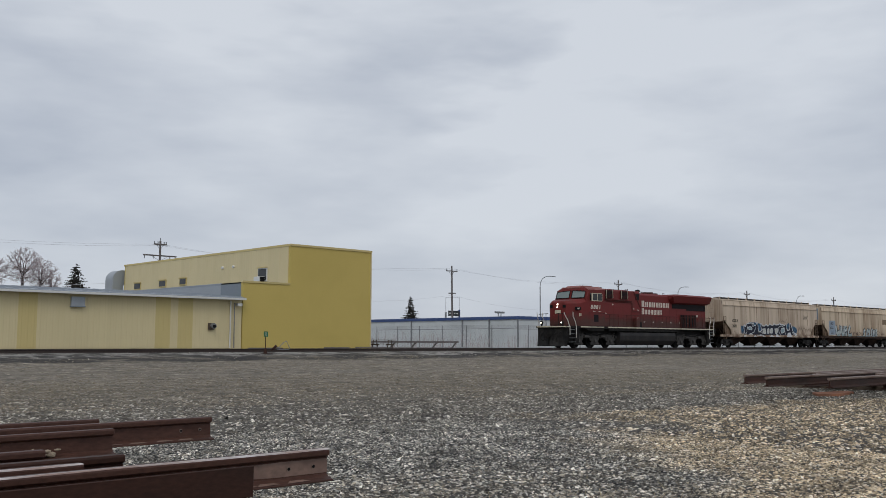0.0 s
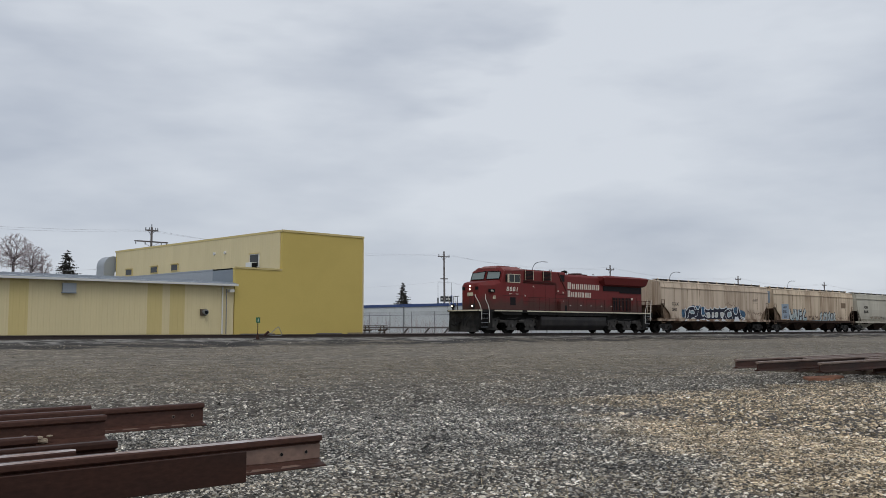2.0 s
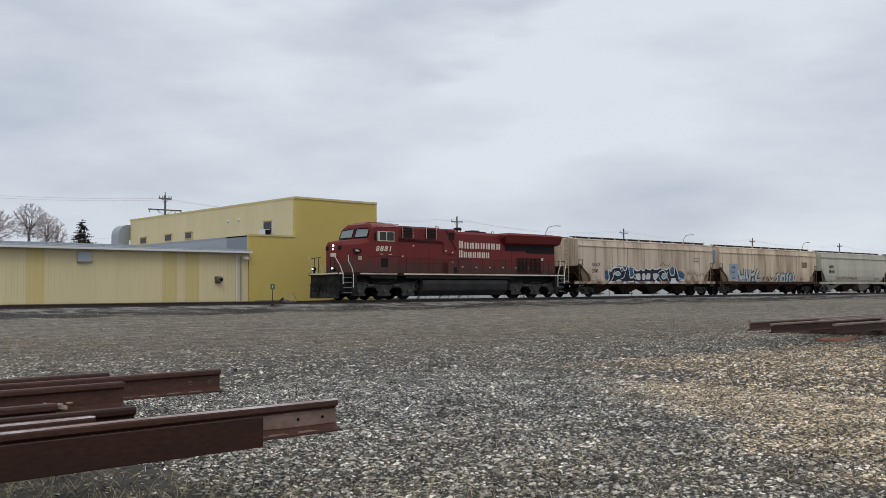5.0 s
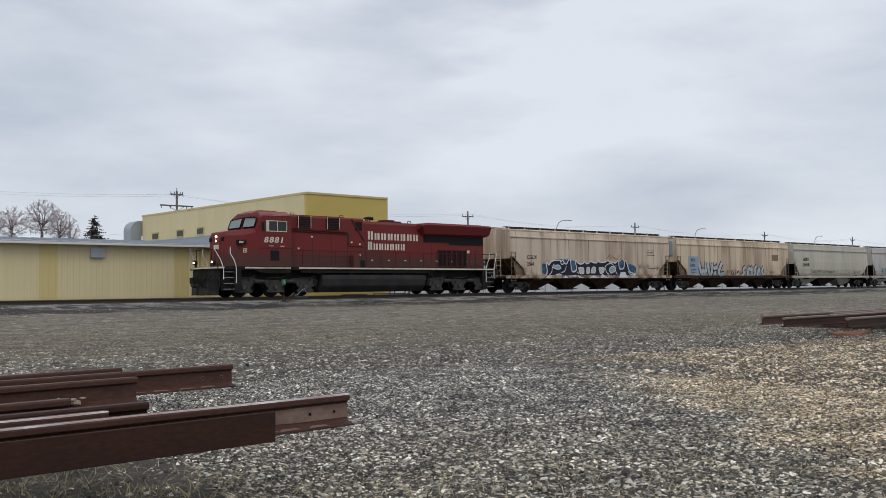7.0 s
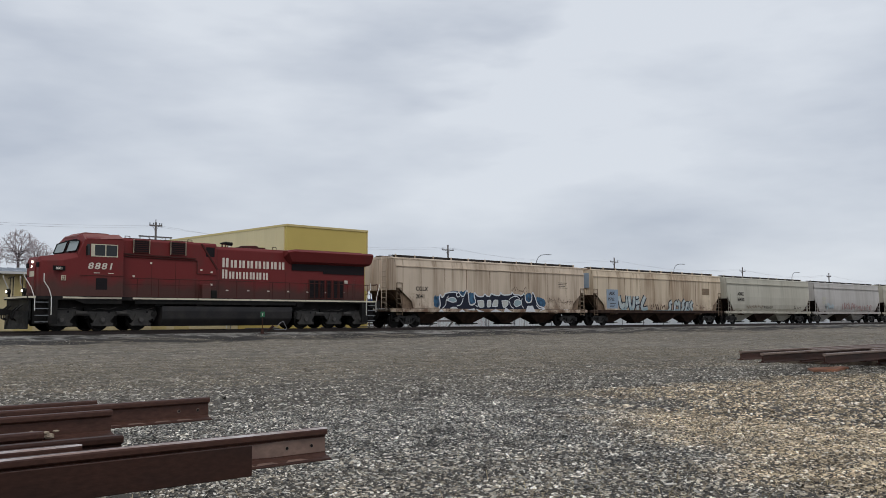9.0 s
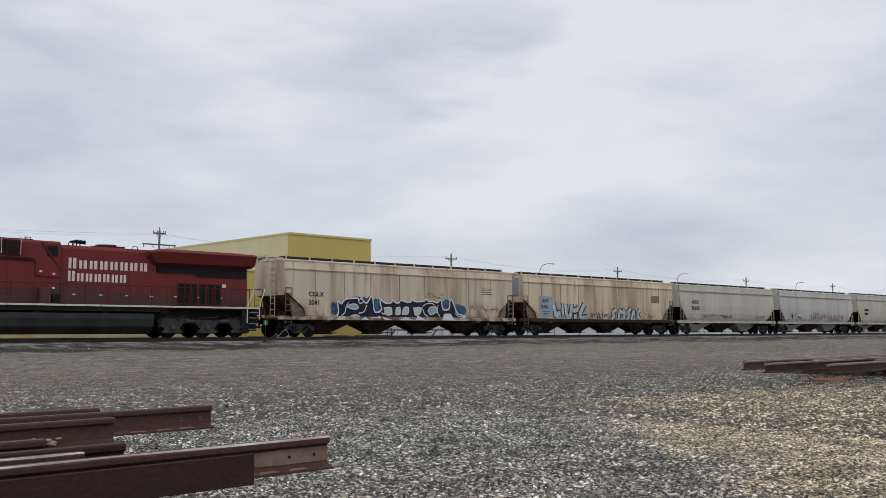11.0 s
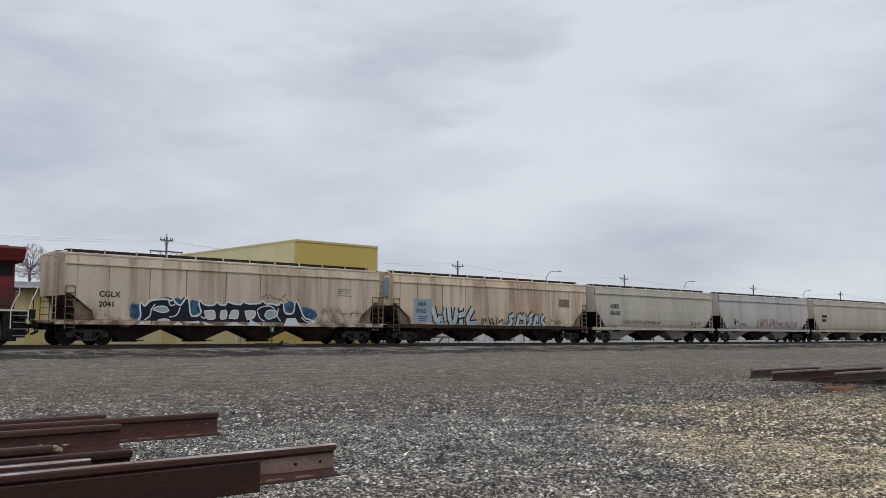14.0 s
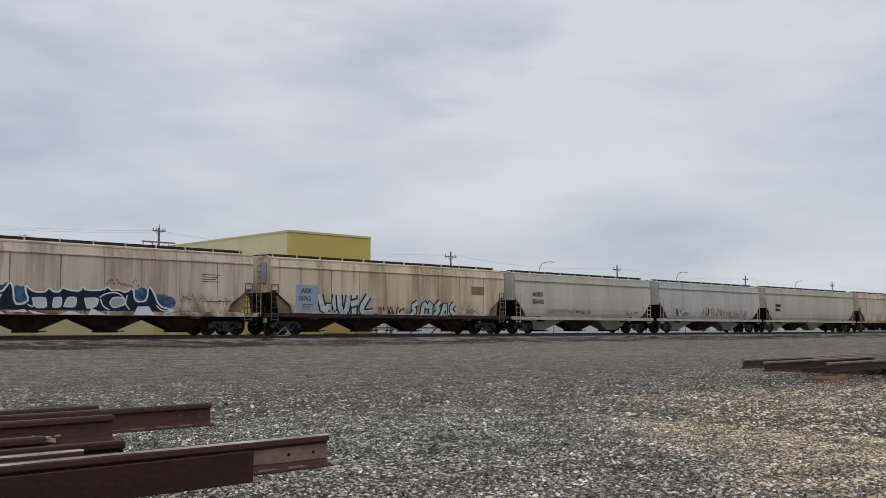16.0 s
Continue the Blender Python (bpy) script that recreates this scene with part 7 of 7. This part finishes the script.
    w = np.stack([v[..., 0] * c - v[..., 1] * s + xy[:, :1], v[..., 0] * s + v[..., 1] * c + xy[:, 1:], v[..., 2] + (z0 + sc[:, 2] * rng.uniform(0.2, 0.8, n))[:, None]], -1)
    faces = (bf[None] + (np.arange(n) * len(bv))[:, None, None]).reshape(-1, 3)
    me = bpy.data.meshes.new("gravel")
    me.vertices.add(n * len(bv))
    me.vertices.foreach_set("co", w.reshape(-1).astype(np.float32))
    me.loops.add(faces.size)
    me.loops.foreach_set("vertex_index", faces.reshape(-1).astype(np.int32))
    me.polygons.add(len(faces))
    me.polygons.foreach_set("loop_start", np.arange(0, faces.size, 3).astype(np.int32))
    me.update(calc_edges=True)
    att = me.attributes.new("tan", "FLOAT", "POINT")
    att.data.foreach_set("value", np.repeat(tan, len(bv)).astype(np.float32))
    dust = np.clip((xy[:, 1] + 0.25 * xy[:, 0] - 9.0) / 14.0, 0, 0.80)
    dust = np.where(xy[:, 1] > 39.5, 0.5, dust)
    att = me.attributes.new("dust", "FLOAT", "POINT")
    att.data.foreach_set("value", np.repeat(dust, len(bv)).astype(np.float32))
    me.materials.append(M["stones"])
    tagged(new("gravel", me), "loose grey and tan crushed stone covering the yard", "gravel", kind="stuff")


def make_grass():
    rng = random.Random(4)
    verts, faces = [], []
    spots = []
    for cx, cy, n, rad in ((2.9, 3.55, 70, 0.55), (3.5, 2.9, 80, 0.7), (4.1, 2.3, 70, 0.6), (2.2, 3.3, 60, 0.5), (1.6, 3.5, 90, 0.5), (3.9, 3.3, 25, 0.5), (4.9, 2.3, 40, 0.5), (0.9, 3.4, 140, 0.6), (1.5, 3.0, 160, 0.5), (1.9, 3.9, 90, 0.4), (1.7, 4.9, 120, 0.4), (2.0, 4.3, 110, 0.35), (1.2, 5.0, 80, 0.4), (5.6, 3.4, 16, 0.6), (6.6, 4.2, 10, 0.8)):
        for _ in range(n * 4):
            spots.append((cx + rng.gauss(0, rad), cy + rng.gauss(0, rad * 0.6)))
    for x, y in spots:
        a = rng.uniform(0, 2 * math.pi)
        length = rng.uniform(0.04, 0.15)
        lean = rng.uniform(0.4, 1.6)
        d = Vector((math.cos(a), math.sin(a), 0))
        s = Vector((-d.y, d.x, 0)) * 0.0022
        p = Vector((x, y, ground_height(x, y) + 0.012))
        i = len(verts)
        for k in range(4):
            u = k / 3
            q = p + d * length * u * math.sin(lean) + Vector((0, 0, length * u * math.cos(lean) * (1 - 0.5 * u) + 0.004))
            verts += [q - s * (1 - 0.8 * u), q + s * (1 - 0.8 * u)]
        faces += [(i + 2 * k, i + 2 * k + 1, i + 2 * k + 3, i + 2 * k + 2) for k in range(3)]
    me = bpy.data.meshes.new("dry_grass")
    me.from_pydata(verts, [], faces)
    me.materials.append(M["straw"])
    tagged(new("dry_grass", me), "sparse dry straw-coloured grass between the stones", "grass", kind="stuff")


make_rail_piles()
make_grass()
make_stones()


def motions():
    """The train rolls by; every wheelset turns with it."""
    times = [0.5 * k for k in range(33)]
    for car, start in TRAIN:
        walk(car, [(t, pose(start + travel(t), TRACK_Y, RAIL_Z)) for t in times])
    turns = [4 * k / 30 for k in range(121)]
    for w, at, r in WHEELS:
        walk(w, [(t, pose(*at, 0, math.degrees((travel(t) - travel(0)) / r), 0)) for t in turns])


motions()
